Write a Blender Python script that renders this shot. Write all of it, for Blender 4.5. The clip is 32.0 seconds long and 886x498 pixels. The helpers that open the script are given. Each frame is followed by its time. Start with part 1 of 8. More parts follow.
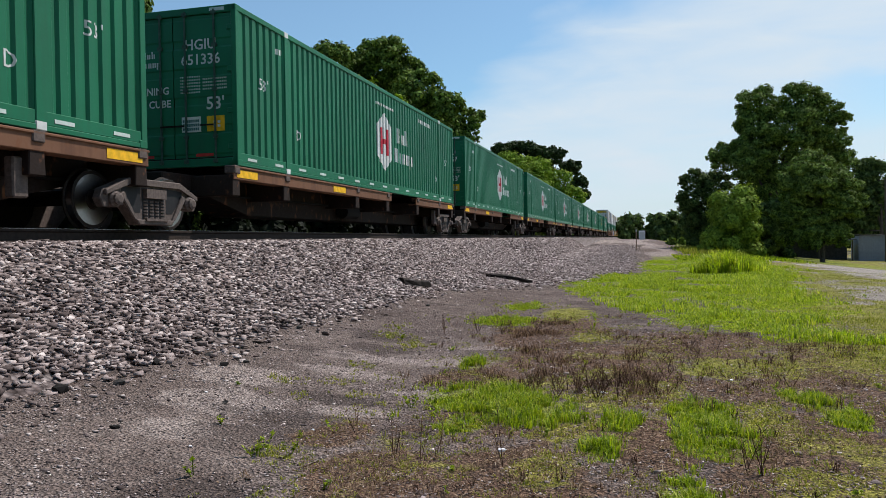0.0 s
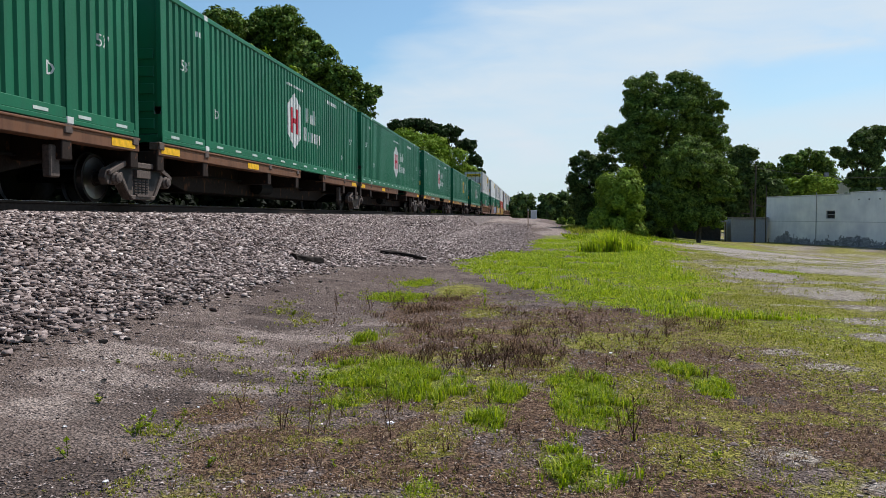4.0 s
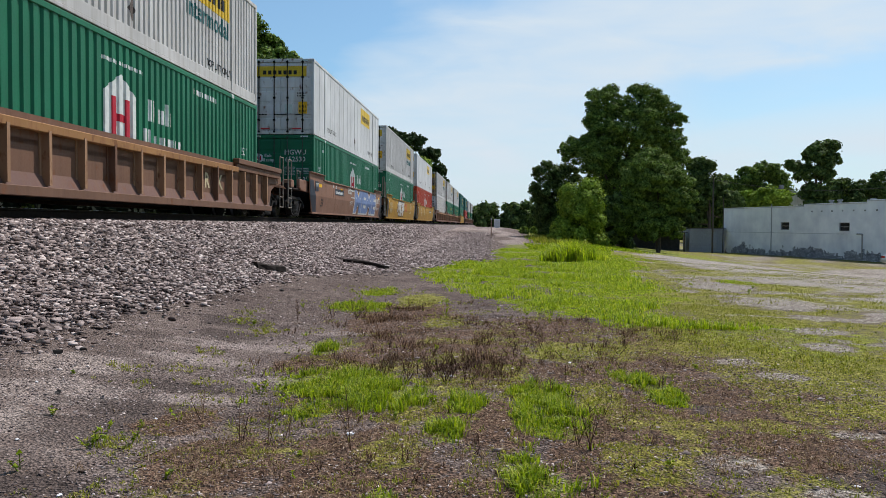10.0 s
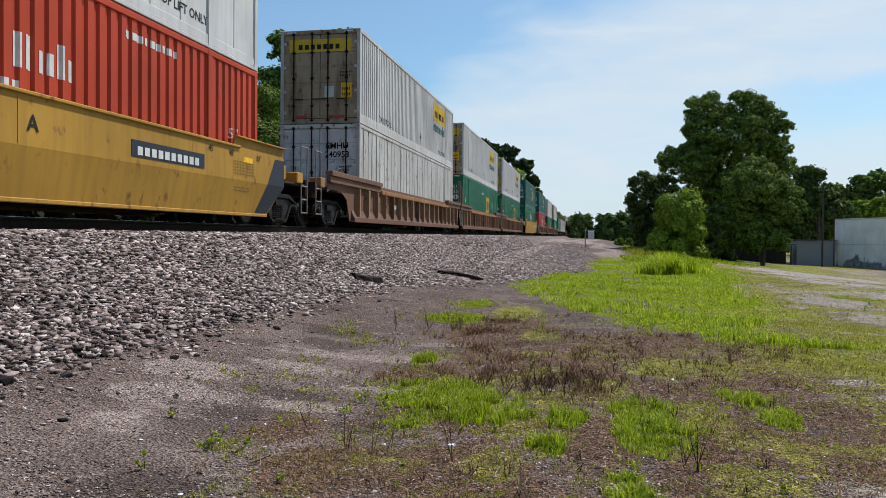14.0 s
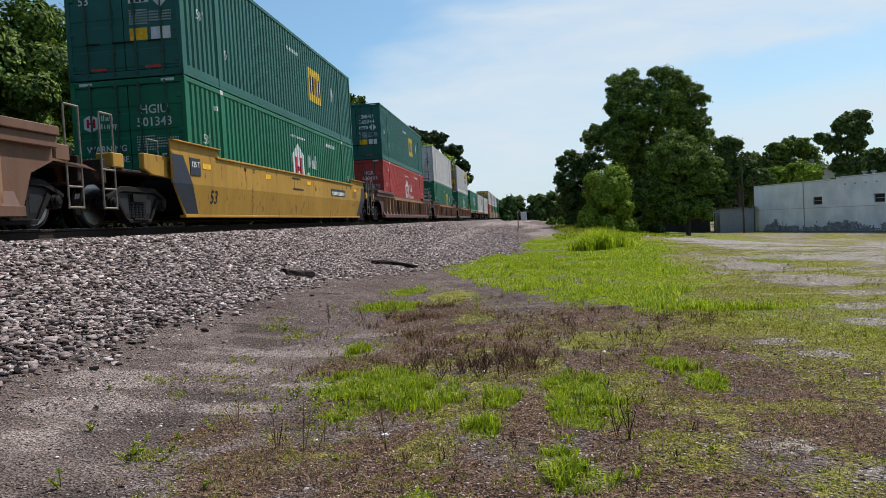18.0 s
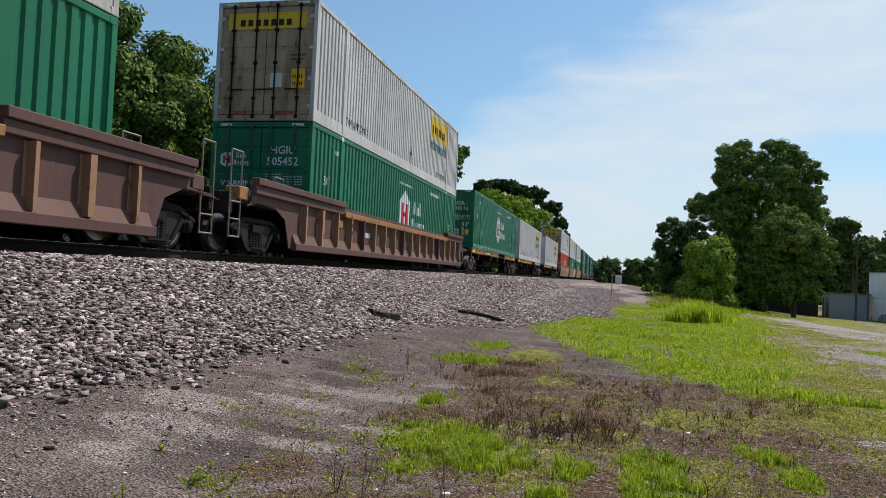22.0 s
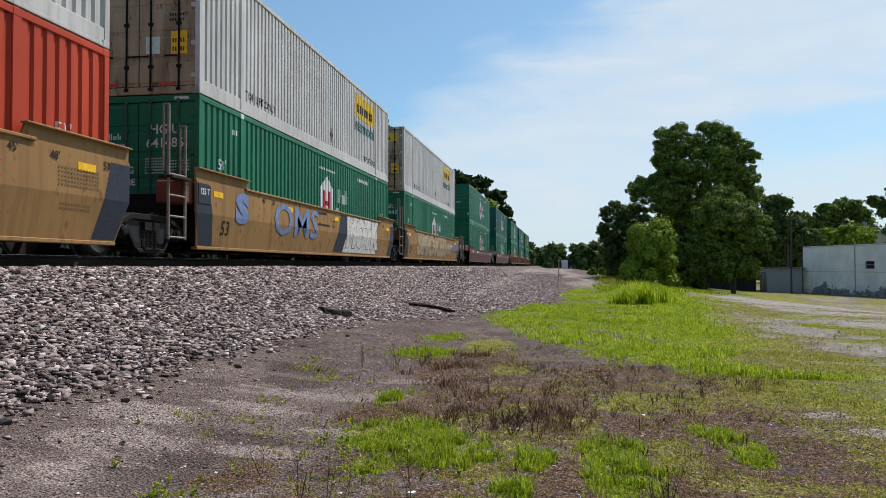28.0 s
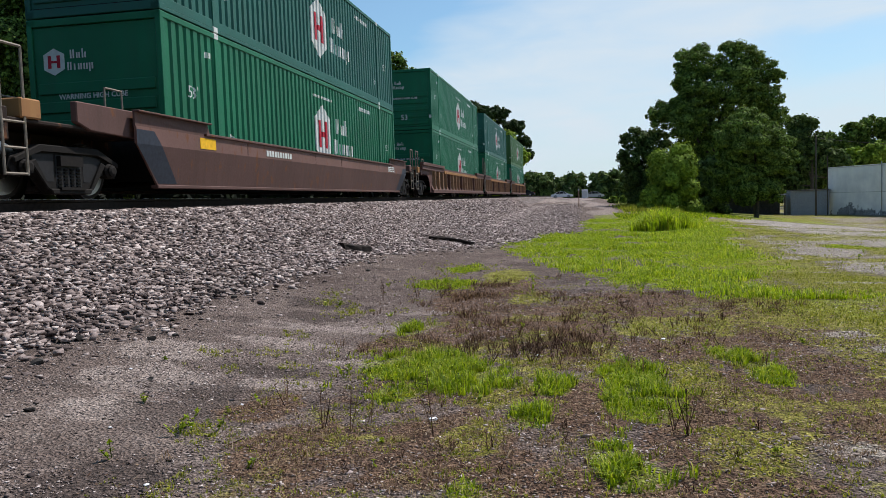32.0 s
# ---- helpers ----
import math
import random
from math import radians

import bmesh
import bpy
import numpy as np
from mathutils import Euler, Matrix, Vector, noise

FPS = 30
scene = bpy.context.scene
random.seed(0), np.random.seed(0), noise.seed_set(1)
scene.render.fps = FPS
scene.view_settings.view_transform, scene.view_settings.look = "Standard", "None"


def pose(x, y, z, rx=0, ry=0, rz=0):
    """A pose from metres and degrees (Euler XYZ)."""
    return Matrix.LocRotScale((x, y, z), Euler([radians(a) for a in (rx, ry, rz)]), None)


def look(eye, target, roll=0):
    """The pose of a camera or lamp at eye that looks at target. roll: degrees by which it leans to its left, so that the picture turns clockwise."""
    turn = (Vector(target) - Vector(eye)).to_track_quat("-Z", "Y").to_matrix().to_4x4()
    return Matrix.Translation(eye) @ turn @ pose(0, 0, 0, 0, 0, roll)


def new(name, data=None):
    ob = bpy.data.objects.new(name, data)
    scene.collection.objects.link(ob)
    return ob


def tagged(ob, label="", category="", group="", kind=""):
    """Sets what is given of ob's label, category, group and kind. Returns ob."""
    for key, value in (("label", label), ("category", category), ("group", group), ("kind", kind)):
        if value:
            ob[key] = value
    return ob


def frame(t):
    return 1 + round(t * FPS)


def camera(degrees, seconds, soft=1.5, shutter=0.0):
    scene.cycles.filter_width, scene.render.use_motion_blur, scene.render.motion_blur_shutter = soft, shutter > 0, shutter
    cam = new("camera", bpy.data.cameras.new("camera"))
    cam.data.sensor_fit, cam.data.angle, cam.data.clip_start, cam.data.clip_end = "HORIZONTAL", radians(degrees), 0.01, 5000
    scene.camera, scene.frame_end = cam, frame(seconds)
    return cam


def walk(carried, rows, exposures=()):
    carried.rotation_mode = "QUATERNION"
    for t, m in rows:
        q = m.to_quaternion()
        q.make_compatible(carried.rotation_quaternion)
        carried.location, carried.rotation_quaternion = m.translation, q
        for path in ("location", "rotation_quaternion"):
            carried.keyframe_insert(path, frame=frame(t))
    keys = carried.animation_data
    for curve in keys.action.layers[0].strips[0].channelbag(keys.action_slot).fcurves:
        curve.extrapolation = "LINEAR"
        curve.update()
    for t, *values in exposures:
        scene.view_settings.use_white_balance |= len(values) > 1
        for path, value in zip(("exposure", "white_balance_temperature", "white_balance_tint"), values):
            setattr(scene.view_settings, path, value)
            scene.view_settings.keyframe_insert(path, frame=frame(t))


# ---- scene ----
import functools

cam = camera(61.22, 32.0, soft=0.5)
walk(cam, [(t, pose(x, y, z, 90 + pitch, 0, yaw) @ pose(0, 0, 0, 0, 0, roll)) for t, x, y, z, yaw, pitch, roll in (
    (0, -0.041, -0.001, 1.368, 14.7, -0.69, -0.91),
    (0.5, -0.031, -0.002, 1.36, 15.76, -0.92, -0.84),
    (1, -0.022, 0.02, 1.376, 16.3, -1.9, -2.38),
    (1.5, -0.021, -0.011, 1.375, 11.73, 1.33, -0.61),
    (2, -0.014, -0.027, 1.383, 8.81, 0.18, -0.21),
    (2.5, -0.019, -0.019, 1.37, 7.58, 1.17, -0.1),
    (3, -0.009, -0.019, 1.353, 8.75, -1.89, -0.71),
    (3.5, -0.003, -0.031, 1.369, 8.15, -2.39, -0.81),
    (4, -0.007, -0.024, 1.36, 6.72, -2.51, -0.01),
    (4.5, -0.002, -0.028, 1.366, 6.33, -1.76, -0.2),
    (6.5, -0.003, -0.056, 1.374, 5.51, -2.4, 1.75),
    (7, 0.004, -0.058, 1.39, 4.68, -2.04, 1.99),
    (7.5, -0.011, -0.053, 1.375, 5.33, -1.94, 1.89),
    (8, -0.004, -0.059, 1.381, 5.82, -1.67, 1.33),
    (8.5, 0.009, -0.079, 1.378, 5.29, -1.91, 0.7),
    (9, 0.006, -0.078, 1.373, 4.5, -2.89, 1.03),
    (9.5, 0.01, -0.073, 1.371, 2.5, -2.85, 1.08),
    (10, 0.015, -0.073, 1.385, 3.93, -1.87, 0.44),
    (10.5, 0.044, -0.07, 1.393, 4.15, -1.88, 1.11),
    (11, 0.056, -0.055, 1.408, 11.09, 0.79, 2.51),
    (11.5, 0.071, -0.076, 1.403, 11.5, -0.55, -1.14),
    (12, 0.001, -0.081, 1.413, 8.27, 0.95, -0.94),
    (12.5, 0.007, -0.069, 1.404, 8.52, -1.19, -0.67),
    (13, -0.019, -0.101, 1.404, 12.24, -1.4, 0.26),
    (13.5, -0.019, -0.081, 1.393, 10.83, -1.48, -1.12),
    (14, -0.043, -0.11, 1.4, 10.98, -1.06, 0.49),
    (14.5, -0.046, -0.12, 1.394, 12.56, -2.51, 0.95),
    (15, -0.03, -0.104, 1.372, 11.14, -3.36, 0.9),
    (15.5, -0.022, -0.076, 1.386, 7.76, -2.11, 0.63),
    (17.5, 0.004, -0.08, 1.359, 8.1, -2.71, -0.54),
    (18, 0.033, -0.012, 1.371, 6.1, -2.05, -3.08),
    (18.5, 0.016, 0.013, 1.373, 5.9, -1.07, -0.73),
    (19, -0.003, 0.105, 1.363, -2.09, -0.85, 0.46),
    (19.5, -0.103, -0.092, 1.386, 6.05, 1.08, -0.81),
    (20, -0.116, -0.119, 1.416, 11.83, 2.76, 0.13),
    (20.5, -0.115, -0.132, 1.403, 10.21, 1.17, -0.23),
    (21, -0.081, -0.039, 1.402, 6.91, 0.45, 1.27),
    (21.5, 0.027, 0.044, 1.415, 10.12, 1.11, 1.66),
    (22, 0.076, 0.091, 1.391, 13.12, 1.88, 2.55),
    (22.5, 0.005, 0.075, 1.364, 14.18, 1.76, 2.77),
    (23, 0.048, 0.079, 1.402, 14.5, 0.58, 0.65),
    (23.5, 0.046, 0.095, 1.411, 8.91, 1.42, 0.2),
    (24, 0.056, 0.095, 1.428, 5.08, 0.86, -1.5),
    (24.5, 0.005, 0.101, 1.406, 7.58, 0.68, -1.22),
    (25, 0.007, 0.099, 1.426, 8.17, 1.33, 0.14),
    (25.5, 0.006, 0.103, 1.42, 9.12, 0.76, 1.08),
    (27.5, 0.023, 0.105, 1.417, 9.46, 1.2, 0.15),
    (28, 0.022, 0.107, 1.429, 9.05, 1.31, -0.07),
    (28.5, 0.024, 0.108, 1.423, 8.68, 1.92, 0.03),
    (29, 0.028, 0.113, 1.416, 8.23, 0.5, 0.08),
    (29.5, 0.019, 0.115, 1.413, 7.82, 0.6, 0.49),
    (30, 0.033, 0.118, 1.422, 9.31, 0.33, 0.31),
    (30.5, 0.035, 0.124, 1.39, 6.31, -1.8, 0.04),
    (31, 0.043, 0.128, 1.405, 8.94, -2.25, -0.99),
    (31.5, 0.041, 0.135, 1.403, 9.99, -3.32, -1.02),
    (32, 0.051, 0.142, 1.4, 10.67, -3.73, -1.93)
)])

# ---- world, sun, exposure ----
SUN_AZ, SUN_EL = 40.0, 56.0  # degrees from +y towards +x, and above the horizon
world = bpy.data.worlds.new("sky")
scene.world = world
world.use_nodes = True
wn, wl = world.node_tree.nodes, world.node_tree.links
wn.clear()
w_out, w_bg = wn.new("ShaderNodeOutputWorld"), wn.new("ShaderNodeBackground")
sky = wn.new("ShaderNodeTexSky")
sky.sky_type, sky.sun_disc = "NISHITA", False
sky.sun_elevation, sky.sun_rotation = radians(SUN_EL), radians(SUN_AZ)
sky.air_density, sky.dust_density, sky.ozone_density = 1.0, 1.0, 1.0
w_co = wn.new("ShaderNodeTexCoord")
w_sep = wn.new("ShaderNodeSeparateXYZ")
wl.new(w_co.outputs["Generated"], w_sep.inputs[0])


def sky_noise(scale, detail, stretch):
    mp, no = wn.new("ShaderNodeMapping"), wn.new("ShaderNodeTexNoise")
    mp.inputs["Scale"].default_value, mp.inputs["Rotation"].default_value = stretch, (0.0, 0.35, 0.3)
    no.inputs["Scale"].default_value, no.inputs["Detail"].default_value, no.inputs["Distortion"].default_value = scale, detail, 0.4
    wl.new(w_co.outputs["Generated"], mp.inputs[0])
    wl.new(mp.outputs[0], no.inputs["Vector"])
    return no.outputs[0]


def calc(op, a, b=0.0, clamp=False):
    m = wn.new("ShaderNodeMath")
    m.operation, m.use_clamp = op, clamp
    for sock, v in zip(m.inputs, (a, b)):
        if isinstance(v, (int, float)):
            sock.default_value = v
        else:
            wl.new(v, sock)
    return m.outputs[0]


def ease(v, lo, hi):
    m = wn.new("ShaderNodeMapRange")
    m.interpolation_type = "SMOOTHSTEP"
    m.inputs["From Min"].default_value, m.inputs["From Max"].default_value = lo, hi
    wl.new(v, m.inputs["Value"])
    return m.outputs[0]


# thin high cloud: a broad veil, clear blue towards the west and overhead, with torn streaks
broad, fine_cloud = sky_noise(2.2, 4.0, (1.0, 0.9, 3.0)), sky_noise(7.0, 6.0, (1.0, 0.8, 4.0))
drift = calc("ADD", calc("MULTIPLY", broad, 0.50), calc("MULTIPLY", fine_cloud, 0.16))
east = calc("ADD", w_sep.outputs[0], calc("MULTIPLY", w_sep.outputs[2], -1.25))
veil = ease(calc("ADD", east, drift), -0.17, 0.13)
streak_z = calc("SUBTRACT", w_sep.outputs[2], calc("ADD", 0.175, calc("MULTIPLY", w_sep.outputs[0], 0.07)))
gap_ = calc("MULTIPLY", ease(calc("ABSOLUTE", calc("ADD", streak_z, calc("MULTIPLY", fine_cloud, 0.07))), 0.060, 0.012), ease(w_sep.outputs[0], 0.10, 0.30))
high = ease(w_sep.outputs[2], 0.85, 0.35)
cloud = calc("MULTIPLY", calc("MULTIPLY", veil, high), calc("SUBTRACT", 1.0, calc("MULTIPLY", gap_, 0.58)))
cloud = calc("MULTIPLY", cloud, calc("ADD", 0.45, calc("MULTIPLY", fine_cloud, 0.75)), True)
cloud = calc("MULTIPLY", cloud, ease(w_sep.outputs[1], -0.25, 0.35))  # cloud faded out behind the camera, unseen, to dim the light on box ends
cloud = calc("MAXIMUM", cloud, 0.12)
w_tint = wn.new("ShaderNodeMixRGB")
w_tint.blend_type = "MULTIPLY"
w_tint.inputs[0].default_value, w_tint.inputs[2].default_value = 1.0, (0.84, 1.22, 1.38, 1)
w_mix = wn.new("ShaderNodeMixRGB")
w_mix.inputs[2].default_value = (7.1, 8.1, 9.0, 1)
wl.new(sky.outputs[0], w_tint.inputs[1])
wl.new(cloud, w_mix.inputs[0])
wl.new(w_tint.outputs[0], w_mix.inputs[1])
wl.new(w_mix.outputs[0], w_bg.inputs[0])
w_bg.inputs[1].default_value = 0.095
wl.new(w_bg.outputs[0], w_out.inputs[0])
sun = new("sun", bpy.data.lights.new("sun", "SUN"))
sun.data.energy, sun.data.angle, sun.data.color = 5.0, radians(0.6), (1.0, 0.93, 0.875)
sd = Vector((math.sin(radians(SUN_AZ)) * math.cos(radians(SUN_EL)), math.cos(radians(SUN_AZ)) * math.cos(radians(SUN_EL)),
             math.sin(radians(SUN_EL))))
sun.matrix_world = look(sd * 60, (0, 0, 0))
scene.view_settings.exposure = 0.02


# ---- materials ----
def material(name, rough=0.7, metal=0.0, spec=0.4):
    m = bpy.data.materials.new(name)
    m.use_nodes = True
    b = m.node_tree.nodes["Principled BSDF"]
    b.inputs["Roughness"].default_value, b.inputs["Metallic"].default_value = rough, metal
    b.inputs["Specular IOR Level"].default_value = spec
    return m, m.node_tree.nodes, m.node_tree.links, b


def ramp_node(nodes, links, fac, stops):
    r = nodes.new("ShaderNodeValToRGB")
    while len(r.color_ramp.elements) < len(stops):
        r.color_ramp.elements.new(0.5)
    for e, (p, c) in zip(r.color_ramp.elements, stops):
        e.position, e.color = p, (*c, 1)
    links.new(fac, r.inputs[0])
    return r.outputs[0]


def noise_node(nodes, links, scale, detail=4.0, stretch=(1, 1, 1), coords="Object", rough=0.55):
    co, mp, n = nodes.new("ShaderNodeTexCoord"), nodes.new("ShaderNodeMapping"), nodes.new("ShaderNodeTexNoise")
    mp.inputs["Scale"].default_value = stretch
    n.inputs["Scale"].default_value, n.inputs["Detail"].default_value, n.inputs["Roughness"].default_value = scale, detail, rough
    links.new(co.outputs[coords], mp.inputs[0])
    links.new(mp.outputs[0], n.inputs["Vector"])
    return n.outputs[0]


def mixed(nodes, links, fac, a, b, mode="MIX"):
    m = nodes.new("ShaderNodeMixRGB")
    m.blend_type = mode
    for sock, v in zip(m.inputs, (fac, a, b)):
        if isinstance(v, (int, float)):
            sock.default_value = v
        elif isinstance(v, tuple):
            sock.default_value = (*v, 1)
        else:
            links.new(v, sock)
    return m.outputs[0]


def bump(nodes, links, b, height, strength, distance=0.01):
    n = nodes.new("ShaderNodeBump")
    n.inputs["Strength"].default_value, n.inputs["Distance"].default_value = strength, distance
    links.new(height, n.inputs["Height"])
    links.new(n.outputs[0], b.inputs["Normal"])


@functools.lru_cache(None)
def paint(name, color, rough=0.5, dirt=(0.10, 0.08, 0.06), amount=0.35, rust=0.0, metal=0.0):
    """Weathered paint: cloudy fading, streaks that run down, a little rust."""
    m, n, l, b = material(name, rough, metal, 0.2)
    cloud = noise_node(n, l, 0.55, 3)
    lo, hi = tuple(c * 0.82 for c in color), tuple(min(1, c * 1.13) for c in color)
    base = ramp_node(n, l, cloud, ((0.3, lo), (0.7, hi)))
    streak = noise_node(n, l, 3.0, 5, (1.0, 2.2, 0.16))
    fac = ramp_node(n, l, streak, ((0.46, (0, 0, 0)), (0.78, (amount,) * 3)))
    base = mixed(n, l, fac, base, dirt)
    if rust:
        spot = noise_node(n, l, 5.5, 6, (1, 1, 0.55))
        fac = ramp_node(n, l, spot, ((0.60 - 0.12 * rust, (0, 0, 0)), (0.70 - 0.1 * rust, (0.85,) * 3)))
        base = mixed(n, l, fac, base, (0.16, 0.065, 0.03))
    l.new(base, b.inputs["Base Color"])
    fine = noise_node(n, l, 28, 3)
    l.new(ramp_node(n, l, fine, ((0.3, (rough - 0.1,) * 3), (0.7, (rough + 0.14,) * 3))), b.inputs["Roughness"])
    bump(n, l, b, fine, 0.12, 0.004)
    return m


@functools.lru_cache(None)
def plain(name, color, rough=0.6, metal=0.0, grain=20.0, spread=0.2):
    m, n, l, b = material(name, rough, metal, 0.4 if rough < 0.5 else 0.2)
    g = noise_node(n, l, grain, 4)
    l.new(ramp_node(n, l, g, ((0.3, tuple(c * (1 - spread) for c in color)), (0.7, tuple(min(1, c * (1 + spread)) for c in color)))),
          b.inputs["Base Color"])
    bump(n, l, b, g, 0.15, 0.004)
    return m


GREEN = (0.0125, 0.148, 0.073)
M_GREEN = paint("green container paint", GREEN, 0.42, (0.03, 0.07, 0.05), 0.3)
M_TEAL = paint("faded teal container paint", (0.024, 0.120, 0.098), 0.5, (0.05, 0.09, 0.07), 0.3)
M_LIME = paint("sun-bleached green container paint", (0.06, 0.15, 0.05), 0.5, (0.05, 0.08, 0.04), 0.3)
M_RED = paint("faded red container paint", (0.42, 0.054, 0.045), 0.5, (0.27, 0.07, 0.055), 0.4)
M_ORANGE = paint("orange red container paint", (0.44, 0.052, 0.020), 0.5, (0.24, 0.035, 0.02), 0.3)
M_GREY = paint("light grey container paint", (0.52, 0.51, 0.50), 0.5, (0.22, 0.18, 0.14), 0.55)
M_WHITE = paint("white container paint", (0.57, 0.575, 0.58), 0.45, (0.28, 0.245, 0.20), 0.35)
M_DIRTY_WHITE = paint("white panels with brown grime", (0.48, 0.475, 0.465), 0.5, (0.26, 0.20, 0.12), 0.7, 0.1)
M_BROWN = paint("brown railcar paint", (0.112, 0.062, 0.055), 0.65, (0.065, 0.038, 0.032), 0.5, 0.1)
M_TAN = paint("rusty tan railcar paint", (0.165, 0.090, 0.060), 0.65, (0.085, 0.048, 0.034), 0.5, 0.15)
M_YELLOW = paint("grimy yellow railcar paint", (0.40, 0.225, 0.036), 0.6, (0.19, 0.105, 0.03), 0.5, 0.03)
M_OLDYELLOW = paint("sun-bleached tan yellow railcar paint", (0.29, 0.165, 0.062), 0.65, (0.13, 0.068, 0.032), 0.65, 0.06)
M_FAINT = plain("faded stencil paint", (0.13, 0.085, 0.04), 0.7, 0, 9, 0.3)
M_LADDER = plain("worn galvanised ladder steel", (0.22, 0.19, 0.155), 0.6, 0.1, 12, 0.3)
M_DOORS = paint("grimy cream door paint", (0.38, 0.295, 0.195), 0.6, (0.10, 0.055, 0.03), 0.85, 0.25)
M_DOORS_W = paint("grimy white door paint", (0.66, 0.655, 0.645), 0.55, (0.24, 0.18, 0.12), 0.55, 0.12)
M_ROD = plain("dull green lock rods", (0.045, 0.085, 0.066), 0.6, 0.0, 18, 0.3)
M_PINK = paint("faded pinkish brown railcar paint", (0.165, 0.092, 0.080), 0.65, (0.13, 0.075, 0.055), 0.5, 0.25)
M_TAG_TEAL = plain("teal spray paint", (0.05, 0.30, 0.33), 0.6, 0, 6, 0.25)
M_CLAY = paint("faded clay brown railcar paint", (0.235, 0.128, 0.088), 0.65, (0.13, 0.07, 0.05), 0.5, 0.15)
M_RUSTRED = paint("red brown brake gear paint", (0.17, 0.062, 0.038), 0.65, (0.08, 0.04, 0.03), 0.5, 0.3)
# rust brown taken down to near black, for the shade beneath the boxes
M_SPINE = paint("near-black rust brown underframe paint", (0.020, 0.012, 0.0095), 0.75, (0.030, 0.018, 0.013), 0.5, 0.2)
M_MAROON = paint("red brown spine ledge paint", (0.165, 0.080, 0.046), 0.65, (0.07, 0.032, 0.022), 0.7, 0.3)
M_LEDGE = paint("weathered ochre steel", (0.30, 0.155, 0.062), 0.65, (0.20, 0.085, 0.045), 0.6, 0.3)
M_RIB = paint("faded tan rib paint", (0.33, 0.195, 0.115), 0.65, (0.14, 0.08, 0.05), 0.5, 0.15)
M_BASE = paint("reddish lower chord paint", (0.145, 0.082, 0.068), 0.65, (0.17, 0.095, 0.05), 0.5, 0.1)
# darker than bare steel: shade under and between the cars is in the colour
M_STEEL = plain("near-black steel", (0.010, 0.0085, 0.008), 0.85, 0.0, 18, 0.4)
M_FRAME = plain("dusty pinkish cast steel", (0.105, 0.083, 0.074), 0.8, 0.0, 22, 0.3)
M_WHEEL = plain("worn wheel steel", (0.022, 0.017, 0.015), 0.7, 0.1, 14, 0.3)
M_TREAD = plain("polished wheel tread", (0.40, 0.39, 0.38), 0.28, 1.0, 30, 0.1)
M_RAIL = plain("rusty brown rail steel", (0.030, 0.021, 0.017), 0.75, 0.1, 16, 0.35)
M_RAILTOP = plain("polished rail head", (0.46, 0.46, 0.47), 0.25, 1.0, 30, 0.1)
M_INK = plain("white stencil paint", (0.60, 0.625, 0.61), 0.6, 0, 6, 0.16)
M_BLACK = plain("black stencil paint", (0.018, 0.018, 0.02), 0.6, 0, 15, 0.2)
M_LOGO_RED = plain("crimson logo paint", (0.42, 0.016, 0.035), 0.5, 0, 15, 0.15)
M_LOGO_YELLOW = plain("yellow logo paint", (0.64, 0.43, 0.03), 0.5, 0, 15, 0.12)
M_LOGO_BLUE = plain("navy logo paint", (0.02, 0.03, 0.14), 0.5, 0, 15, 0.15)
M_TEALINK = plain("dark teal lettering", (0.03, 0.12, 0.12), 0.5, 0, 15, 0.15)
M_STRIP = plain("silver reflective tape", (0.52, 0.60, 0.56), 0.35, 0, 15, 0.1)
M_TAPERED = plain("red reflective tape", (0.5, 0.03, 0.03), 0.35, 0, 15, 0.1)
M_BLUE = plain("blue spray paint", (0.15, 0.21, 0.37), 0.6, 0, 6, 0.25)
M_SPRAY = plain("silver spray paint", (0.55, 0.53, 0.50), 0.55, 0, 6, 0.25)
M_WASHED = plain("washed-out white spray paint", (0.47, 0.40, 0.25), 0.6, 0, 4, 0.3)
M_PALE = plain("thin pale spray paint", (0.33, 0.26, 0.17), 0.6, 0, 3, 0.3)
M_PLACARD = plain("black placard", (0.03, 0.035, 0.05), 0.5, 0, 15, 0.2)
M_SAFETY = plain("bright safety yellow", (0.80, 0.45, 0.02), 0.5, 0, 10, 0.2)
M_RUBBER = plain("black rubber", (0.02, 0.02, 0.02), 0.8, 0, 10, 0.2)


# ---- mesh tools ----
MESHES = {}


def box(bm, x0, x1, y0, y1, z0, z1):
    v = [bm.verts.new((x, y, z)) for x in (x0, x1) for y in (y0, y1) for z in (z0, z1)]
    for f in ((0, 1, 3, 2), (4, 6, 7, 5), (0, 4, 5, 1), (2, 3, 7, 6), (0, 2, 6, 4), (1, 5, 7, 3)):
        bm.faces.new([v[i] for i in f])
    return v


def worn(bm, width, seg=1):
    bmesh.ops.bevel(bm, geom=bm.edges[:], offset=width, segments=seg, affect="EDGES", clamp_overlap=True)
    return bm


def cyl(bm, a, b, r, n=10, r2=None):
    a, b = Vector(a), Vector(b)
    q = (b - a).to_track_quat("Z", "Y").to_matrix()
    rings = []
    for p, rr in ((a, r), (b, r if r2 is None else r2)):
        rings.append([bm.verts.new(p + q @ Vector((rr * math.cos(k * math.tau / n), rr * math.sin(k * math.tau / n), 0))) for k in range(n)])
    for k in range(n):
        bm.faces.new((rings[0][k], rings[0][(k + 1) % n], rings[1][(k + 1) % n], rings[1][k]))
    bm.faces.new(rings[0][::-1]), bm.faces.new(rings[1])


def pipe(bm, pts, r, n=6):
    for a, b in zip(pts, pts[1:]):
        cyl(bm, a, b, r, n)


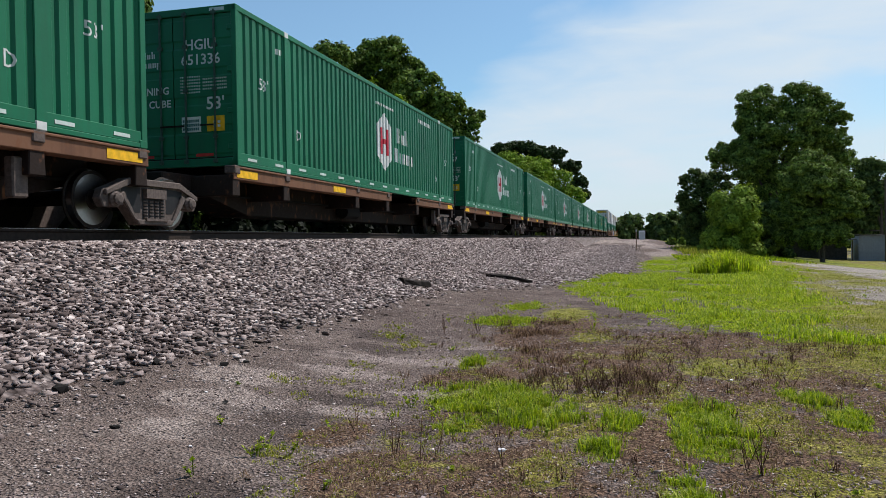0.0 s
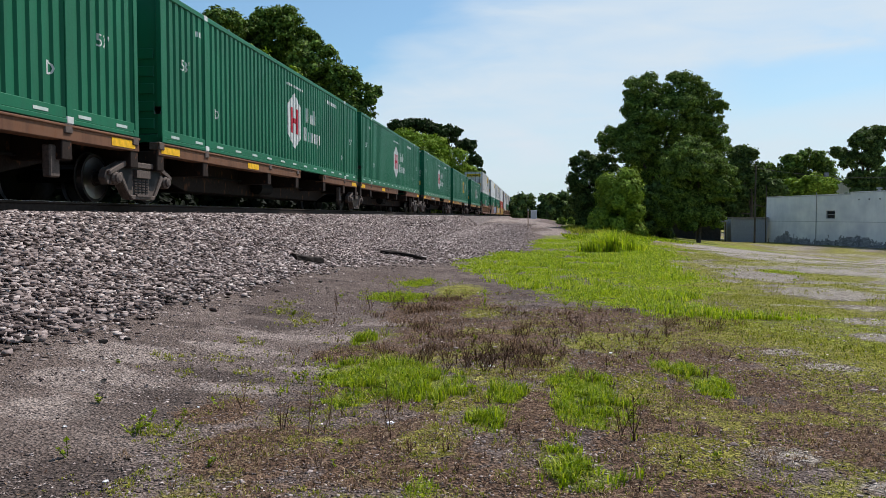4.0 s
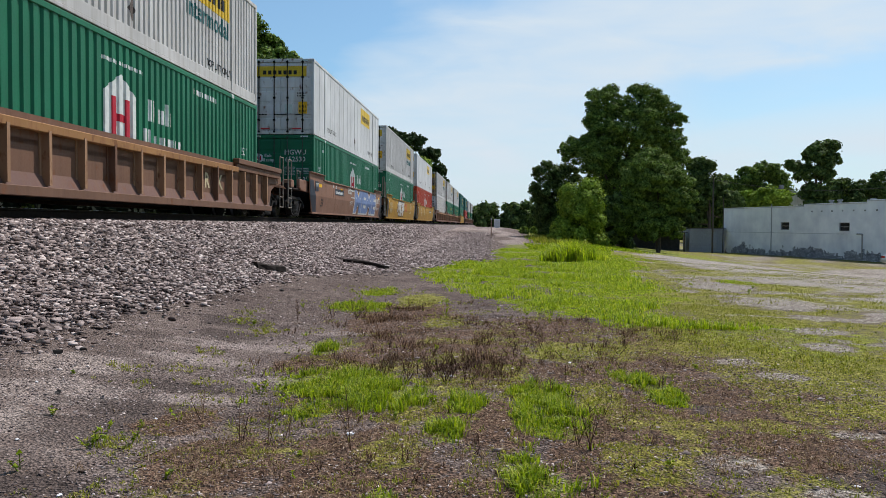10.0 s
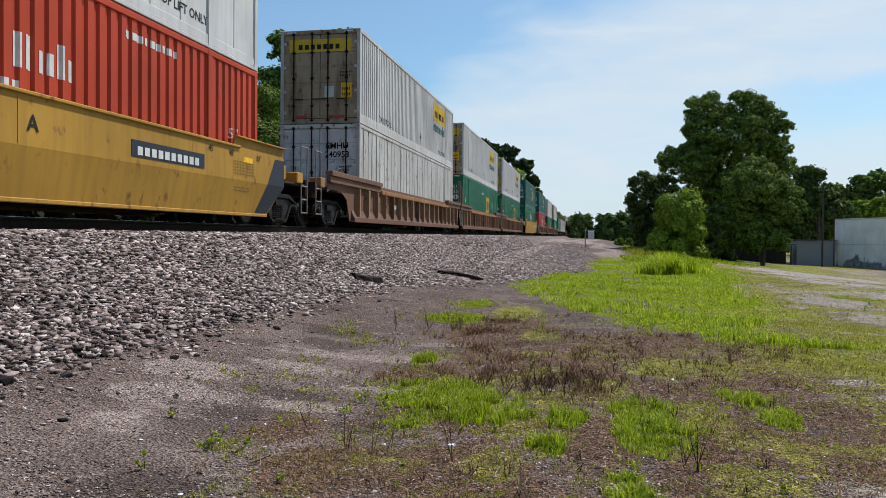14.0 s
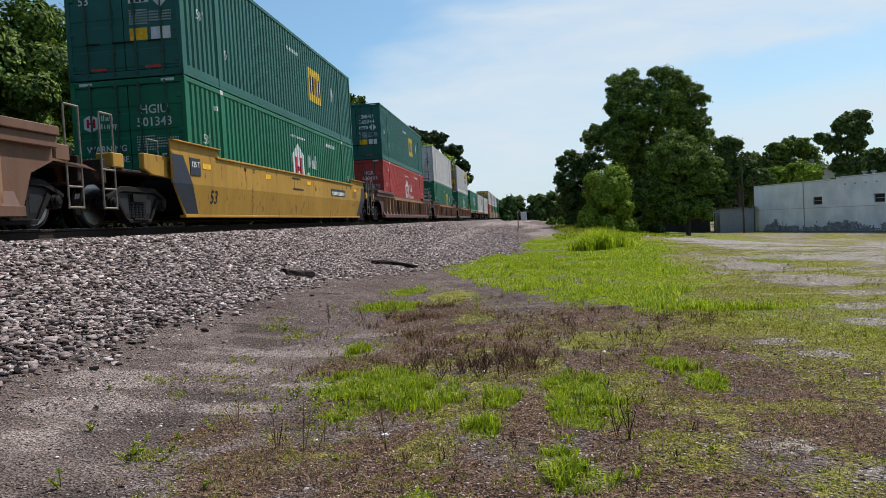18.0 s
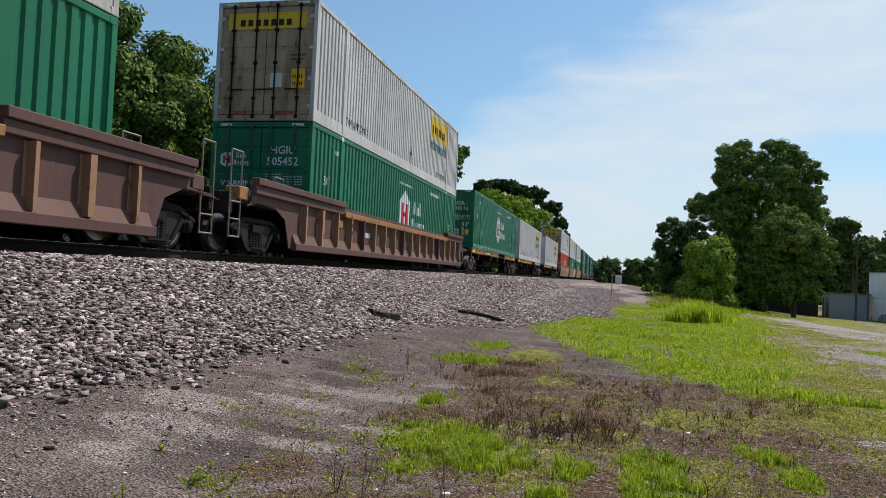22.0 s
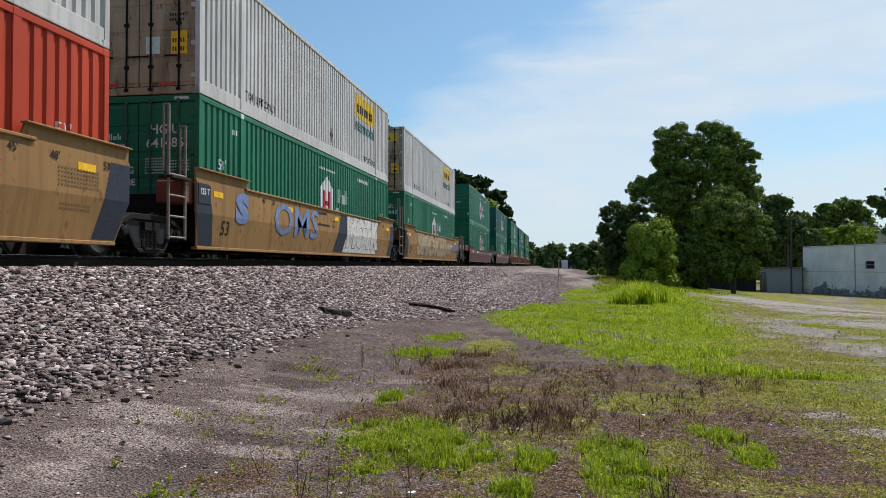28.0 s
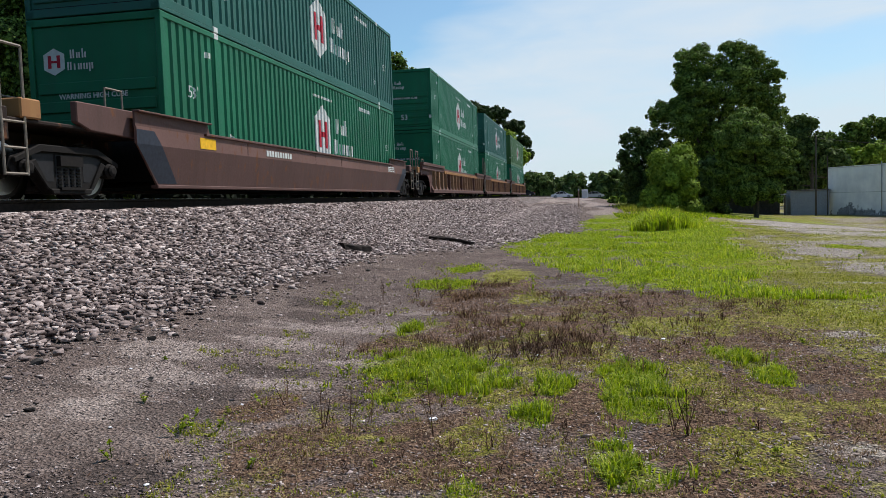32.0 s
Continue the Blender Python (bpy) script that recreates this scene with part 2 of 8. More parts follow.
def lathe(bm, axis_pts, n=20, axis="x"):
    """A turned body round the x axis from (offset, radius) pairs."""
    rings = []
    for o, r in axis_pts:
        rings.append([bm.verts.new((o, r * math.cos(k * math.tau / n), r * math.sin(k * math.tau / n))) for k in range(n)])
    for p, q in zip(rings, rings[1:]):
        for k in range(n):
            bm.faces.new((p[k], p[(k + 1) % n], q[(k + 1) % n], q[k]))
    bm.faces.new(rings[0][::-1]), bm.faces.new(rings[-1])


def slab(bm, outline, x0, x1):
    """A plate: an outline in (y, z), thick from x0 to x1."""
    a, b = [[bm.verts.new((x, y, z)) for y, z in outline] for x in (x0, x1)]
    n = len(outline)
    bm.faces.new(a), bm.faces.new(b[::-1])
    for k in range(n):
        bm.faces.new((a[k], b[k], b[(k + 1) % n], a[(k + 1) % n]))


def mesh_of(key, build, mat, smooth=False):
    """The mesh of that key, built once and shared."""
    if key not in MESHES:
        bm = bmesh.new()
        build(bm)
        bmesh.ops.recalc_face_normals(bm, faces=bm.faces[:])
        me = bpy.data.meshes.new(str(key[0]) if isinstance(key, tuple) else key)
        bm.to_mesh(me)
        bm.free()
        if smooth:
            me.polygons.foreach_set("use_smooth", [True] * len(me.polygons))
        me.materials.append(mat)
        MESHES[key] = me
    return MESHES[key]


def piece(name, key, build, mat, parent, m=None, label="", smooth=False):
    """One mesh object under a thing or part, with its mesh shared by key."""
    ob = new(name, mesh_of(key, build, mat, smooth))
    ob.parent = parent
    if m is not None:
        ob.matrix_local = m
    return tagged(ob, label)


def empty(name, m=None, label="", category="", group="", kind=""):
    ob = new(name)
    ob.empty_display_size = 0.2
    if m is not None:
        ob.matrix_world = m
    return tagged(ob, label, category, group, kind)


@functools.lru_cache(None)
def letters(text, size, bold=0.0):
    """Triangles of a line of text, centred, as ((u, v), ...) with v up."""
    cu = bpy.data.curves.new("text", "FONT")
    cu.body, cu.size, cu.align_x, cu.align_y, cu.resolution_u, cu.offset = text, size, "CENTER", "CENTER", 2, bold
    ob = bpy.data.objects.new("text", cu)
    scene.collection.objects.link(ob)
    me = bpy.data.meshes.new_from_object(ob.evaluated_get(bpy.context.evaluated_depsgraph_get()))
    me.calc_loop_triangles()
    tris = [tuple((me.vertices[i].co.x, me.vertices[i].co.y) for i in t.vertices) for t in me.loop_triangles]
    bpy.data.objects.remove(ob), bpy.data.curves.remove(cu), bpy.data.meshes.remove(me)
    return tris


def bars(cols, rows, w, h, gap=0.3):
    """Unreadable lettering: rows of short plain bars, centred."""
    out, cw, ch = [], w / cols, h / rows
    for i in range(cols):
        for j in range(rows):
            u, v = -w / 2 + i * cw, -h / 2 + j * ch
            out.append(((u, v), (u + cw * (1 - gap), v), (u + cw * (1 - gap), v + ch * (1 - gap)), (u, v + ch * (1 - gap))))
    return out


def rect(w, h, u=0.0, v=0.0):
    return [((u - w / 2, v - h / 2), (u + w / 2, v - h / 2), (u + w / 2, v + h / 2), (u - w / 2, v + h / 2))]


def flat_decal(polys, x, u0, v0, sx=1.0, sy=1.0, axis="x", thick=0.006):
    """Builds thin paint on a flat face whose normal is +x (or -y)."""
    def build(bm):
        for poly in polys:
            if axis == "x":
                bm.faces.new([bm.verts.new((x + thick, u0 + u * sx, v0 + v * sy)) for u, v in poly])
            else:
                bm.faces.new([bm.verts.new((u0 + u * sx, x - thick, v0 + v * sy)) for u, v in poly])
    return build

# ---- containers ----
CL, CW, CH = 16.15, 2.6, 2.9


def profile(y0, y1, pitch, depth, flat=0.4, inner=0.4):
    """Corrugation along y: (y, inset) points, outer face at inset 0."""
    n = max(1, round((y1 - y0) / pitch))
    p, pts = (y1 - y0) / n, []
    sl = (1 - flat - inner) / 2 * p
    for k in range(n):
        a = y0 + k * p
        pts += [(a, 0.0), (a + flat * p, 0.0), (a + flat * p + sl, depth), (a + (flat + inner) * p + sl, depth)]
    return pts + [(y1, 0.0)]


POSTS = ((0.0, 0.13), (1.93, 2.10), (14.05, 14.22), (16.02, 16.15))
STYLES = {"rib": (0.262, 0.036, 0.50, 0.17), "fine": (0.215, 0.046, 0.56, 0.12), "panel": (0.92, 0.014, 0.93, 0.03)}


@functools.lru_cache(None)
def side_profile(style):
    pitch, depth, flat, inner = STYLES[style]
    pts = []
    for (a, b), (c, d) in zip(POSTS, POSTS[1:]):
        pts += profile(b, c, pitch, depth, flat, inner)
    return pts


def sheet(style, z0, z1):
    def build(bm):
        pts = side_profile(style)
        x = CW / 2 - 0.02
        rows = [[bm.verts.new((x - d - t, y, z)) for y, d in pts] for t in (0, 0.012) for z in (z0, z1)]
        for k in range(len(pts) - 1):
            bm.faces.new((rows[0][k], rows[0][k + 1], rows[1][k + 1], rows[1][k]))
            bm.faces.new((rows[2][k], rows[3][k], rows[3][k + 1], rows[2][k + 1]))
    return build


def side_decal(polys, style, u0, v0, sx=1.0, sy=1.0, lift=0.005):
    """Paint that follows the ribs: every polygon is cut at the folds of the side."""
    pts = [(0.0, 0.0)] + side_profile(style) + [(CL, 0.0)]

    def build(bm):
        x = CW / 2 - 0.02 + lift
        for poly in polys:
            poly = [(u0 + u * sx, v0 + v * sy) for u, v in poly]
            lo, hi = min(p[0] for p in poly), max(p[0] for p in poly)
            for (a, da), (b, db) in zip(pts, pts[1:]):
                if b <= lo or a >= hi or b - a < 1e-6:
                    continue
                cut = poly
                for edge, sign in ((a, 1), (b, -1)):
                    out = []
                    for p, q in zip(cut, cut[1:] + cut[:1]):
                        ip, iq = sign * (p[0] - edge) >= 0, sign * (q[0] - edge) >= 0
                        if ip:
                            out.append(p)
                        if ip != iq:
                            f = (edge - p[0]) / (q[0] - p[0])
                            out.append((edge, p[1] + f * (q[1] - p[1])))
                    cut = out
                    if len(cut) < 3:
                        break
                if len(cut) >= 3:
                    bm.faces.new([bm.verts.new((x - da - (db - da) * (u - a) / (b - a), u, v)) for u, v in cut])
    return build


HEX = [((-0.40, -0.36), (0.0, -0.66), (0.40, -0.36), (0.40, 0.36), (0.0, 0.66), (-0.40, 0.36))]
HEX_BARS = rect(0.13, 0.62, -0.17) + rect(0.13, 0.62, 0.17) + rect(0.21, 0.12)
WORDS = [((a, b), (a + w, b), (a + w, b + h), (a, b + h)) for a, b, w, h in (
    (0.0, 0.12, 0.08, 0.42), (0.13, 0.12, 0.08, 0.42), (0.30, 0.12, 0.08, 0.28), (0.42, 0.12, 0.08, 0.28), (0.58, 0.12, 0.08, 0.44), (0.71, 0.12, 0.08, 0.28),
    (-0.16, -0.44, 0.08, 0.40), (-0.03, -0.44, 0.08, 0.40), (0.16, -0.44, 0.08, 0.30), (0.36, -0.44, 0.08, 0.30), (0.48, -0.44, 0.08, 0.30),
    (0.63, -0.44, 0.08, 0.30), (0.76, -0.44, 0.08, 0.30), (0.90, -0.56, 0.08, 0.42), (1.03, -0.44, 0.08, 0.30))]

# paint, side style, livery, everyday description
COATS = {
    "hub": (M_GREEN, "rib", "green corrugated container with white hexagon mark"),
    "hubt": (M_TEAL, "rib", "faded teal corrugated container with white hexagon mark"),
    "hubl": (M_LIME, "rib", "sun-bleached yellowish green corrugated container"),
    "emp": (M_GREEN, "rib", "green corrugated container with yellow square mark"),
    "empt": (M_TEAL, "rib", "dark teal corrugated container with yellow square mark"),
    "red": (M_RED, "rib", "faded red corrugated container with white hexagon mark"),
    "orange": (M_ORANGE, "rib", "orange red corrugated container with white hexagon mark"),
    "jb": (M_GREY, "fine", "light grey corrugated container with yellow name panel"),
    "jbo": (M_GREY, "fine", "grimy light grey corrugated container with yellow name panel"),
    "jbw": (M_WHITE, "panel", "white smooth-sided container with yellow name panel"),
    "empw": (M_DIRTY_WHITE, "panel", "dirty white panelled container with dark seams"),
}


def corner_box(x, y, z):
    def build(bm):
        box(bm, x - 0.09, x + 0.09, y - 0.09, y + 0.09, z - 0.06, z + 0.06)
        worn(bm, 0.012)
    return build


def container(coat, m, end="door", serial="", code="", group="freight containers of the train", strips=True):
    mat, style, words = COATS[coat]
    c = empty("shipping_container", m, words + (", door end ahead" if end == "door" else ", ribbed end ahead"), "container", group)
    k = (coat,)
    rail_h = 0.24 if style != "fine" else 0.30
    far = Matrix.Translation((0, CL, 0)) @ pose(0, 0, 0, 0, 0, 180)
    for turn in (Matrix.Identity(4), far):
        piece("side_wall", ("side_wall", coat), sheet(style, rail_h - 0.02, CH - 0.09), mat, c, turn)
        piece("top_rail", ("top_rail", coat), lambda bm: (box(bm, CW / 2 - 0.07, CW / 2, 0.0, CL, CH - 0.11, CH), worn(bm, 0.012)), mat, c, turn)

        def lower(bm):
            box(bm, CW / 2 - 0.06, CW / 2 - 0.012, 0.0, CL, 0.07, rail_h)
            box(bm, CW / 2 - 0.12, CW / 2, 0.0, CL, 0.0, 0.07)
            worn(bm, 0.008)
        piece("bottom_rail", ("bottom_rail", coat), lower, mat, c, turn)
        for i, (a, b) in enumerate(POSTS):
            def post(bm, a=a, b=b, i=i):
                box(bm, CW / 2 - 0.10, CW / 2 + 0.002, a, b, 0.05, CH - 0.05)
                worn(bm, 0.010)
            piece("corner_post" if i in (0, 3) else "lifting_post", ("post", coat, i), post, mat, c, turn)
    for y in (0.09, 2.015, 14.135, CL - 0.09):
        for x in (CW / 2 - 0.085, -CW / 2 + 0.085)[:2 if y < 1 or y > 15 else 1]:
            for z in (0.055, CH - 0.055):
                piece("corner_casting", ("casting", coat, round(x, 2), y, z), corner_box(x, y, z),
                      M_INK if (1 < y < 15 and coat in ("hub", "hubt", "red")) else mat, c)
    piece("roof", ("roof", coat), lambda bm: (box(bm, -CW / 2 + 0.04, CW / 2 - 0.04, 0.05, CL - 0.05, CH - 0.05, CH - 0.012), worn(bm, 0.008)), mat, c)
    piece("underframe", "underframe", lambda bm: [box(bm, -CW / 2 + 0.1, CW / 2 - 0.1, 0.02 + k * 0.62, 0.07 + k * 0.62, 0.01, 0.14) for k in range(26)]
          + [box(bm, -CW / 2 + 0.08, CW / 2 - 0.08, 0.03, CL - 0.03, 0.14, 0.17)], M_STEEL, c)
    # ends
    for front in (True, False):
        turn = Matrix.Identity(4) if front else far
        doors = (end == "door") == front

        def header(bm):
            box(bm, -CW / 2 + 0.1, CW / 2 - 0.1, 0.0, 0.10, CH - 0.13, CH)
            worn(bm, 0.01)

        def sill(bm):
            box(bm, -CW / 2 + 0.1, CW / 2 - 0.1, 0.0, 0.10, 0.0, 0.15)
            worn(bm, 0.01)
        piece("end_header", ("end_header", coat), header, {"jb": M_DOORS_W, "jbo": M_DOORS, "jbw": M_DOORS_W, "empw": M_DOORS_W}.get(coat, mat), c, turn)
        piece("end_sill", ("end_sill", coat), sill, {"jb": M_DOORS_W, "jbo": M_DOORS, "jbw": M_DOORS_W, "empw": M_DOORS_W}.get(coat, mat), c, turn)
        if doors:
            for s in (-1, 1):
                def leaf(bm, s=s):
                    x0, x1 = sorted((s * 0.012, s * (CW / 2 - 0.105)))
                    out = [(0.08, 0.16), (0.08, CH - 0.14), (0.035, CH - 0.14)]
                    for q in range(5):
                        zc = CH - 0.14 - (CH - 0.30) * (q + 0.5) / 5
                        out += [(0.035, zc + 0.20), (0.022, zc + 0.17), (0.022, zc - 0.17), (0.035, zc - 0.20)]
                    slab(bm, out + [(0.035, 0.16)], x0, x1)
                door = piece("door", ("door", coat, s), leaf, {"jb": M_DOORS_W, "jbo": M_DOORS, "jbw": M_DOORS_W, "empw": M_DOORS_W}.get(coat, mat), c, turn)
                for r in (0.26, 0.86):
                    rod = piece("lock_rod", ("rod", s, r, coat in ("jb", "jbo", "jbw", "empw")), lambda bm, s=s, r=r: (cyl(bm, (s * r, 0.0, 0.06), (s * r, 0.0, CH - 0.06), 0.020, 8),
                          [box(bm, s * r - 0.045, s * r + 0.045, -0.02, 0.035, z - 0.03, z + 0.03) for z in (0.1, 0.55, 1.4, 2.2, CH - 0.12)]),
                          M_STEEL if coat in ("jb", "jbo", "jbw", "empw") else M_ROD, door)
                    piece("handle", ("handle", s, r), lambda bm, s=s, r=r: (box(bm, s * r - 0.02, s * r + 0.30 * -s, -0.035, -0.02, 0.74, 0.77)
                          if s > 0 else box(bm, s * r, s * r + 0.32, -0.035, -0.02, 0.74, 0.77)), M_STEEL, rod)
                for z in (0.35, 1.0, 1.75, 2.5):
                    piece("hinge", ("hinge", coat, s, z), lambda bm, s=s, z=z: (box(bm, s * (CW / 2 - 0.13) - 0.06, s * (CW / 2 - 0.13) + 0.06, 0.0, 0.05, z - 0.05, z + 0.05),
                          worn(bm, 0.012)), mat, door)
        else:
            wall = piece("end_wall", ("end_wall", coat), lambda bm: (box(bm, -CW / 2 + 0.10, CW / 2 - 0.10, 0.04, 0.09, 0.15, CH - 0.13), worn(bm, 0.012)), {"jb": M_DOORS_W, "jbo": M_DOORS_W, "jbw": M_DOORS_W, "empw": M_DOORS_W}.get(coat, mat), c, turn)
            for q in range(7 if coat in ("jb", "jbo", "jbw") else 5):
                z = 0.26 + q * 0.33
                piece("end_rib", ("end_rib", coat, q), lambda bm, z=z: (box(bm, -CW / 2 + 0.16, CW / 2 - 0.16, 0.008, 0.05, z, z + 0.20), worn(bm, 0.014)), {"jb": M_DOORS_W, "jbo": M_DOORS_W, "jbw": M_DOORS_W, "empw": M_DOORS_W}.get(coat, mat), wall)
    paint_marks(c, coat, style, end, serial, strips)
    return c


def paint_marks(c, coat, style, end, serial, strips):
    """Livery on the near side and on the end that meets the camera."""
    def side(name, polys, u, v, mat, sx=1.0, sy=1.0, lift=0.005, label=""):
        piece(name, (name, coat, u, v, sx, lift), side_decal(polys, style, u, v, sx, sy, lift), mat, c, None, label)

    def front(name, polys, u, v, mat, sx=1.0, sy=1.0, y=0.0, label="", key=""):
        piece(name, (name, coat, u, v, sx, key, y), flat_decal(polys, y, u, v, sx, sy, "y"), mat, c, None, label)
    dark = coat in ("jb", "jbo", "jbw", "empw")
    ink = M_TEALINK if dark else M_INK
    if coat in ("hub", "hubt", "hubl", "red", "orange"):
        cross = M_LOGO_RED if coat != "red" else M_RED
        side("logo_hexagon", HEX, 8.15, 1.42, M_INK, 1.55, 1.25, label="white hexagon mark")
        side("logo_cross", HEX_BARS, 8.15, 1.42, cross, 1.5, 1.2, 0.009, "bars on the hexagon mark")
        side("logo_wordmark", WORDS, 9.30, 1.40, M_INK, 1.35, 1.05, label="plain white bars beside the hexagon")
        side("serial_line", bars(9, 1, 1.5, 0.17), 12.3, 2.55, M_INK)
        side("warning_line", bars(14, 1, 1.6, 0.10), 8.3, 2.45, M_INK)
        side("length_mark", letters("53'", 0.32, 0.0), 1.05, 1.62, M_INK)
        side("length_mark_rear", letters("53'", 0.30, 0.0), 15.1, 1.45, M_INK)
        side("clamp_mark", letters("D", 0.32, 0.0), 2.55, 0.85, M_INK)
        side("clamp_mark_rear", letters("D", 0.30, 0.0), 13.7, 0.75, M_INK)
        side("height_mark", bars(3, 1, 0.3, 0.16), 1.75, 2.45, M_INK)
    if coat in ("emp", "empt"):
        side("logo_square", rect(1.5, 1.15), 10.6, 1.55, M_LOGO_YELLOW, label="yellow square mark")
        side("logo_bars", [q for k in range(4) for q in rect(0.15, 0.62, -0.48 + 0.32 * k)], 10.6, 1.55, M_LOGO_BLUE, 1.1, 1, 0.009)
        side("placard", [((-0.16, 0), (0, -0.28), (0.16, 0), (0, 0.28))], 13.0, 1.65, M_INK)
        side("length_mark", letters("53'", 0.32, 0.0), 1.05, 1.5, M_INK)
        side("clamp_mark", letters("D", 0.32, 0.0), 2.5, 0.9, M_INK)
        side("serial_line", bars(9, 1, 1.3, 0.15), 8.2, 2.3, M_INK)
    if coat in ("jb", "jbo", "jbw"):
        side("name_panel", rect(2.75, 0.80), 12.55 if coat in ("jb", "jbo") else 11.6, 2.2, M_LOGO_YELLOW, label="yellow name panel")
        side("name_line", bars(7, 1, 2.2, 0.46, 0.36), 12.6 if coat in ("jb", "jbo") else 11.65, 2.2, M_BLACK, 1, 1, 0.009)
        if coat in ("jb", "jbo"):
            side("word", letters("Intermodal", 0.62, 0.012), 12.5, 1.52, M_TEALINK)
        side("lift_note", letters("TOP LIFT ONLY", 0.26, 0.0), 3.3 if coat == "jbw" else 3.1, 0.46, M_BLACK)
        side("lift_note_rear", letters("TOP LIFT ONLY", 0.24, 0.003), 13.2, 0.46, M_BLACK)
        side("placard", [((-0.13, 0), (0, -0.24), (0.13, 0), (0, 0.24))], 8.6, 0.66, M_FRAME)
    if coat == "empw":
        for k in range(17):
            side("panel_seam", rect(0.04, 2.5), 0.45 + k * 0.95, 1.5, M_STEEL, 1, 1, 0.008)
    if strips and not dark:
        for k in range(15):
            y = 0.55 + k * 1.075
            if all(abs(y - p) > 0.3 for p in (2.0, 14.1)):
                piece("reflector", ("reflector", k), lambda bm, y=y: box(bm, CW / 2 - 0.013, CW / 2 - 0.006, y - 0.17, y + 0.17, 0.115, 0.165), M_STRIP, c)
    # end facing the camera
    if end == "door":
        if serial:
            code, num = serial.split()
            front("owner_code", letters(code, 0.27, 0.004), 0.57, 2.22, ink if not dark else M_BLACK, 1, 1, 0.022, key=code)
            front("serial_number", letters(num, 0.27, 0.004), 0.57, 1.95, ink if not dark else M_BLACK, 1, 1, 0.022, key=num)
        if dark:
            front("data_block", bars(6, 2, 0.34, 0.20, 0.45), 0.82, 1.55, M_BLACK, 1, 1, 0.022)
        else:
            low = 1.30 if coat in ("emp", "empt") else 1.52
            front("data_block", bars(12, 6, 0.42, 0.34, 0.5), 0.36, low, ink, 1, 1, 0.022)
            front("data_block_edge", bars(14, 4, 0.5, 0.24, 0.5), 0.86, low, ink, 1, 1, 0.022)
        for x in (-0.62, 0.62):
            front("reflector_bar", rect(0.36, 0.06), x, 0.22, M_TAPERED, 1, 1, 0.03, key=str(x))
            front("reflector_top", rect(0.30, 0.06), x * 1.5, CH - 0.065, M_STRIP, 1, 1, 0.0, key=str(x))
        if coat in ("hub", "hubt", "red", "orange"):
            front("end_hexagon", HEX, -0.88, 2.0, M_INK, 0.42, 0.30, 0.022)
            front("end_cross", HEX_BARS, -0.88, 2.0, M_LOGO_RED, 0.42, 0.30, 0.018)
            front("end_wordmark", WORDS, -0.64, 2.0, M_INK, 0.33, 0.30, 0.022)
            front("length_on_door", letters("53'", 0.32, 0.005), 0.86, 1.14, M_INK, 1, 1, 0.022)
            front("warning", letters("WARNING", 0.19, 0.004), -0.55, 1.42, M_INK, 1, 1, 0.022)
            front("high_cube", letters("HIGH CUBE", 0.19, 0.004), -0.55, 1.18, M_INK, 1, 1, 0.022)
            front("phone_plate", rect(0.40, 0.28), 0.36, 0.78, M_INK, 1, 1, 0.022)
            front("phone_line", bars(8, 3, 0.34, 0.22), 0.36, 0.78, M_TEALINK, 1, 1, 0.018)
            front("yellow_sticker", rect(0.36, 0.28), 0.86, 0.78, M_SAFETY, 1, 1, 0.022)
            front("sticker_mark", bars(2, 2, 0.16, 0.14), 0.90, 0.78, M_INK, 1, 1, 0.018)
        elif coat in ("emp", "empt"):
            front("end_square", rect(0.44, 0.30), -0.55, 2.3, M_LOGO_YELLOW, 1, 1, 0.022)
            front("end_cross", bars(3, 1, 0.34, 0.2), -0.55, 2.3, M_LOGO_BLUE, 1, 1, 0.018)
            front("diamond", [((-0.20, 0), (0, -0.20), (0.20, 0), (0, 0.20))], 0.86, 1.66, M_INK, 1, 1, 0.022)
            front("code_plate", rect(0.46, 0.15), 0.38, 1.66, M_INK, 1, 1, 0.022)
            front("code_line", bars(3, 1, 0.36, 0.12, 0.35), 0.38, 1.66, M_PLACARD, 1, 1, 0.018)
            front("length_on_door", letters("53'", 0.26, 0.004), -0.85, 1.7, M_INK, 1, 1, 0.022)
            front("yellow_sticker", rect(0.40, 0.26), 0.34, 0.92, M_SAFETY, 1, 1, 0.022)
            front("white_sticker", rect(0.44, 0.26), 0.84, 0.92, M_INK, 1, 1, 0.022)
        elif coat in ("jb", "jbo", "jbw"):
            front("end_panel", rect(2.02, 0.40), 0.0, 2.42, M_LOGO_YELLOW, 1, 1, 0.022, label="yellow name panel")
            front("end_panel_line", bars(7, 1, 1.4, 0.24, 0.36), 0.0, 2.42, M_BLACK, 1, 1, 0.018)
            front("yellow_sticker", rect(0.34, 0.46), 0.86, 1.02, M_SAFETY, 1, 1, 0.022)
            front("sticker_line", bars(5, 2, 0.28, 0.34, 0.5), 0.86, 1.02, M_BLACK, 1, 1, 0.018)
            front("paper_pocket", rect(0.30, 0.34), 0.30, 0.98, M_STRIP, 1, 1, 0.022)
    else:
        if dark:
            front("end_panel", rect(0.9, 0.22), -0.3, 2.5, M_LOGO_YELLOW, 1, 1, 0.03)
            front("end_panel_line", bars(7, 1, 0.7, 0.12, 0.36), -0.3, 2.5, M_BLACK, 1, 1, 0.026)
            front("word", letters("Intermodal", 0.2, 0.004), -0.3, 2.25, M_TEALINK, 1, 1, 0.03)
        else:
            front("end_hexagon", HEX, -0.80, 2.15, M_INK, 0.52, 0.36, 0.03)
            front("end_cross", HEX_BARS, -0.80, 2.15, M_LOGO_RED, 0.52, 0.36, 0.026)
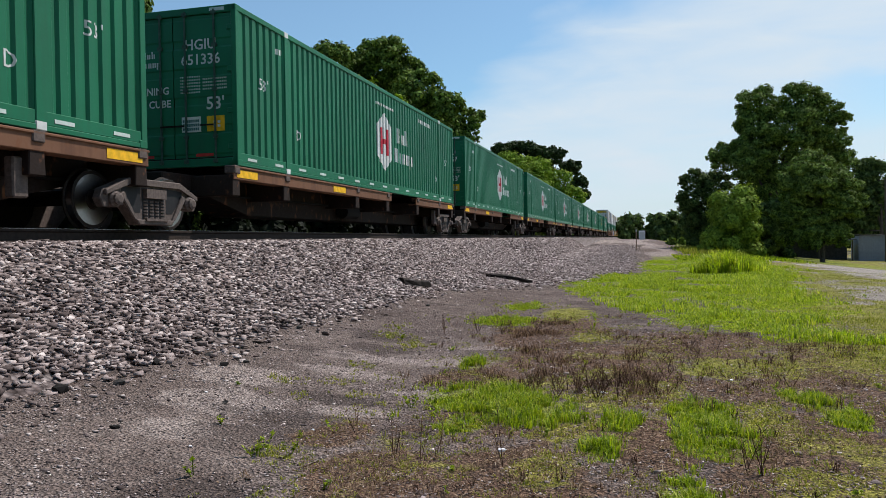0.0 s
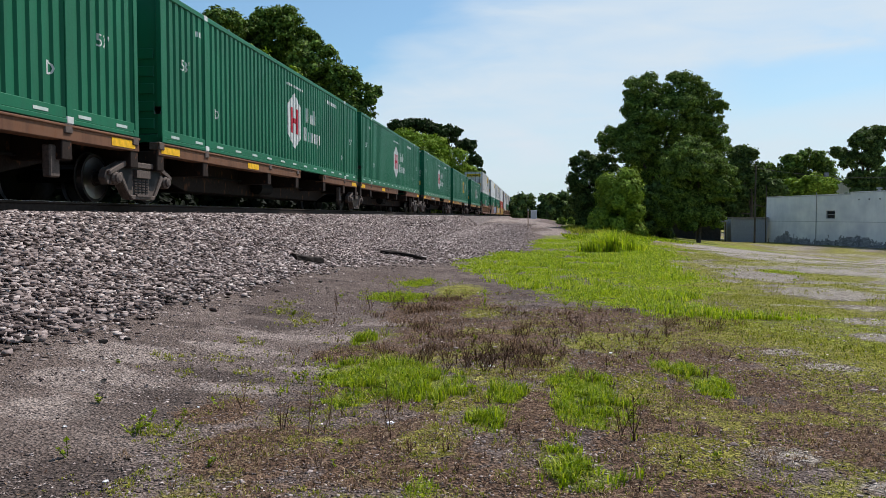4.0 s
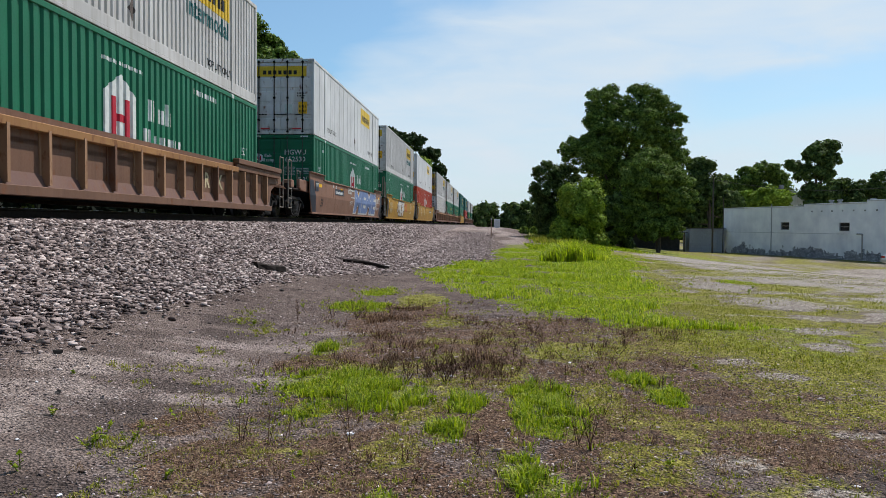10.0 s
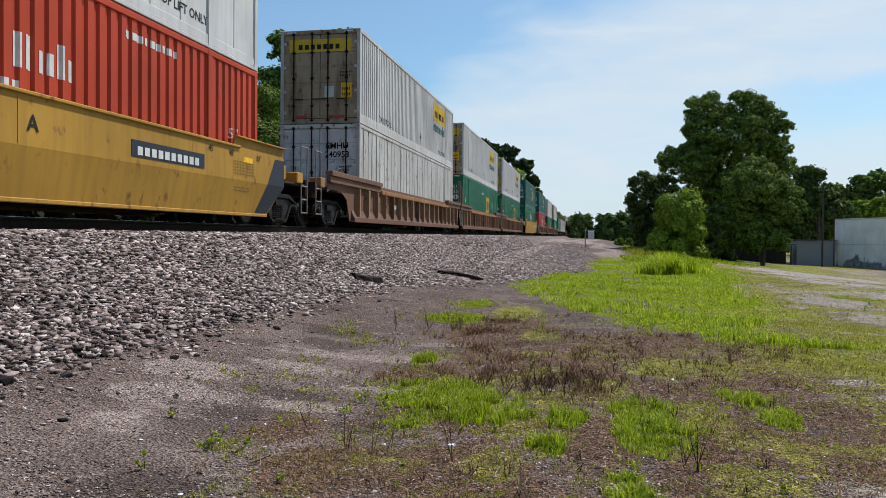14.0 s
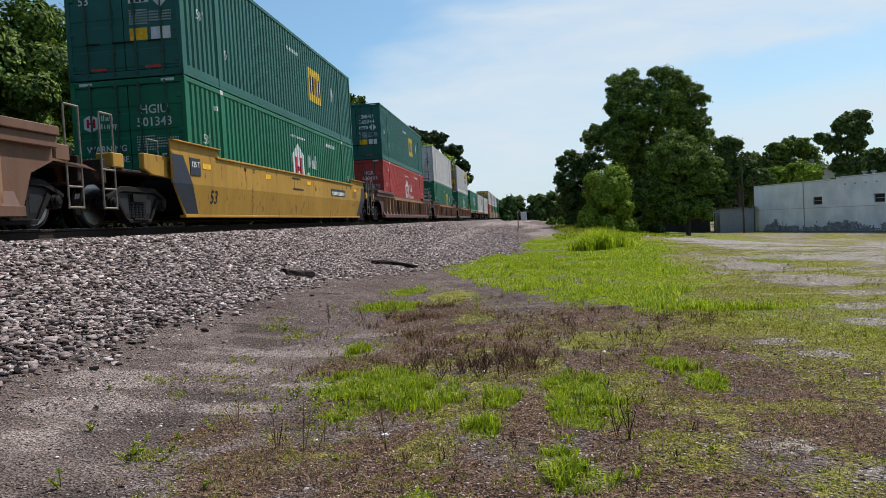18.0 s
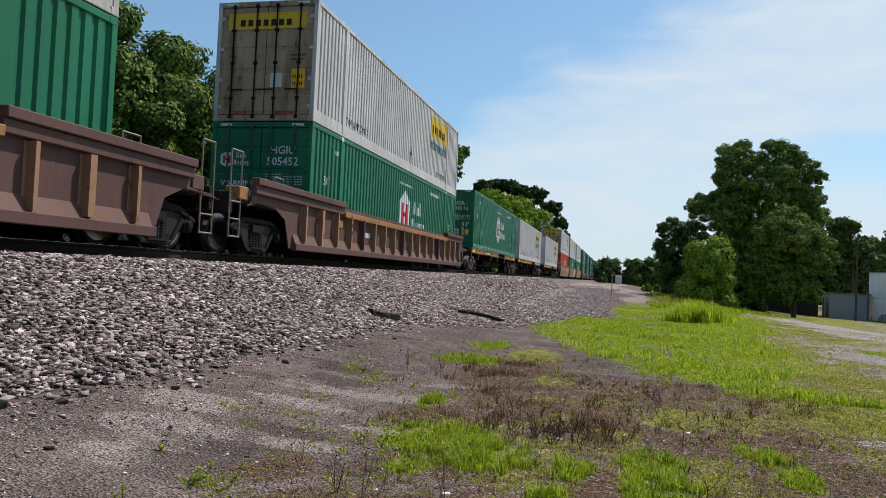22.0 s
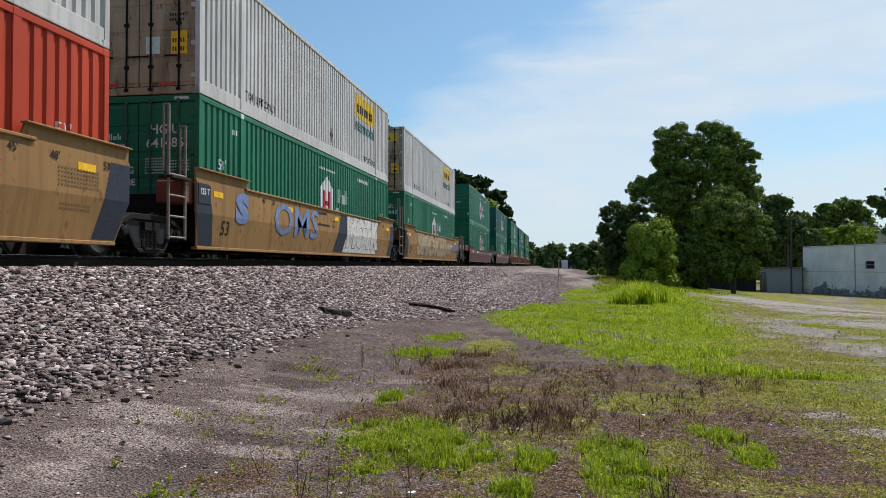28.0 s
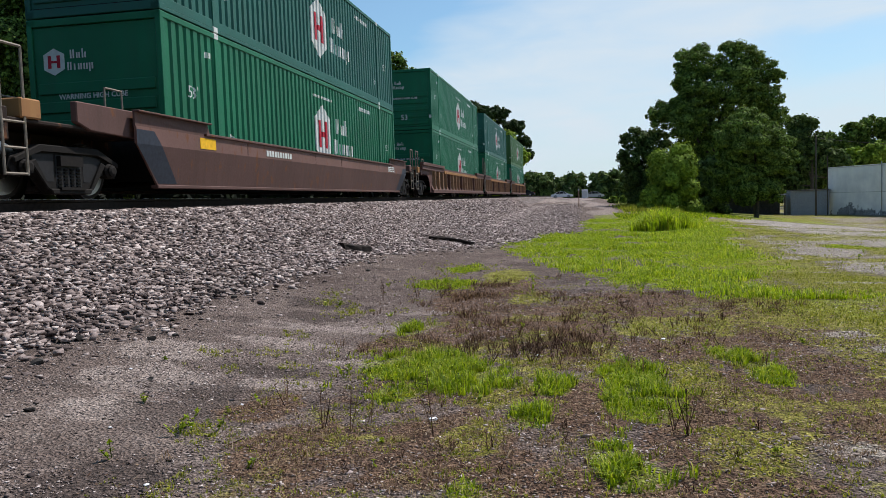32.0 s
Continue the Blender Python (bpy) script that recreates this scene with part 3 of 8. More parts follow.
            front("end_wordmark", WORDS, -0.48, 2.15, M_INK, 0.40, 0.36, 0.03)
            front("warning", letters("WARNING HIGH CUBE", 0.13, 0.003), -0.05, 1.52, M_INK, 1, 1, 0.002)
            front("length_on_end", letters("53", 0.36, 0.004), -0.05, 0.60, M_INK, 1, 1, 0.002)
            for x in (-1.22, 1.22):
                digits = [((u * 1.0, v - j * 0.2 + 0.9) if True else 0 for u, v in t) for j, ch in enumerate((serial or "HGIU 504935").replace(" ", "")) for t in letters(ch, 0.2, 0.003)]
                front("upright_serial", [tuple(t) for t in digits], x, 1.5, M_INK, 1, 1, 0.0, key=serial)

# ---- rail cars ----
TRACK_X, RAIL_Z = -8.3, 1.60
WR = 0.42  # wheel radius
# car space: x across (0 on the track's middle), y along, z = 0 on top of the rails


def truck(car, y, cast=None):
    cast = cast or M_FRAME
    t = piece("truck_bolster", "truck_bolster", lambda bm: (box(bm, -1.0, 1.0, -0.2, 0.2, 0.42, 0.66), worn(bm, 0.04)), M_STEEL, car, pose(0, y, 0))
    outline = [(-1.08, 0.30), (-1.16, 0.42), (-1.10, 0.56), (-0.86, 0.62), (-0.62, 0.74), (0.62, 0.74), (0.86, 0.62), (1.10, 0.56), (1.16, 0.42), (1.08, 0.30),
               (0.84, 0.34), (0.66, 0.36), (0.40, 0.06), (-0.40, 0.06), (-0.66, 0.36), (-0.84, 0.34)]

    def frame_side(bm):
        slab(bm, outline, 0.98, 1.12)
        slab(bm, [(-1.10, 0.46), (-0.6, 0.66), (0.6, 0.66), (1.10, 0.46), (1.10, 0.54), (0.62, 0.74), (-0.62, 0.74), (-1.10, 0.54)], 1.12, 1.18)
        slab(bm, [(-0.40, 0.06), (0.40, 0.06), (0.46, 0.14), (-0.46, 0.14)], 1.12, 1.18)
        for s in (-1, 1):
            slab(bm, [(s * 0.40, 0.10), (s * 0.50, 0.14), (s * 0.80, 0.50), (s * 0.70, 0.54)][::s], 1.12, 1.17)
        worn(bm, 0.014)

    # black plates on the solid frame, standing in for shaded openings
    def window(bm):
        for s in (-1, 1):
            slab(bm, [(s * 0.31, 0.63), (s * 0.74, 0.60), (s * 0.68, 0.46), (s * 0.46, 0.24), (s * 0.31, 0.24)][::s], 1.10, 1.124)
        box(bm, 1.10, 1.124, -0.27, 0.27, 0.14, 0.62)

    def springs(bm):
        for k in range(4):
            for q in range(6):
                cyl(bm, (1.10, -0.20 + k * 0.133, 0.16 + q * 0.048), (1.10, -0.20 + k * 0.133, 0.185 + q * 0.048), 0.058, 8)
        box(bm, 1.04, 1.19, -0.24, 0.24, 0.46, 0.60)
        box(bm, 1.04, 1.20, -0.26, 0.26, 0.12, 0.16)

    for turn in (Matrix.Identity(4), pose(0, 0, 0, 0, 0, 180)):
        fr = piece("side_frame", ("side_frame", cast.name), frame_side, cast, t, turn)
        piece("frame_window_shade", "frame_window_shade", window, M_BLACK, t, turn)
        piece("spring_nest", ("spring_nest", cast.name), springs, cast, t, turn)
    for w in (-0.89, 0.89):
        piece("axle", "axle", lambda bm: cyl(bm, (-1.05, 0, 0), (1.05, 0, 0), 0.08, 10), M_STEEL, t, pose(0, w, WR))
        for s in (1, -1):
            piece("wheel", "wheel", lambda bm: lathe(bm, ((0.64, 0.40), (0.645, 0.445), (0.67, 0.455), (0.685, 0.425), (0.78, 0.415), (0.785, 0.37), (0.755, 0.33), (0.74, 0.17), (0.80, 0.13), (0.80, 0.0001)), 28),
                  M_WHEEL, t, pose(0, w, WR, 0, 0, 0 if s > 0 else 180), smooth=False)
            piece("wheel_tread", "wheel_tread", lambda bm: lathe(bm, ((0.69, 0.4255), (0.70, 0.4265), (0.772, 0.418), (0.778, 0.4165)), 28), M_TREAD, t, pose(0, w, WR, 0, 0, 0 if s > 0 else 180))
            piece("axle_bearing", ("axle_bearing", cast.name), lambda bm: lathe(bm, ((1.02, 0.12), (1.16, 0.12), (1.19, 0.09), (1.22, 0.09), (1.24, 0.05)), 12), cast, t, pose(0, w, WR, 0, 0, 0 if s > 0 else 180))
    return t


def coupler(car, y, s):
    """s: which way it points along y."""
    def build(bm):
        box(bm, -0.10, 0.10, -0.75, 0.12, 0.72, 0.94)
        box(bm, -0.17, 0.17, 0.05, 0.32, 0.70, 0.97)
        box(bm, 0.02, 0.18, 0.30, 0.46, 0.72, 0.95)
        worn(bm, 0.03)
    c = piece("coupler", "coupler", build, M_STEEL, car, pose(0, y, 0, 0, 0, 0 if s > 0 else 180))
    piece("air_hose", "air_hose", lambda bm: pipe(bm, [(0.32, -0.1, 0.78), (0.34, 0.15, 0.55), (0.30, 0.36, 0.38), (0.2, 0.5, 0.45)], 0.028, 6), M_RUBBER, c)
    return c


def ladder(car, x, y, z0, z1, mat, w=0.42, label=""):
    key = ("ladder", w, z0, z1, mat.name)

    def build(bm):
        for s in (-w / 2, w / 2):
            cyl(bm, (0, s, z0), (0, s, z1), 0.022, 6)
        n = max(2, round((z1 - z0) / 0.36))
        for k in range(n):
            cyl(bm, (0, -w / 2, z0 + 0.05 + k * 0.36), (0, w / 2, z0 + 0.05 + k * 0.36), 0.018, 6)
    return piece("ladder", key, build, mat, car, pose(x, y, 0), label)


def joint_ladder(car, off):
    """Tall side ladder, corner step and bracket at a platform's end that shares a truck with its neighbour."""
    y = off - 0.95
    lad = piece("ladder", "joint_ladder", lambda bm: ([cyl(bm, (0, q, 0.32), (0, q, z), 0.030, 8) for q, z in ((-0.30, 2.75), (0.30, 2.45))],
                [cyl(bm, (0, -0.30, 0.36 + k * 0.38), (0, 0.30, 0.36 + k * 0.38), 0.022, 6) for k in range(4)],
                pipe(bm, [(0, -0.30, 2.75), (-0.10, -0.30, 2.75), (-0.10, -0.30, 1.55)], 0.022, 6), pipe(bm, [(0, 0.30, 2.45), (-0.10, 0.30, 2.45), (-0.10, 0.30, 1.55)], 0.022, 6)), M_LADDER, car, pose(1.36, y, 0))
    piece("step_plate", "joint_step", lambda bm: (box(bm, -0.16, 0.10, -0.36, 0.36, 1.42, 1.47), worn(bm, 0.008)), M_SPINE, lad)
    piece("ladder_bracket", "joint_bracket", lambda bm: (box(bm, -0.60, -0.02, 0.30, 0.95, 1.02, 1.46), worn(bm, 0.03)), M_RUSTRED, lad)


def end_platform(car, y, s, mat, brake, reach):
    """What lies beyond a box's end: side sills over the truck, walkway, end beam, ladders and, at one end, the brake wheel."""
    turn = Matrix.Translation((0, y, 0)) @ pose(0, 0, 0, 0, 0, 0 if s > 0 else 180)
    key = round(reach, 2)

    def sills(bm):
        box(bm, -0.34, 0.34, 0.1, reach - 0.1, 0.60, 1.0)
        box(bm, -1.28, 1.28, 0.3, reach - 0.30, 0.98, 1.04)
        box(bm, -1.30, 1.30, reach - 0.42, reach - 0.28, 0.74, 1.16)
        worn(bm, 0.015)
    p = piece("end_platform", ("end_platform", key), sills, M_SPINE, car, turn)
    for x in (-1, 1):
        piece("side_sill", ("side_sill", mat.name, key, x), lambda bm, x=x: (slab(bm, [(0.1, 0.72), (0.35, 0.95), (reach - 2.0, 0.98), (reach - 1.7, 1.08), (reach - 1.7, 1.38), (0.1, 1.38)], x * 1.22, x * 1.325), worn(bm, 0.015)), mat, p)
        piece("corner_block", ("corner_block", mat.name, key, x), lambda bm, x=x: (box(bm, x * 1.16 - 0.16, x * 1.16 + 0.16, reach - 1.0, reach - 0.62, 1.04, 1.30), worn(bm, 0.02)), M_LEDGE if mat in (M_BROWN, M_TAN) and brake else mat, p)
        piece("end_ladder", "end_ladder", lambda bm: ([cyl(bm, (0, q, 0.30), (0, q, 1.95), 0.02, 6) for q in (-0.2, 0.2)], [cyl(bm, (0, -0.2, 0.32 + k * 0.33), (0, 0.2, 0.32 + k * 0.33), 0.018, 6) for k in range(3)],
              cyl(bm, (0, -0.2, 1.95), (0, 0.2, 1.95), 0.02, 6)), M_LADDER, p, pose(x * 1.30, reach - 0.5, 0))
        piece("grab_iron", "grab_iron", lambda bm: pipe(bm, [(0, 0, 1.04), (0, 0, 1.75), (0, 0.45, 1.75), (0, 0.45, 1.04)], 0.018, 6), M_LADDER, p, pose(x * 0.95, 0.7, 0))
    piece("brake_hose", ("brake_hose", key), lambda bm: pipe(bm, [(0.8, 0.3, 0.95), (0.85, reach * 0.4, 0.8), (0.7, reach - 0.6, 0.9)], 0.03, 6), M_RUBBER, p)
    piece("draft_rod", ("draft_rod", key), lambda bm: pipe(bm, [(1.2, reach - 0.36, 0.85), (0.5, reach - 0.25, 0.8), (0.1, reach - 0.2, 0.98)], 0.016, 6), M_FRAME, p)
    if brake:
        piece("brake_wheel", "brake_wheel", lambda bm: ([pipe(bm, [(0.28 * math.cos(k * math.tau / 14), 0, 0.28 * math.sin(k * math.tau / 14)) for k in range(15)], 0.02, 6)],
              [cyl(bm, (0, 0, 0), (0.27 * math.cos(k * math.tau / 4), 0, 0.27 * math.sin(k * math.tau / 4)), 0.014, 5) for k in range(4)]), M_RUSTRED, p, pose(0.62, reach - 1.1, 1.75))
        piece("brake_stand", ("brake_stand", key), lambda bm: (box(bm, 0.46, 0.80, reach - 1.04, reach - 0.74, 1.04, 1.90), worn(bm, 0.05)), M_RUSTRED, p)
        piece("brake_gear", ("brake_gear", key), lambda bm: (lathe(bm, ((0.80, 0.05), (0.80, 0.24), (0.94, 0.24), (0.97, 0.20), (0.97, 0.05)), 14),
              bmesh.ops.translate(bm, verts=bm.verts[:], vec=(0, reach - 0.9, 1.5)), box(bm, 0.55, 1.2, reach - 1.5, reach - 1.1, 1.04, 1.32)), M_RUSTRED, p)
    return p


WELL_BOTTOM = 0.22


def smooth_well(car, mat, e0, e1, WELL_TOP=1.49, SHELF=1.70, band=None):
    """Well with plate sides: a folded plate, raised shelves at both ends, raked lower corners; e0, e1: how far it runs on past the box."""
    lo, hi = -e0, CL + e1
    r0, r1 = 0.62 * e0, 0.62 * e1

    def upper(bm):
        slab(bm, [(lo, 0.86), (hi, 0.86), (hi, WELL_TOP), (lo, WELL_TOP)], 1.395, 1.44)

    def lower(bm):
        out = [(lo, 0.86), (hi, 0.86), (hi - r1, WELL_BOTTOM), (lo + r0, WELL_BOTTOM)]
        a = [bm.verts.new((1.44 - (0.0 if z > 0.5 else 0.11), y, z)) for y, z in out]
        b = [bm.verts.new((1.405 - (0.0 if z > 0.5 else 0.11), y, z)) for y, z in out]
        bm.faces.new(a), bm.faces.new(b[::-1])
        for k in range(4):
            bm.faces.new((a[k], b[k], b[(k + 1) % 4], a[(k + 1) % 4]))

    for s in (1, -1):
        turn = Matrix.Diagonal((s, 1, 1, 1))
        piece("upper_side_plate", ("upper_plate", mat.name, e0, e1, WELL_TOP), upper, band or mat, car, turn)
        piece("lower_side_plate", ("lower_plate", mat.name, e0, e1), lower, mat, car, turn)
        piece("top_cap", ("top_cap", mat.name, e0, e1, WELL_TOP), lambda bm: (box(bm, 1.375, 1.48, lo + 2.2, hi - 2.2, WELL_TOP, WELL_TOP + 0.05), worn(bm, 0.01)), mat, car, turn)
        for y, q, e in ((lo, 1, r0), (hi, -1, r1)):
            piece("dark_end", ("dark_end", mat.name, y, WELL_TOP), plate_decal([((y, WELL_TOP - 0.05), (y + q * 0.5, WELL_TOP - 0.05), (y + q * (0.62 + e), 0.24), (y + q * (e + 0.03), 0.24), (y, 0.84))], 0.002, 0, 0), M_PLACARD, car, turn)
        piece("bottom_lip", ("bottom_lip", mat.name, e0, e1), lambda bm: (box(bm, 1.21, 1.345, lo + r0, hi - r1, WELL_BOTTOM - 0.06, WELL_BOTTOM), worn(bm, 0.01)), mat, car, turn)
        for y, q in ((lo, 1), (hi, -1)):
            def shelf(bm, y=y, q=q):
                slab(bm, [(y, WELL_TOP), (y + q * 2.45, WELL_TOP), (y + q * 2.35, SHELF), (y, SHELF)], 1.385, 1.42)
            sh = piece("end_shelf", ("end_shelf", mat.name, y, WELL_TOP), shelf, mat, car, turn)
            piece("shelf_lip", ("shelf_lip", mat.name, y, WELL_TOP), lambda bm, y=y, q=q: (box(bm, 1.375, 1.50, min(y, y + q * 2.4), max(y, y + q * 2.4), SHELF, SHELF + 0.03), worn(bm, 0.008)), mat, sh)
        for y in (2.9, 7.0, CL - 7.0, CL - 2.9):
            piece("panel_seam", ("panel_seam", mat.name, y, WELL_TOP), lambda bm, y=y: box(bm, 1.440, 1.446, y, y + 0.02, 0.88, WELL_TOP - 0.03), mat, car, turn)
    piece("well_floor", "smooth_floor", lambda bm: box(bm, -1.3, 1.3, 0.2, CL - 0.2, 0.22, 0.28), M_STEEL, car)
    for y in (-0.15, CL + 0.07):
        piece("bulkhead", ("bulkhead", y), lambda bm, y=y: box(bm, -1.3, 1.3, y, y + 0.08, 0.3, 1.25), M_STEEL, car)


def rib_well(car, mat, L, cap, e0, e1):
    """Well with outside posts between a top chord and a bottom angle, arched over the trucks."""
    far = Matrix.Translation((0, L, 0)) @ pose(0, 0, 0, 0, 0, 180)
    # e0, e1: how far the side runs on past the well at its two ends, arched over a truck there (0: no truck)
    web = []
    if e0:
        web += [(-e0, 1.40), (-e0, 1.06), (-1.75 - 0.7, 0.94), (-1.75 - 0.35, 1.02), (-1.75 + 0.45, 1.02), (-0.75, 0.80), (-0.50, 0.2)]
    else:
        web += [(-0.9, 1.40), (-0.9, 0.80), (-0.2, 0.2)]
    if e1:
        web += [(L + 0.50, 0.2), (L + 0.75, 0.80), (L + 1.75 - 0.45, 1.02), (L + 1.75 + 0.35, 1.02), (L + 1.75 + 0.7, 0.94), (L + e1, 1.06), (L + e1, 1.40)]
    else:
        web += [(L + 0.2, 0.2), (L + 0.9, 0.80), (L + 0.9, 1.40)]
    lo, hi = web[0][0], web[-1][0]
    n = 18
    far = Matrix.Diagonal((-1, 1, 1, 1))
    for turn in (Matrix.Identity(4), far):
        piece("side_web", ("side_web", mat.name, e0, e1), lambda bm: slab(bm, web, 1.31, 1.335), mat, car, turn)
        piece("top_chord", ("top_chord", mat.name, L, cap.name), lambda bm: (box(bm, 1.305, 1.47, 2.6, L - 2.6, 1.14, 1.28), worn(bm, 0.012)), cap, car, turn)
        for p, q in ((lo, 2.6), (L - 2.6, hi)):
            fl = piece("top_flange", ("top_flange", mat.name, p, q), lambda bm, p=p, q=q: (slab(bm, [(p, 1.38), (q, 1.38), (q, 1.52), (p, 1.52)], 1.305, 1.48), worn(bm, 0.012)), mat, car, turn)
            piece("flange_web", ("flange_web", mat.name, p, q), lambda bm, p=p, q=q: (box(bm, 1.336, 1.43, p, q, 1.2, 1.378), worn(bm, 0.012)), mat, fl)
        piece("bottom_angle", ("bottom_angle", mat.name, L), lambda bm: (box(bm, 1.30, 1.47, -0.4, L + 0.4, 0.16, 0.22), box(bm, 1.44, 1.47, -0.4, L + 0.4, 0.16, 0.31), worn(bm, 0.008)), mat, car, turn)
        def base_plate(bm):
            a, b = -0.35, L + 0.35
            lo_, hi_ = [[bm.verts.new((x, y, z)) for y in (a, b)] for x, z in ((1.455, 0.22), (1.337, 0.52))]
            back = [bm.verts.new((1.336, y, 0.22)) for y in (a, b)]
            bm.faces.new((lo_[0], lo_[1], hi_[1], hi_[0])), bm.faces.new((lo_[0], hi_[0], back[0])), bm.faces.new((lo_[1], back[1], hi_[1])), bm.faces.new((lo_[1], lo_[0], back[0], back[1]))
        piece("base_plate", ("base_plate", L), base_plate, M_BASE, car, turn)
        for k in range(n):
            y = 0.1 + (L - 0.2) * k / (n - 1)

            def rib(bm, y=y, k=k):
                w = 0.07 if k not in (1, n - 2) else 0.13
                slab(bm, [(y - w / 2, 0.34), (y + w / 2, 0.34), (y + w / 2, 1.18), (y - w / 2, 1.18)], 1.335, 1.48)
                slab(bm, [(y - w / 2 - 0.05, 0.22), (y - w / 2, 0.22), (y - w / 2, 1.18), (y - w / 2 - 0.05, 1.18)], 1.335, 1.35)
            piece("side_rib", ("side_rib", mat.name, k, L), rib, M_RIB if k not in (4, 8, 13) else mat, car, turn)
    piece("well_floor", ("well_floor", L), lambda bm: [box(bm, -1.3, 1.3, 1.0, L - 1.0, 0.24, 0.28)], M_STEEL, car)
    for y in (0.35, L - 0.43):
        piece("bulkhead", ("bulkhead", y), lambda bm, y=y: box(bm, -1.3, 1.3, y, y + 0.08, 0.5, 1.25), M_STEEL, car)


def spine(car, L, f, ledge):
    """Spine platform: a deep middle sill, cross arms and side ledges that carry the container; f: where the box starts."""
    def sill(bm):
        out = [(0.3, 0.70), (1.6, 0.70), (3.2, 0.32), (L - 3.2, 0.32), (L - 1.6, 0.70), (L - 0.3, 0.70), (L - 0.3, 1.02), (0.3, 1.02)]
        slab(bm, out, -0.42, 0.42)
        worn(bm, 0.02)
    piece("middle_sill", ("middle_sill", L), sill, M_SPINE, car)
    for s in (1, -1):
        turn = Matrix.Identity(4) if s > 0 else Matrix.Diagonal((-1, 1, 1, 1))
        for a, b in ((f - 0.1, f + 8.7), (f + 11.2, f + CL + 0.05)):
            piece("side_ledge", ("side_ledge", ledge.name, round(b - a, 2), s), lambda bm, a=a, b=b: (box(bm, 1.0, 1.27, 0, b - a, 0.80, 0.84), box(bm, 1.24, 1.275, 0, b - a, 0.80, 1.02), box(bm, 1.12, 1.30, 0, b - a, 1.0, 1.04), worn(bm, 0.01)), ledge, car, Matrix.Translation((0, a, 0.115)) @ turn)
        for y in (f, f + 2.0, f + 6.0, f + 8.4, f + 11.4, f + 14.1, f + CL - 0.1):
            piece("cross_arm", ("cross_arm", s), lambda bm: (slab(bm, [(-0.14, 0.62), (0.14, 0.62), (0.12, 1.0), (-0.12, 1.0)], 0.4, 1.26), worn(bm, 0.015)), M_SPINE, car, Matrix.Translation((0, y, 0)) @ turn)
            piece("container_pad", ("container_pad", s), lambda bm: (box(bm, 1.08, 1.30, -0.1, 0.1, 1.02, 1.17), worn(bm, 0.015)), M_FRAME, car, Matrix.Translation((0, y, 0)) @ turn)
        piece("yellow_patch", ("yellow_patch", s), lambda bm: box(bm, 1.277, 1.281, 0, 0.75, 0.84, 0.98), M_SAFETY, car, Matrix.Translation((0, f + 0.0, 0.115)) @ turn)
        piece("yellow_patch", ("yellow_patch", s), None, M_SAFETY, car, Matrix.Translation((0, f + CL - 0.85, 0.115)) @ turn)
        piece("yellow_patch", ("yellow_patch", s), None, M_SAFETY, car, Matrix.Translation((0, f + 4.4, 0.115)) @ turn)
        piece("hitch_leg", ("hitch_leg", s), lambda bm: (box(bm, 1.02, 1.16, -0.12, 0.12, 0.35, 0.84), worn(bm, 0.02)), M_FRAME, car, Matrix.Translation((0, f + CL - 2.2, 0)) @ turn)
    piece("brake_pipe", ("brake_pipe", L), lambda bm: (pipe(bm, [(0.5, 1.0, 0.7), (0.5, L - 1.0, 0.7)], 0.03, 6), cyl(bm, (0.62, L * 0.42, 0.55), (0.62, L * 0.42 + 0.9, 0.55), 0.18, 10)), M_STEEL, car)


def plate_decal(polys, lift, y0, z0):
    """Paint on the folded plate: every polygon is cut at the fold."""
    def build(bm):
        for poly in polys:
            poly = [(y0 + u, z0 + v) for u, v in poly]
            for sign in (1, -1):
                out = []
                for p, q in zip(poly, poly[1:] + poly[:1]):
                    ip, iq = sign * (p[1] - 0.86) >= 0, sign * (q[1] - 0.86) >= 0
                    if ip:
                        out.append(p)
                    if ip != iq:
                        f = (0.86 - p[1]) / (q[1] - p[1])
                        out.append((p[0] + f * (q[0] - p[0]), 0.86))
                if len(out) >= 3:
                    bm.faces.new([bm.verts.new((1.44 + lift - max(0.0, 0.86 - z) * 0.172, y, z)) for y, z in out])
    return build


def spray(car, polys, mat, y, z, key=0, label="spray-painted scrawl"):
    piece("graffiti", ("graffiti", key, y, z, mat.name), plate_decal(polys, 0.006 + 0.003 * (key % 5), y, z), mat, car, None, label)["kind"] = "stuff"


def word_art(car, word, y, z, size, wide, fat, fill, edge, key, rim=0.05, label="spray-painted letters"):
    """Fat spray-can letters with an outline."""
    for k, (b, mat) in enumerate(((fat + rim, edge), (fat, fill))):
        spray(car, [tuple((u * wide, v) for u, v in t) for t in letters(word, size, b)], mat, y, z, key + k, label)


@functools.lru_cache(None)
def scrawl(seed, n, w, h):
    """Loose strokes of a spray can, as thin quads."""
    r, out = random.Random(seed), []
    for k in range(n):
        u, v = -w / 2 + w * (k + 0.5) / n, r.uniform(-0.15, 0.15) * h
        pts = [(u + r.uniform(-0.4, 0.4) * w / n, v + h * q) for q in (-0.45, -0.15, 0.15, 0.45)]
        if k % 2:
            c = (u, v)
            pts = [(c[0] + 0.5 * w / n * math.cos(a), c[1] + 0.38 * h * math.sin(a)) for a in (0.3, 1.4, 2.5, 3.6, 4.7, 5.8)]
        for a, b in zip(pts, pts[1:]):
            d = Vector((b[0] - a[0], b[1] - a[1]))
            q = Vector((-d.y, d.x)).normalized() * 0.035
            out.append(((a[0] - q.x, a[1] - q.y), (b[0] - q.x, b[1] - q.y), (b[0] + q.x, b[1] + q.y), (a[0] + q.x, a[1] + q.y)))
    return out


PLATE_AT = {13: 12.55, 17: 12.55, 24: 3.4, 26: 12.9}
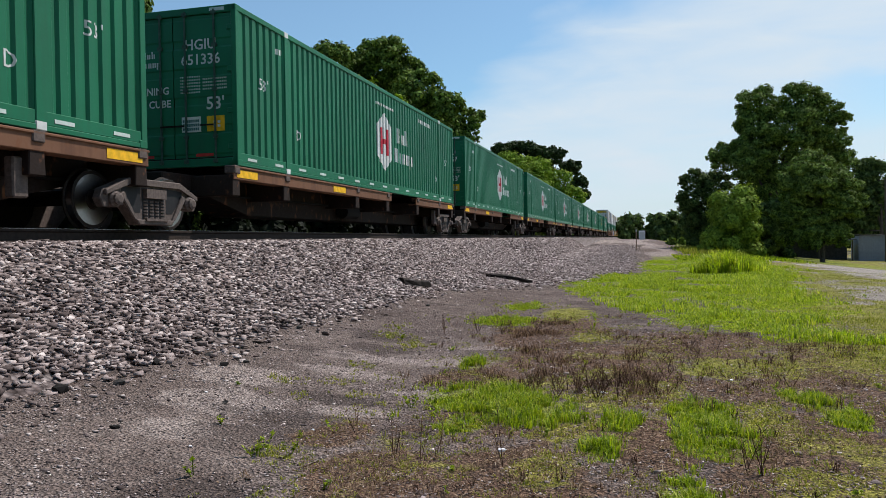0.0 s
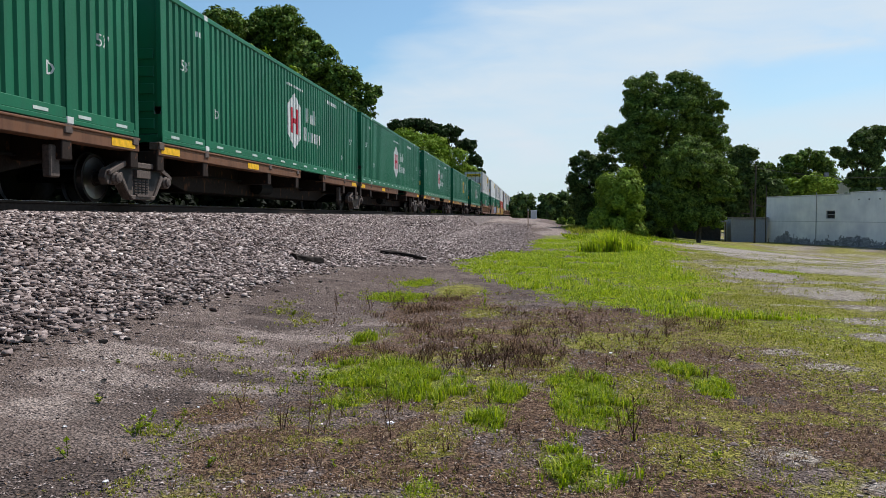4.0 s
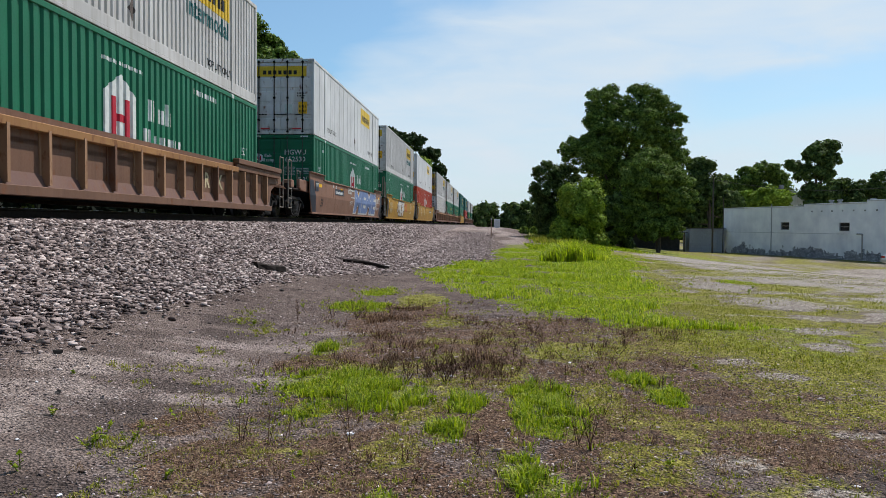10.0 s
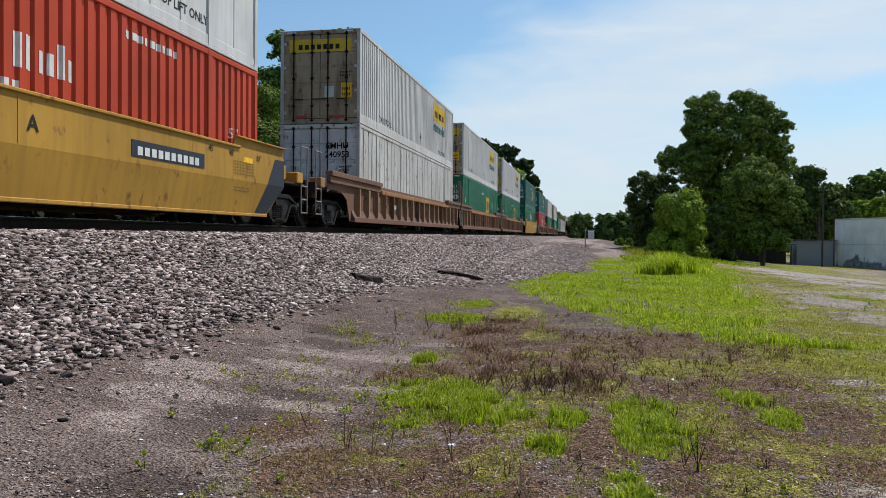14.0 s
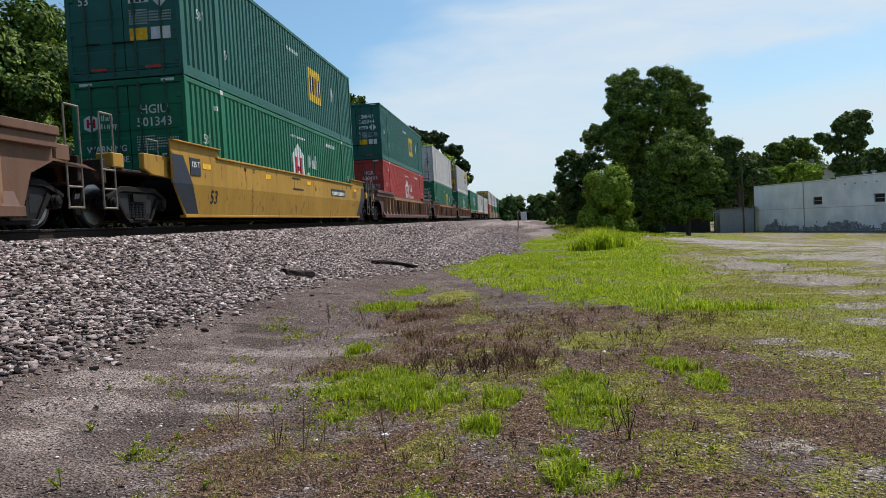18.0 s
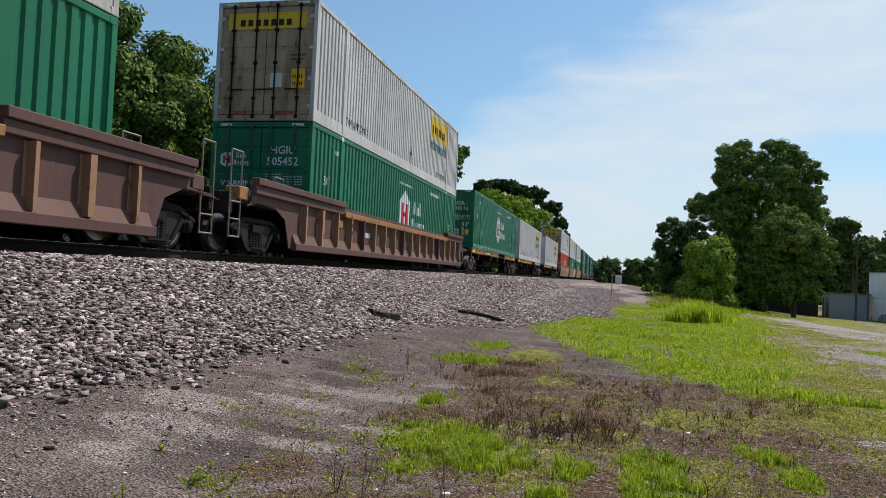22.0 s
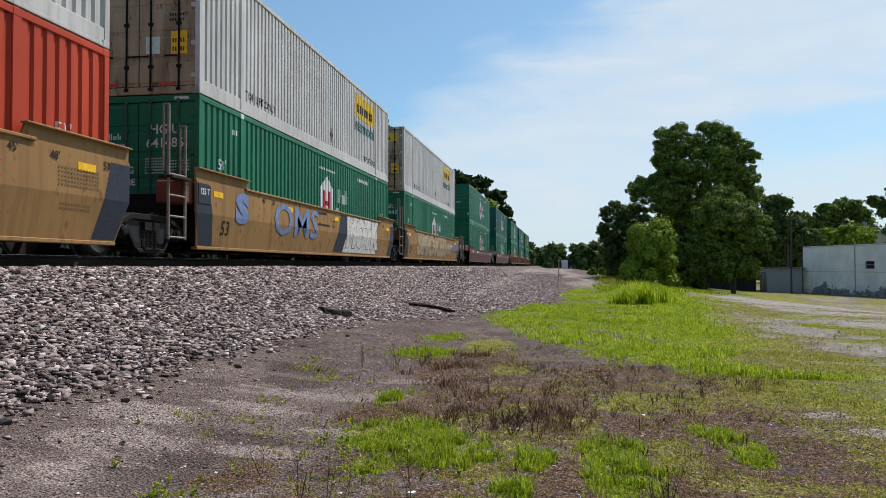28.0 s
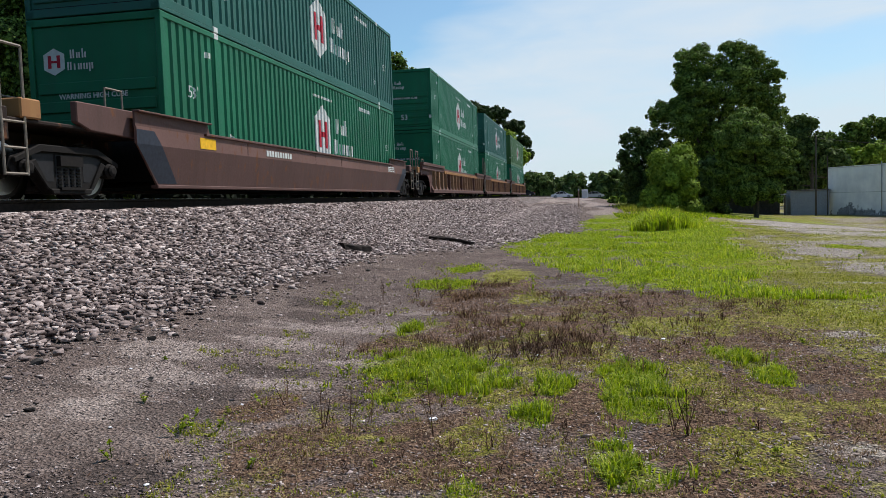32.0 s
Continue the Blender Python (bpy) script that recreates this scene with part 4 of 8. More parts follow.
LETTER_AT = {13: 9.4, 24: 5.2, 17: 9.4}


def smooth_marks(inner, kind, i):
    """Stencils, plates and patches on a plate-sided well."""
    ink = M_INK if kind != "smooth_yellow" else M_BLACK
    piece("load_placard", ("load_placard",), lambda bm: box(bm, 1.442, 1.454, -0.30, 0.20, 1.05, 1.42), M_PLACARD, inner)
    piece("load_text", ("load_text",), flat_decal(letters("125 T", 0.17, 0.003), 1.454, -0.05, 1.28), M_INK, inner)
    piece("length_stencil", ("length_stencil",), plate_decal(letters("53", 0.42, 0.006), 0.005, 0.95, 0.60), M_BLACK, inner)
    for y in (0.35, 4.4, 8.4, 15.2):
        piece("yellow_patch", ("well_patch", y), lambda bm, y=y: box(bm, 1.441, 1.446, y, y + 0.42, 1.22, 1.34), M_SAFETY, inner)
    piece("data_stencil", ("data_stencil", kind), flat_decal(bars(14, 5, 0.95, 0.3, 0.55), 1.443, CL - 0.9, 1.12), M_FAINT if ink is M_BLACK else ink, inner)
    piece("data_stencil", ("data_stencil_low", kind), plate_decal(bars(12, 2, 0.7, 0.12, 0.55), 0.005, CL - 0.95, 0.70), M_FAINT if ink is M_BLACK else ink, inner)
    for k, (word, y) in enumerate((("45'", 13.9), ("48'", 14.7), ("53'", 15.9), ("40'", 2.9), ("20'", 3.5))):
        piece("slot_mark", ("slot_mark", k, kind), flat_decal(letters(word, 0.17, 0.002), 1.443, y, 1.36), ink, inner)
    if i in PLATE_AT:
        plate = piece("car_number_plate", "car_number_plate", lambda bm: box(bm, 1.441, 1.447, -1.1, 1.1, 0.96, 1.22), M_PLACARD, inner, pose(0, PLATE_AT[i], 0))
        piece("car_number_line", "car_number_line", flat_decal(bars(10, 1, 1.9, 0.19), 1.447, 0, 1.09), M_INK, plate)
    if i in LETTER_AT:
        piece("letter_mark", ("letter_mark", kind), flat_decal(letters("A", 0.30, 0.003), 1.443, 0, 1.14), ink, inner, pose(0, LETTER_AT[i], 0))
    piece("limit_line", ("limit_line", kind), flat_decal(bars(14, 1, 1.1, 0.08), 1.443, 7.4, 1.05), ink, inner)
    piece("limit_line", ("limit_line_top", kind), flat_decal(bars(9, 1, 0.9, 0.09), 1.443, 7.2, 1.38), ink, inner)


def graffiti(inner, i):
    if i == 11:
        word_art(inner, "MEME", 11.0, 0.84, 1.42, 1.75, 0.075, M_BLUE, M_SPRAY, 0, 0.075)
        spray(inner, letters("MEMO", 0.30, 0.0), M_SPRAY, 7.0, 0.76, 2, "white spray-painted word")
        spray(inner, scrawl(44, 5, 0.9, 0.26), M_SPRAY, 6.5, 1.33, 3)
        for k, (word, z) in enumerate((("STREET", 1.14), ("PRODUCT", 1.02), ("= 100", 0.90), ("STACKS", 0.74), ("100 DAYS", 0.62))):
            spray(inner, letters(word, 0.15, 0.003), M_SPRAY, 14.6, z, 5 + k, "white spray-painted words")
        spray(inner, rect(1.9, 0.26), M_PLACARD, 4.2, 1.16, 0, "dark number plate")
        spray(inner, bars(10, 1, 1.6, 0.16), M_INK, 4.2, 1.16, 1, "white bars on the plate")
    if i == 12:
        spray(inner, letters("MEME", 0.42, 0.006), M_WASHED, 1.5, 1.08, 1, "white spray-painted word")
        spray(inner, letters("MEMO", 0.42, 0.006), M_WASHED, 1.6, 0.70, 2, "white spray-painted word")
        spray(inner, scrawl(43, 11, 2.2, 0.20), M_WASHED, 14.9, 1.58, 1)
        for k, (word, z) in enumerate((("DASG", 1.30), ("MEME", 1.06), ("MEMO", 0.70))):
            spray(inner, letters(word, 0.30, 0.004), M_WASHED, 12.9, z, 3 + k, "white spray-painted word")
        word_art(inner, "TKAF", 6.9, 0.86, 1.2, 1.12, 0.085, M_SPRAY, M_BLACK, 0, 0.075)
        word_art(inner, "S", 4.9, 0.95, 0.8, 1.0, 0.05, M_SPRAY, M_BLACK, 2, 0.05)
        word_art(inner, "TX", 9.5, 1.0, 0.75, 1.3, 0.02, M_LOGO_RED, M_LEDGE, 0, 0.03)
    if i == 13:
        spray(inner, letters("ME", 0.5, 0.02), M_WASHED, 3.0, 1.15, 1, "pale spray-painted letters")
        spray(inner, letters("ME", 0.5, 0.02), M_WASHED, 3.1, 0.78, 2, "pale spray-painted letters")
        spray(inner, letters("YEM", 0.36, 0.02), M_WASHED, 6.1, 1.1, 1, "pale spray-painted letters")
        spray(inner, letters("ENO", 0.36, 0.02), M_WASHED, 6.1, 0.8, 2, "pale spray-painted letters")
    if i == 24:
        word_art(inner, "OUISH", 11.6, 1.02, 0.72, 1.25, 0.035, M_TAG_TEAL, M_LOGO_YELLOW, 0, 0.02)
        spray(inner, letters("X", 0.3, 0.0), M_LOGO_RED, 13.6, 1.05, 1, "small crimson spray-painted cross")
    if i == 25:
        word_art(inner, "S", 1.7, 1.05, 0.8, 1.6, 0.06, M_BLUE, M_BLUE, 1, 0.0)
        word_art(inner, "OMS", 5.2, 0.95, 1.1, 1.5, 0.015, M_BLUE, M_BLUE, 1, 0.0)
        spray(inner, [((-2.9, -0.62), (2.2, -0.62), (2.0, 0.55), (-2.3, 0.55))], M_PLACARD, 11.4, 0.90, 0, "dark grey spray-painted block")
        spray(inner, [((-1.9, -0.62), (2.35, -0.62), (2.15, 0.55), (-1.4, 0.55))], M_SPRAY, 11.4, 0.90, 1, "pale spray-painted block")
        word_art(inner, "MOTK", 11.75, 0.90, 1.25, 1.12, 0.09, M_SPRAY, M_PLACARD, 2, 0.02)
        spray(inner, letters("C", 0.3, 0.004), M_BLACK, 8.3, 1.1, 2, "black stencilled letter")
    if i == 26:
        word_art(inner, "SMOKER", 7.0, 0.88, 1.35, 1.75, 0.10, M_PALE, M_BLACK, 0, 0.014)
        word_art(inner, "SMOKE", 12.0, 0.84, 0.95, 0.85, 0.06, M_PALE, M_BLACK, 2, 0.014)
        spray(inner, scrawl(32, 9, 1.8, 0.45), M_BLUE, 15.3, 0.95, 1)
        spray(inner, letters("S", 0.9, 0.03), M_BLUE, 14.7, 0.95, 2, "blue spray-painted letter")


# front of each box at 0 s, kind of platform, lower box, upper box, end type, serials (lower, upper), joined to the next platform
TRAIN = (
    (-6.6, "spine", "hub", "", "door", "", 1), (12.1, "spine", "hub", "", "door", "HGIU 651336", 0),
    (30.35, "spine", "hub", "", "door", "HGIU 506967", 1), (48.25, "spine", "hub", "", "door", "HGIU 505666", 1),
    (65.0, "spine", "hub", "", "door", "HGIU 503341", 1), (82.0, "spine", "hub", "", "wall", "HGIU 502946", 1),
    (98.9, "spine", "hub", "", "wall", "HGIU 504120", 0), (117.2, "spine", "hub", "", "door", "", 1),
    (135.5, "spine", "emp", "", "door", "EMHU 270814", 1), (155.7, "spine", "hub", "", "door", "HGIU 512019", 0),
    (176.5, "rib_tan", "hub", "jb", "door", "HGIU 501020", 0),
    (199.6, "smooth_brown", "hub", "jbw", "door", "HGWU 652530", 1), (219.0, "smooth_yellow", "hub", "jb", "door", "HGIU 504508", 1),
    (238.1, "smooth_yellow", "orange", "jbw", "door", "HGIU 631952", 0),
    (261.5, "rib_tan", "empw", "jbo", "door", "EMHU 240953", 1), (281.0, "rib_tan", "emp", "jbo", "door", "EMHU 273720", 1),
    (300.5, "rib_tan", "emp", "jbo", "door", "EMHU 271155", 0),
    (323.3, "smooth_yellow", "hub", "empt", "door", "HGIU 501343", 0), (346.4, "rib", "red", "empt", "door", "HGIU 630486", 0),
    (369.4, "rib", "emp", "empw", "door", "EMHU 645085", 0), (392.6, "rib", "hub", "jbo", "door", "HGIU 505452", 0),
    (413.2, "spine", "hub", "", "door", "HGIU 510116", 1), (431.5, "spine", "jb", "", "door", "JBHU 281274", 1),
    (452.0, "spine", "jb", "", "wall", "", 0),
    (473.5, "smooth_yellow", "orange", "jbo", "door", "HGIU 631117", 1), (492.6, "smooth_yellow", "hub", "jbo", "door", "HGIU 641486", 1),
    (511.9, "smooth_yellow", "hub", "jbo", "door", "HGIU 644842", 0),
    (535.9, "smooth_brown", "hub", "hub", "wall", "HGIU 505531", 0), (559.3, "smooth_brown", "hub", "hubt", "wall", "HGIU 504935", 0),
    (583.0, "rib", "hub", "hub", "wall", "HGIU 508114", 1), (602.9, "rib", "hub", "hubt", "wall", "HGIU 507218", 1),
    (623.5, "rib", "hub", "hubl", "wall", "HGIU 509337", 0),
)
SPEED = 17.1
MOVERS = []  # things of the train with their place at 0 s
NAMES = {"spine": ("spine_car", "rust brown spine flat car carrying one container", "spine car"),
         "rib": ("well_car", "dark brown well car with ribbed sides, rusty", "well car"), "rib_tan": ("well_car", "rusty tan well car with ribbed sides", "well car"),
         "smooth_brown": ("well_car", "brown well car with plate sides, grimy", "well car"), "smooth_yellow": ("well_car", "grimy yellow well car with plate sides", "well car")}


def build_train():
    for i, (f, kind, low, up, end, serial, joined) in enumerate(TRAIN):
        before = i > 0 and TRAIN[i - 1][6]
        f_prev = TRAIN[i - 1][0] if i else f - 18.5
        f_next = TRAIN[i + 1][0] if i + 1 < len(TRAIN) else f + 19.5
        wells = kind != "spine" and i > 0 and TRAIN[i - 1][1] != "spine"
        a = f - (0.56 if wells and not before else 0.5) * (f - f_prev - CL)  # the platform's ends
        wells = kind != "spine" and i + 1 < len(TRAIN) and TRAIN[i + 1][1] != "spine"
        b = f_next - (0.56 if wells and not joined else 0.5) * (f_next - f - CL)
        name, words, cat = NAMES[kind]
        car = empty(name, pose(TRACK_X, a, RAIL_Z), words, cat, "cars of the freight train")
        MOVERS.append((car, a))
        L = b - a
        off = f - a
        if kind == "spine":
            spine(car, L, off, M_MAROON if i < 7 else M_LEDGE)
            if i in (8, 22, 23):
                piece("name_plate", "spine_plate", lambda bm: box(bm, 1.277, 1.285, 0, 4.4, 0.83, 1.0), M_PLACARD, car, pose(0, off + 11.3, 0.115))
                piece("name_text", "spine_text", flat_decal(letters("TWIN 28'-ALL PURPOSE SPINE CAR", 0.19, 0.003), 1.285, 2.2, 0.915, 1.35), M_INK, car, pose(0, off + 11.3, 0.115))
            if i in (7, 21):
                piece("number_plate_bar", "spine_bar_plate", lambda bm: box(bm, 1.277, 1.285, 0, 1.9, 0.83, 1.0), M_PLACARD, car, pose(0, off + 3.6, 0.115))
                piece("number_line", "spine_bar_line", flat_decal(bars(9, 1, 1.6, 0.13), 1.285, 0.95, 0.915), M_INK, car, pose(0, off + 3.6, 0.115))
            if not before:
                truck(car, off + 0.3)
                coupler(car, 0.25, -1)
            if joined:
                truck(car, off + CL + 0.35)
            else:
                truck(car, L - 1.9)
                coupler(car, L - 0.25, 1)
                ladder(car, 1.2, L - 0.75, 0.35, 1.7, M_STEEL)
            base = 1.17
        else:
            wl_, wo = CL + 1.1, off - 0.55
            mat = {"rib": M_BROWN, "rib_tan": M_TAN, "smooth_brown": M_BROWN if i > 20 else M_CLAY, "smooth_yellow": M_YELLOW if i < 20 else M_OLDYELLOW}[kind]
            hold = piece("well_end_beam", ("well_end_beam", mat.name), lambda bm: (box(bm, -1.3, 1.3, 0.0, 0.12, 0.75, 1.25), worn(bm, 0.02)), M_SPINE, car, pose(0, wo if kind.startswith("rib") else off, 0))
            inner = hold
            if kind.startswith("rib"):
                rib_well(inner, mat, wl_, M_LEDGE, 0 if before else round(off - 0.55 - 1.1, 2), 0 if joined else round(L - wo - wl_ - 1.1, 2))
                piece("reporting_bars", ("rib_bars",), flat_decal(bars(5, 1, 0.62, 0.20), 1.336, 4.68, 0.82), M_INK, inner)
                piece("slot_mark", ("rib_slot",), flat_decal(letters("20", 0.15, 0.002) + [tuple((u, v - 0.2) for u, v in t) for t in letters("40", 0.15, 0.002)], 1.481, 3.10, 0.95), M_BLACK, inner)
                if i == 10:
                    for k, (word, y) in enumerate((("R", 12.75), ("K", 13.6), ("L", 15.4))):
                        piece("graffiti", ("rib_tag", k), flat_decal(letters(word, 0.50, 0.015), 1.338, y, 0.80), M_WASHED, inner, None, "white spray-painted letter")
                for yy, w in ((2.2, 0.22),):
                    piece("stencil_plate", ("stencil_plate", yy), lambda bm, yy=yy: box(bm, 1.335, 1.40, yy, yy + 0.40, 0.86, 1.04), M_LEDGE, inner)
            else:
                low_side = i in (27, 28)
                smooth_well(inner, mat, 0.35 if before else 1.1, 0.35 if joined else 1.1, *((1.14, 1.36, M_PINK) if low_side else (1.49, 1.70)))
                if low_side:
                    piece("yellow_patch", "wide_patch", lambda bm: box(bm, 1.441, 1.448, 0.9, 1.5, 0.90, 1.10), M_SAFETY, inner)
                    piece("reporting_bars", "low_bars", flat_decal(bars(10, 1, 1.5, 0.18), 1.443, 4.6, 1.0), M_INK, inner)
                    piece("data_stencil", "low_data", flat_decal(bars(12, 3, 0.9, 0.2), 1.443, CL - 1.2, 1.0), M_INK, inner)
                else:
                    smooth_marks(inner, kind, i)
                graffiti(inner, i)
            if not before:
                truck(car, 1.72, M_STEEL)
                end_platform(car, off, -1, mat, True, off)
                coupler(car, 0.25, -1)
            else:
                joint_ladder(car, off)
            if joined:
                truck(car, L, M_STEEL)
            else:
                truck(car, L - 1.72, M_STEEL)
                end_platform(car, off + CL, 1, mat, False, L - off - CL)
                coupler(car, L - 0.25, 1)
            base = 0.32
        lo = container(low, pose(TRACK_X, f, RAIL_Z + base), end, serial, strips=kind == "spine")
        MOVERS.append((lo, f))
        if up:
            hi = container(up, pose(TRACK_X, f, RAIL_Z + base + CH + 0.025), end, "" if up != "empt" else "EMHU 265044", strips=False)
            MOVERS.append((hi, f))


build_train()

# ---- ground ----
def smooth01(v):
    v = np.clip(v, 0.0, 1.0)
    return v * v * (3 - 2 * v)


def lattice(seed):
    return np.random.RandomState(seed).rand(64, 64)


LATTICE = [lattice(s) for s in range(8)]


def vnoise(x, y, s=0):
    """Value noise in 0..1 on arrays."""
    g = LATTICE[s % 8]
    xi, yi = np.floor(x).astype(int), np.floor(y).astype(int)
    fx, fy = smooth01(x - xi), smooth01(y - yi)
    a, b, c, d = g[xi % 64, yi % 64], g[(xi + 1) % 64, yi % 64], g[xi % 64, (yi + 1) % 64], g[(xi + 1) % 64, (yi + 1) % 64]
    return (a * (1 - fx) + b * fx) * (1 - fy) + (c * (1 - fx) + d * fx) * fy


def fbm(x, y, s=0, n=4):
    v, amp, tot = 0, 1.0, 0
    for k in range(n):
        v, tot = v + amp * vnoise(x * 2**k + 7.3 * k, y * 2**k + 3.1 * k, s + k), tot + amp
        amp *= 0.55
    return v / tot


def height(x, y):
    """The ground: level near the camera, falling to the yard on the far right, rising along the track."""
    x, y = np.asarray(x, float), np.asarray(y, float)
    fall = -1.42 * smooth01((x - 3) / 20) * smooth01((y - 6) / 40)
    rise = 0.88 * smooth01((y - 28) / 105) * (1 - smooth01((x - 0) / 10))
    toe = 0.20 * smooth01((-2.2 - x) / 2.6)
    back = 0.7 * smooth01((-9 - x) / 4)
    rough = 0.05 * (fbm(x * 0.9, y * 0.9, 1) - 0.5) + 0.018 * (fbm(x * 5, y * 5, 3) - 0.5)
    far = smooth01((np.hypot(x, y) - 160) / 200)
    return (fall + rise + toe * (1 - 0.6 * smooth01((y - 28) / 80)) + back + rough) * (1 - far) + far * 0.2


# uneven ovals of ground cover: centre x, y, half width, half length
LUSH = ((-1.36, 6.35, 0.55, 0.55), (-0.88, 5.95, 0.38, 0.45), (-1.34, 5.35, 0.22, 0.33), (0.42, 5.3, 0.27, 0.6), (0.41, 6.1, 0.26, 0.34), (1.22, 6.7, 0.17, 0.3),
        (1.42, 6.1, 0.16, 0.42), (-0.31, 4.92, 0.13, 0.28), (0.17, 4.2, 0.14, 0.22), (0.29, 3.89, 0.17, 0.2),         (-2.17, 12.2, 0.42, 0.6), (-2.29, 14.8, 0.36, 0.7), (-1.82, 8.0, 0.12, 0.28), (-0.18, 5.66, 0.13, 0.26), (-0.54, 3.65, 0.11, 0.16))
OLIVE = ((2.42, 8.9, 0.64, 0.95), (2.84, 6.75, 0.57, 0.5), (2.76, 5.8, 0.27, 0.3), (4.07, 11.9, 0.64, 1.07), (2.83, 15.6, 0.71, 1.8), (0.72, 8.2, 0.30, 0.6),
         (1.29, 8.3, 0.32, 0.7), (1.97, 5.2, 0.24, 0.24), (0.88, 5.9, 0.18, 0.58),
         (-0.61, 4.4, 0.22, 0.33), (0.9, 4.3, 0.26, 0.4), (0.1, 7.1, 0.3, 0.4), (-1.3, 13.5, 0.5, 1.2), (-0.7, 10.6, 0.3, 0.6))
SPRIGS = ((-2.84, 9.2, 0.16, 0.35), (-3.49, 10.6, 0.14, 0.3), (-2.95, 7.5, 0.13, 0.16), (-2.84, 6.7, 0.14, 0.14), (-3.28, 6.4, 0.16, 0.10), (-2.93, 5.9, 0.14, 0.1), (-3.3, 9.7, 0.2, 0.2),
          (-2.5, 6.2, 0.1, 0.1), (-2.38, 4.45, 0.10, 0.12), (-2.2, 4.3, 0.08, 0.06))
DEAD = ((-0.53, 8.2, 0.95, 1.5), (-1.3, 11.0, 0.8, 1.7), (0.6, 10.0, 0.9, 1.3), (0.15, 6.9, 0.85, 0.8), (-2.13, 4.95, 0.24, 0.36), (-1.51, 4.1, 0.4, 0.5),
        (-0.8, 4.2, 0.5, 0.7), (0.0, 5.2, 0.3, 0.7), (2.0, 9.1, 0.45, 0.9), (-1.82, 7.2, 0.44, 0.4), (0.95, 5.1, 0.7, 0.9), (0.3, 3.6, 0.9, 0.5), (1.6, 7.2, 0.5, 0.9), (1.9, 4.9, 0.5, 0.7))
DAMP = ((-2.54, 6.0, 0.42, 0.2), (-2.4, 3.45, 0.4, 0.4), (-2.63, 5.2, 0.22, 0.16), (1.9, 5.6, 0.5, 1.0), (1.04, 4.55, 0.3, 0.35), (-0.5, 7.7, 0.5, 0.7),
        (-3.1, 8.6, 0.35, 0.3), (1.0, 10.6, 0.6, 0.6), (1.7, 8.0, 0.4, 0.5), (-0.9, 9.6, 0.5, 0.5), (-3.4, 9.6, 0.7, 0.4), (2.1, 4.2, 0.5, 0.4))
SAND = ((-2.0, 8.0, 0.75, 0.24), (-3.1, 7.95, 0.6, 0.2), (-3.36, 5.45, 0.45, 0.4), (-3.2, 4.6, 0.3, 0.3), (-3.0, 7.1, 0.5, 0.25), (-2.0, 6.45, 0.3, 0.1),
        (-3.7, 6.3, 0.5, 0.35), (-2.3, 5.6, 0.4, 0.14), (-1.9, 9.3, 0.5, 0.2), (0.55, 5.9, 0.12, 0.6))
BARE = ((5.26, 17.7, 0.86, 1.4), (5.19, 14.0, 0.8, 1.2), (2.68, 7.0, 0.26, 0.22), (2.46, 7.75, 0.26, 0.2), (2.47, 5.05, 0.2, 0.13), (3.84, 8.75, 0.3, 0.4),
        (1.42, 4.36, 0.2, 0.17), (1.78, 3.86, 0.2, 0.14), (3.4, 20.5, 0.7, 1.2), (4.3, 10.2, 0.4, 0.4), (6.3, 12.0, 0.6, 0.6))


def field(x, y, rows, s, ragged=0.6):
    """1 inside any of the ovals, with torn edges."""
    f = np.zeros_like(x)
    for cx, cy, rx, ry in rows:
        f = np.maximum(f, np.exp(-0.75 * (((x - cx) / rx) ** 2 + ((y - cy) / ry) ** 2)))
    f = f + (ragged * (fbm(x * 2.3, y * 2.3, s) - 0.5) + 0.45 * ragged * (fbm(x * 9, y * 9, s + 2, 2) - 0.5)) * smooth01(f / 0.15)
    return smooth01((f - 0.32) / 0.34)


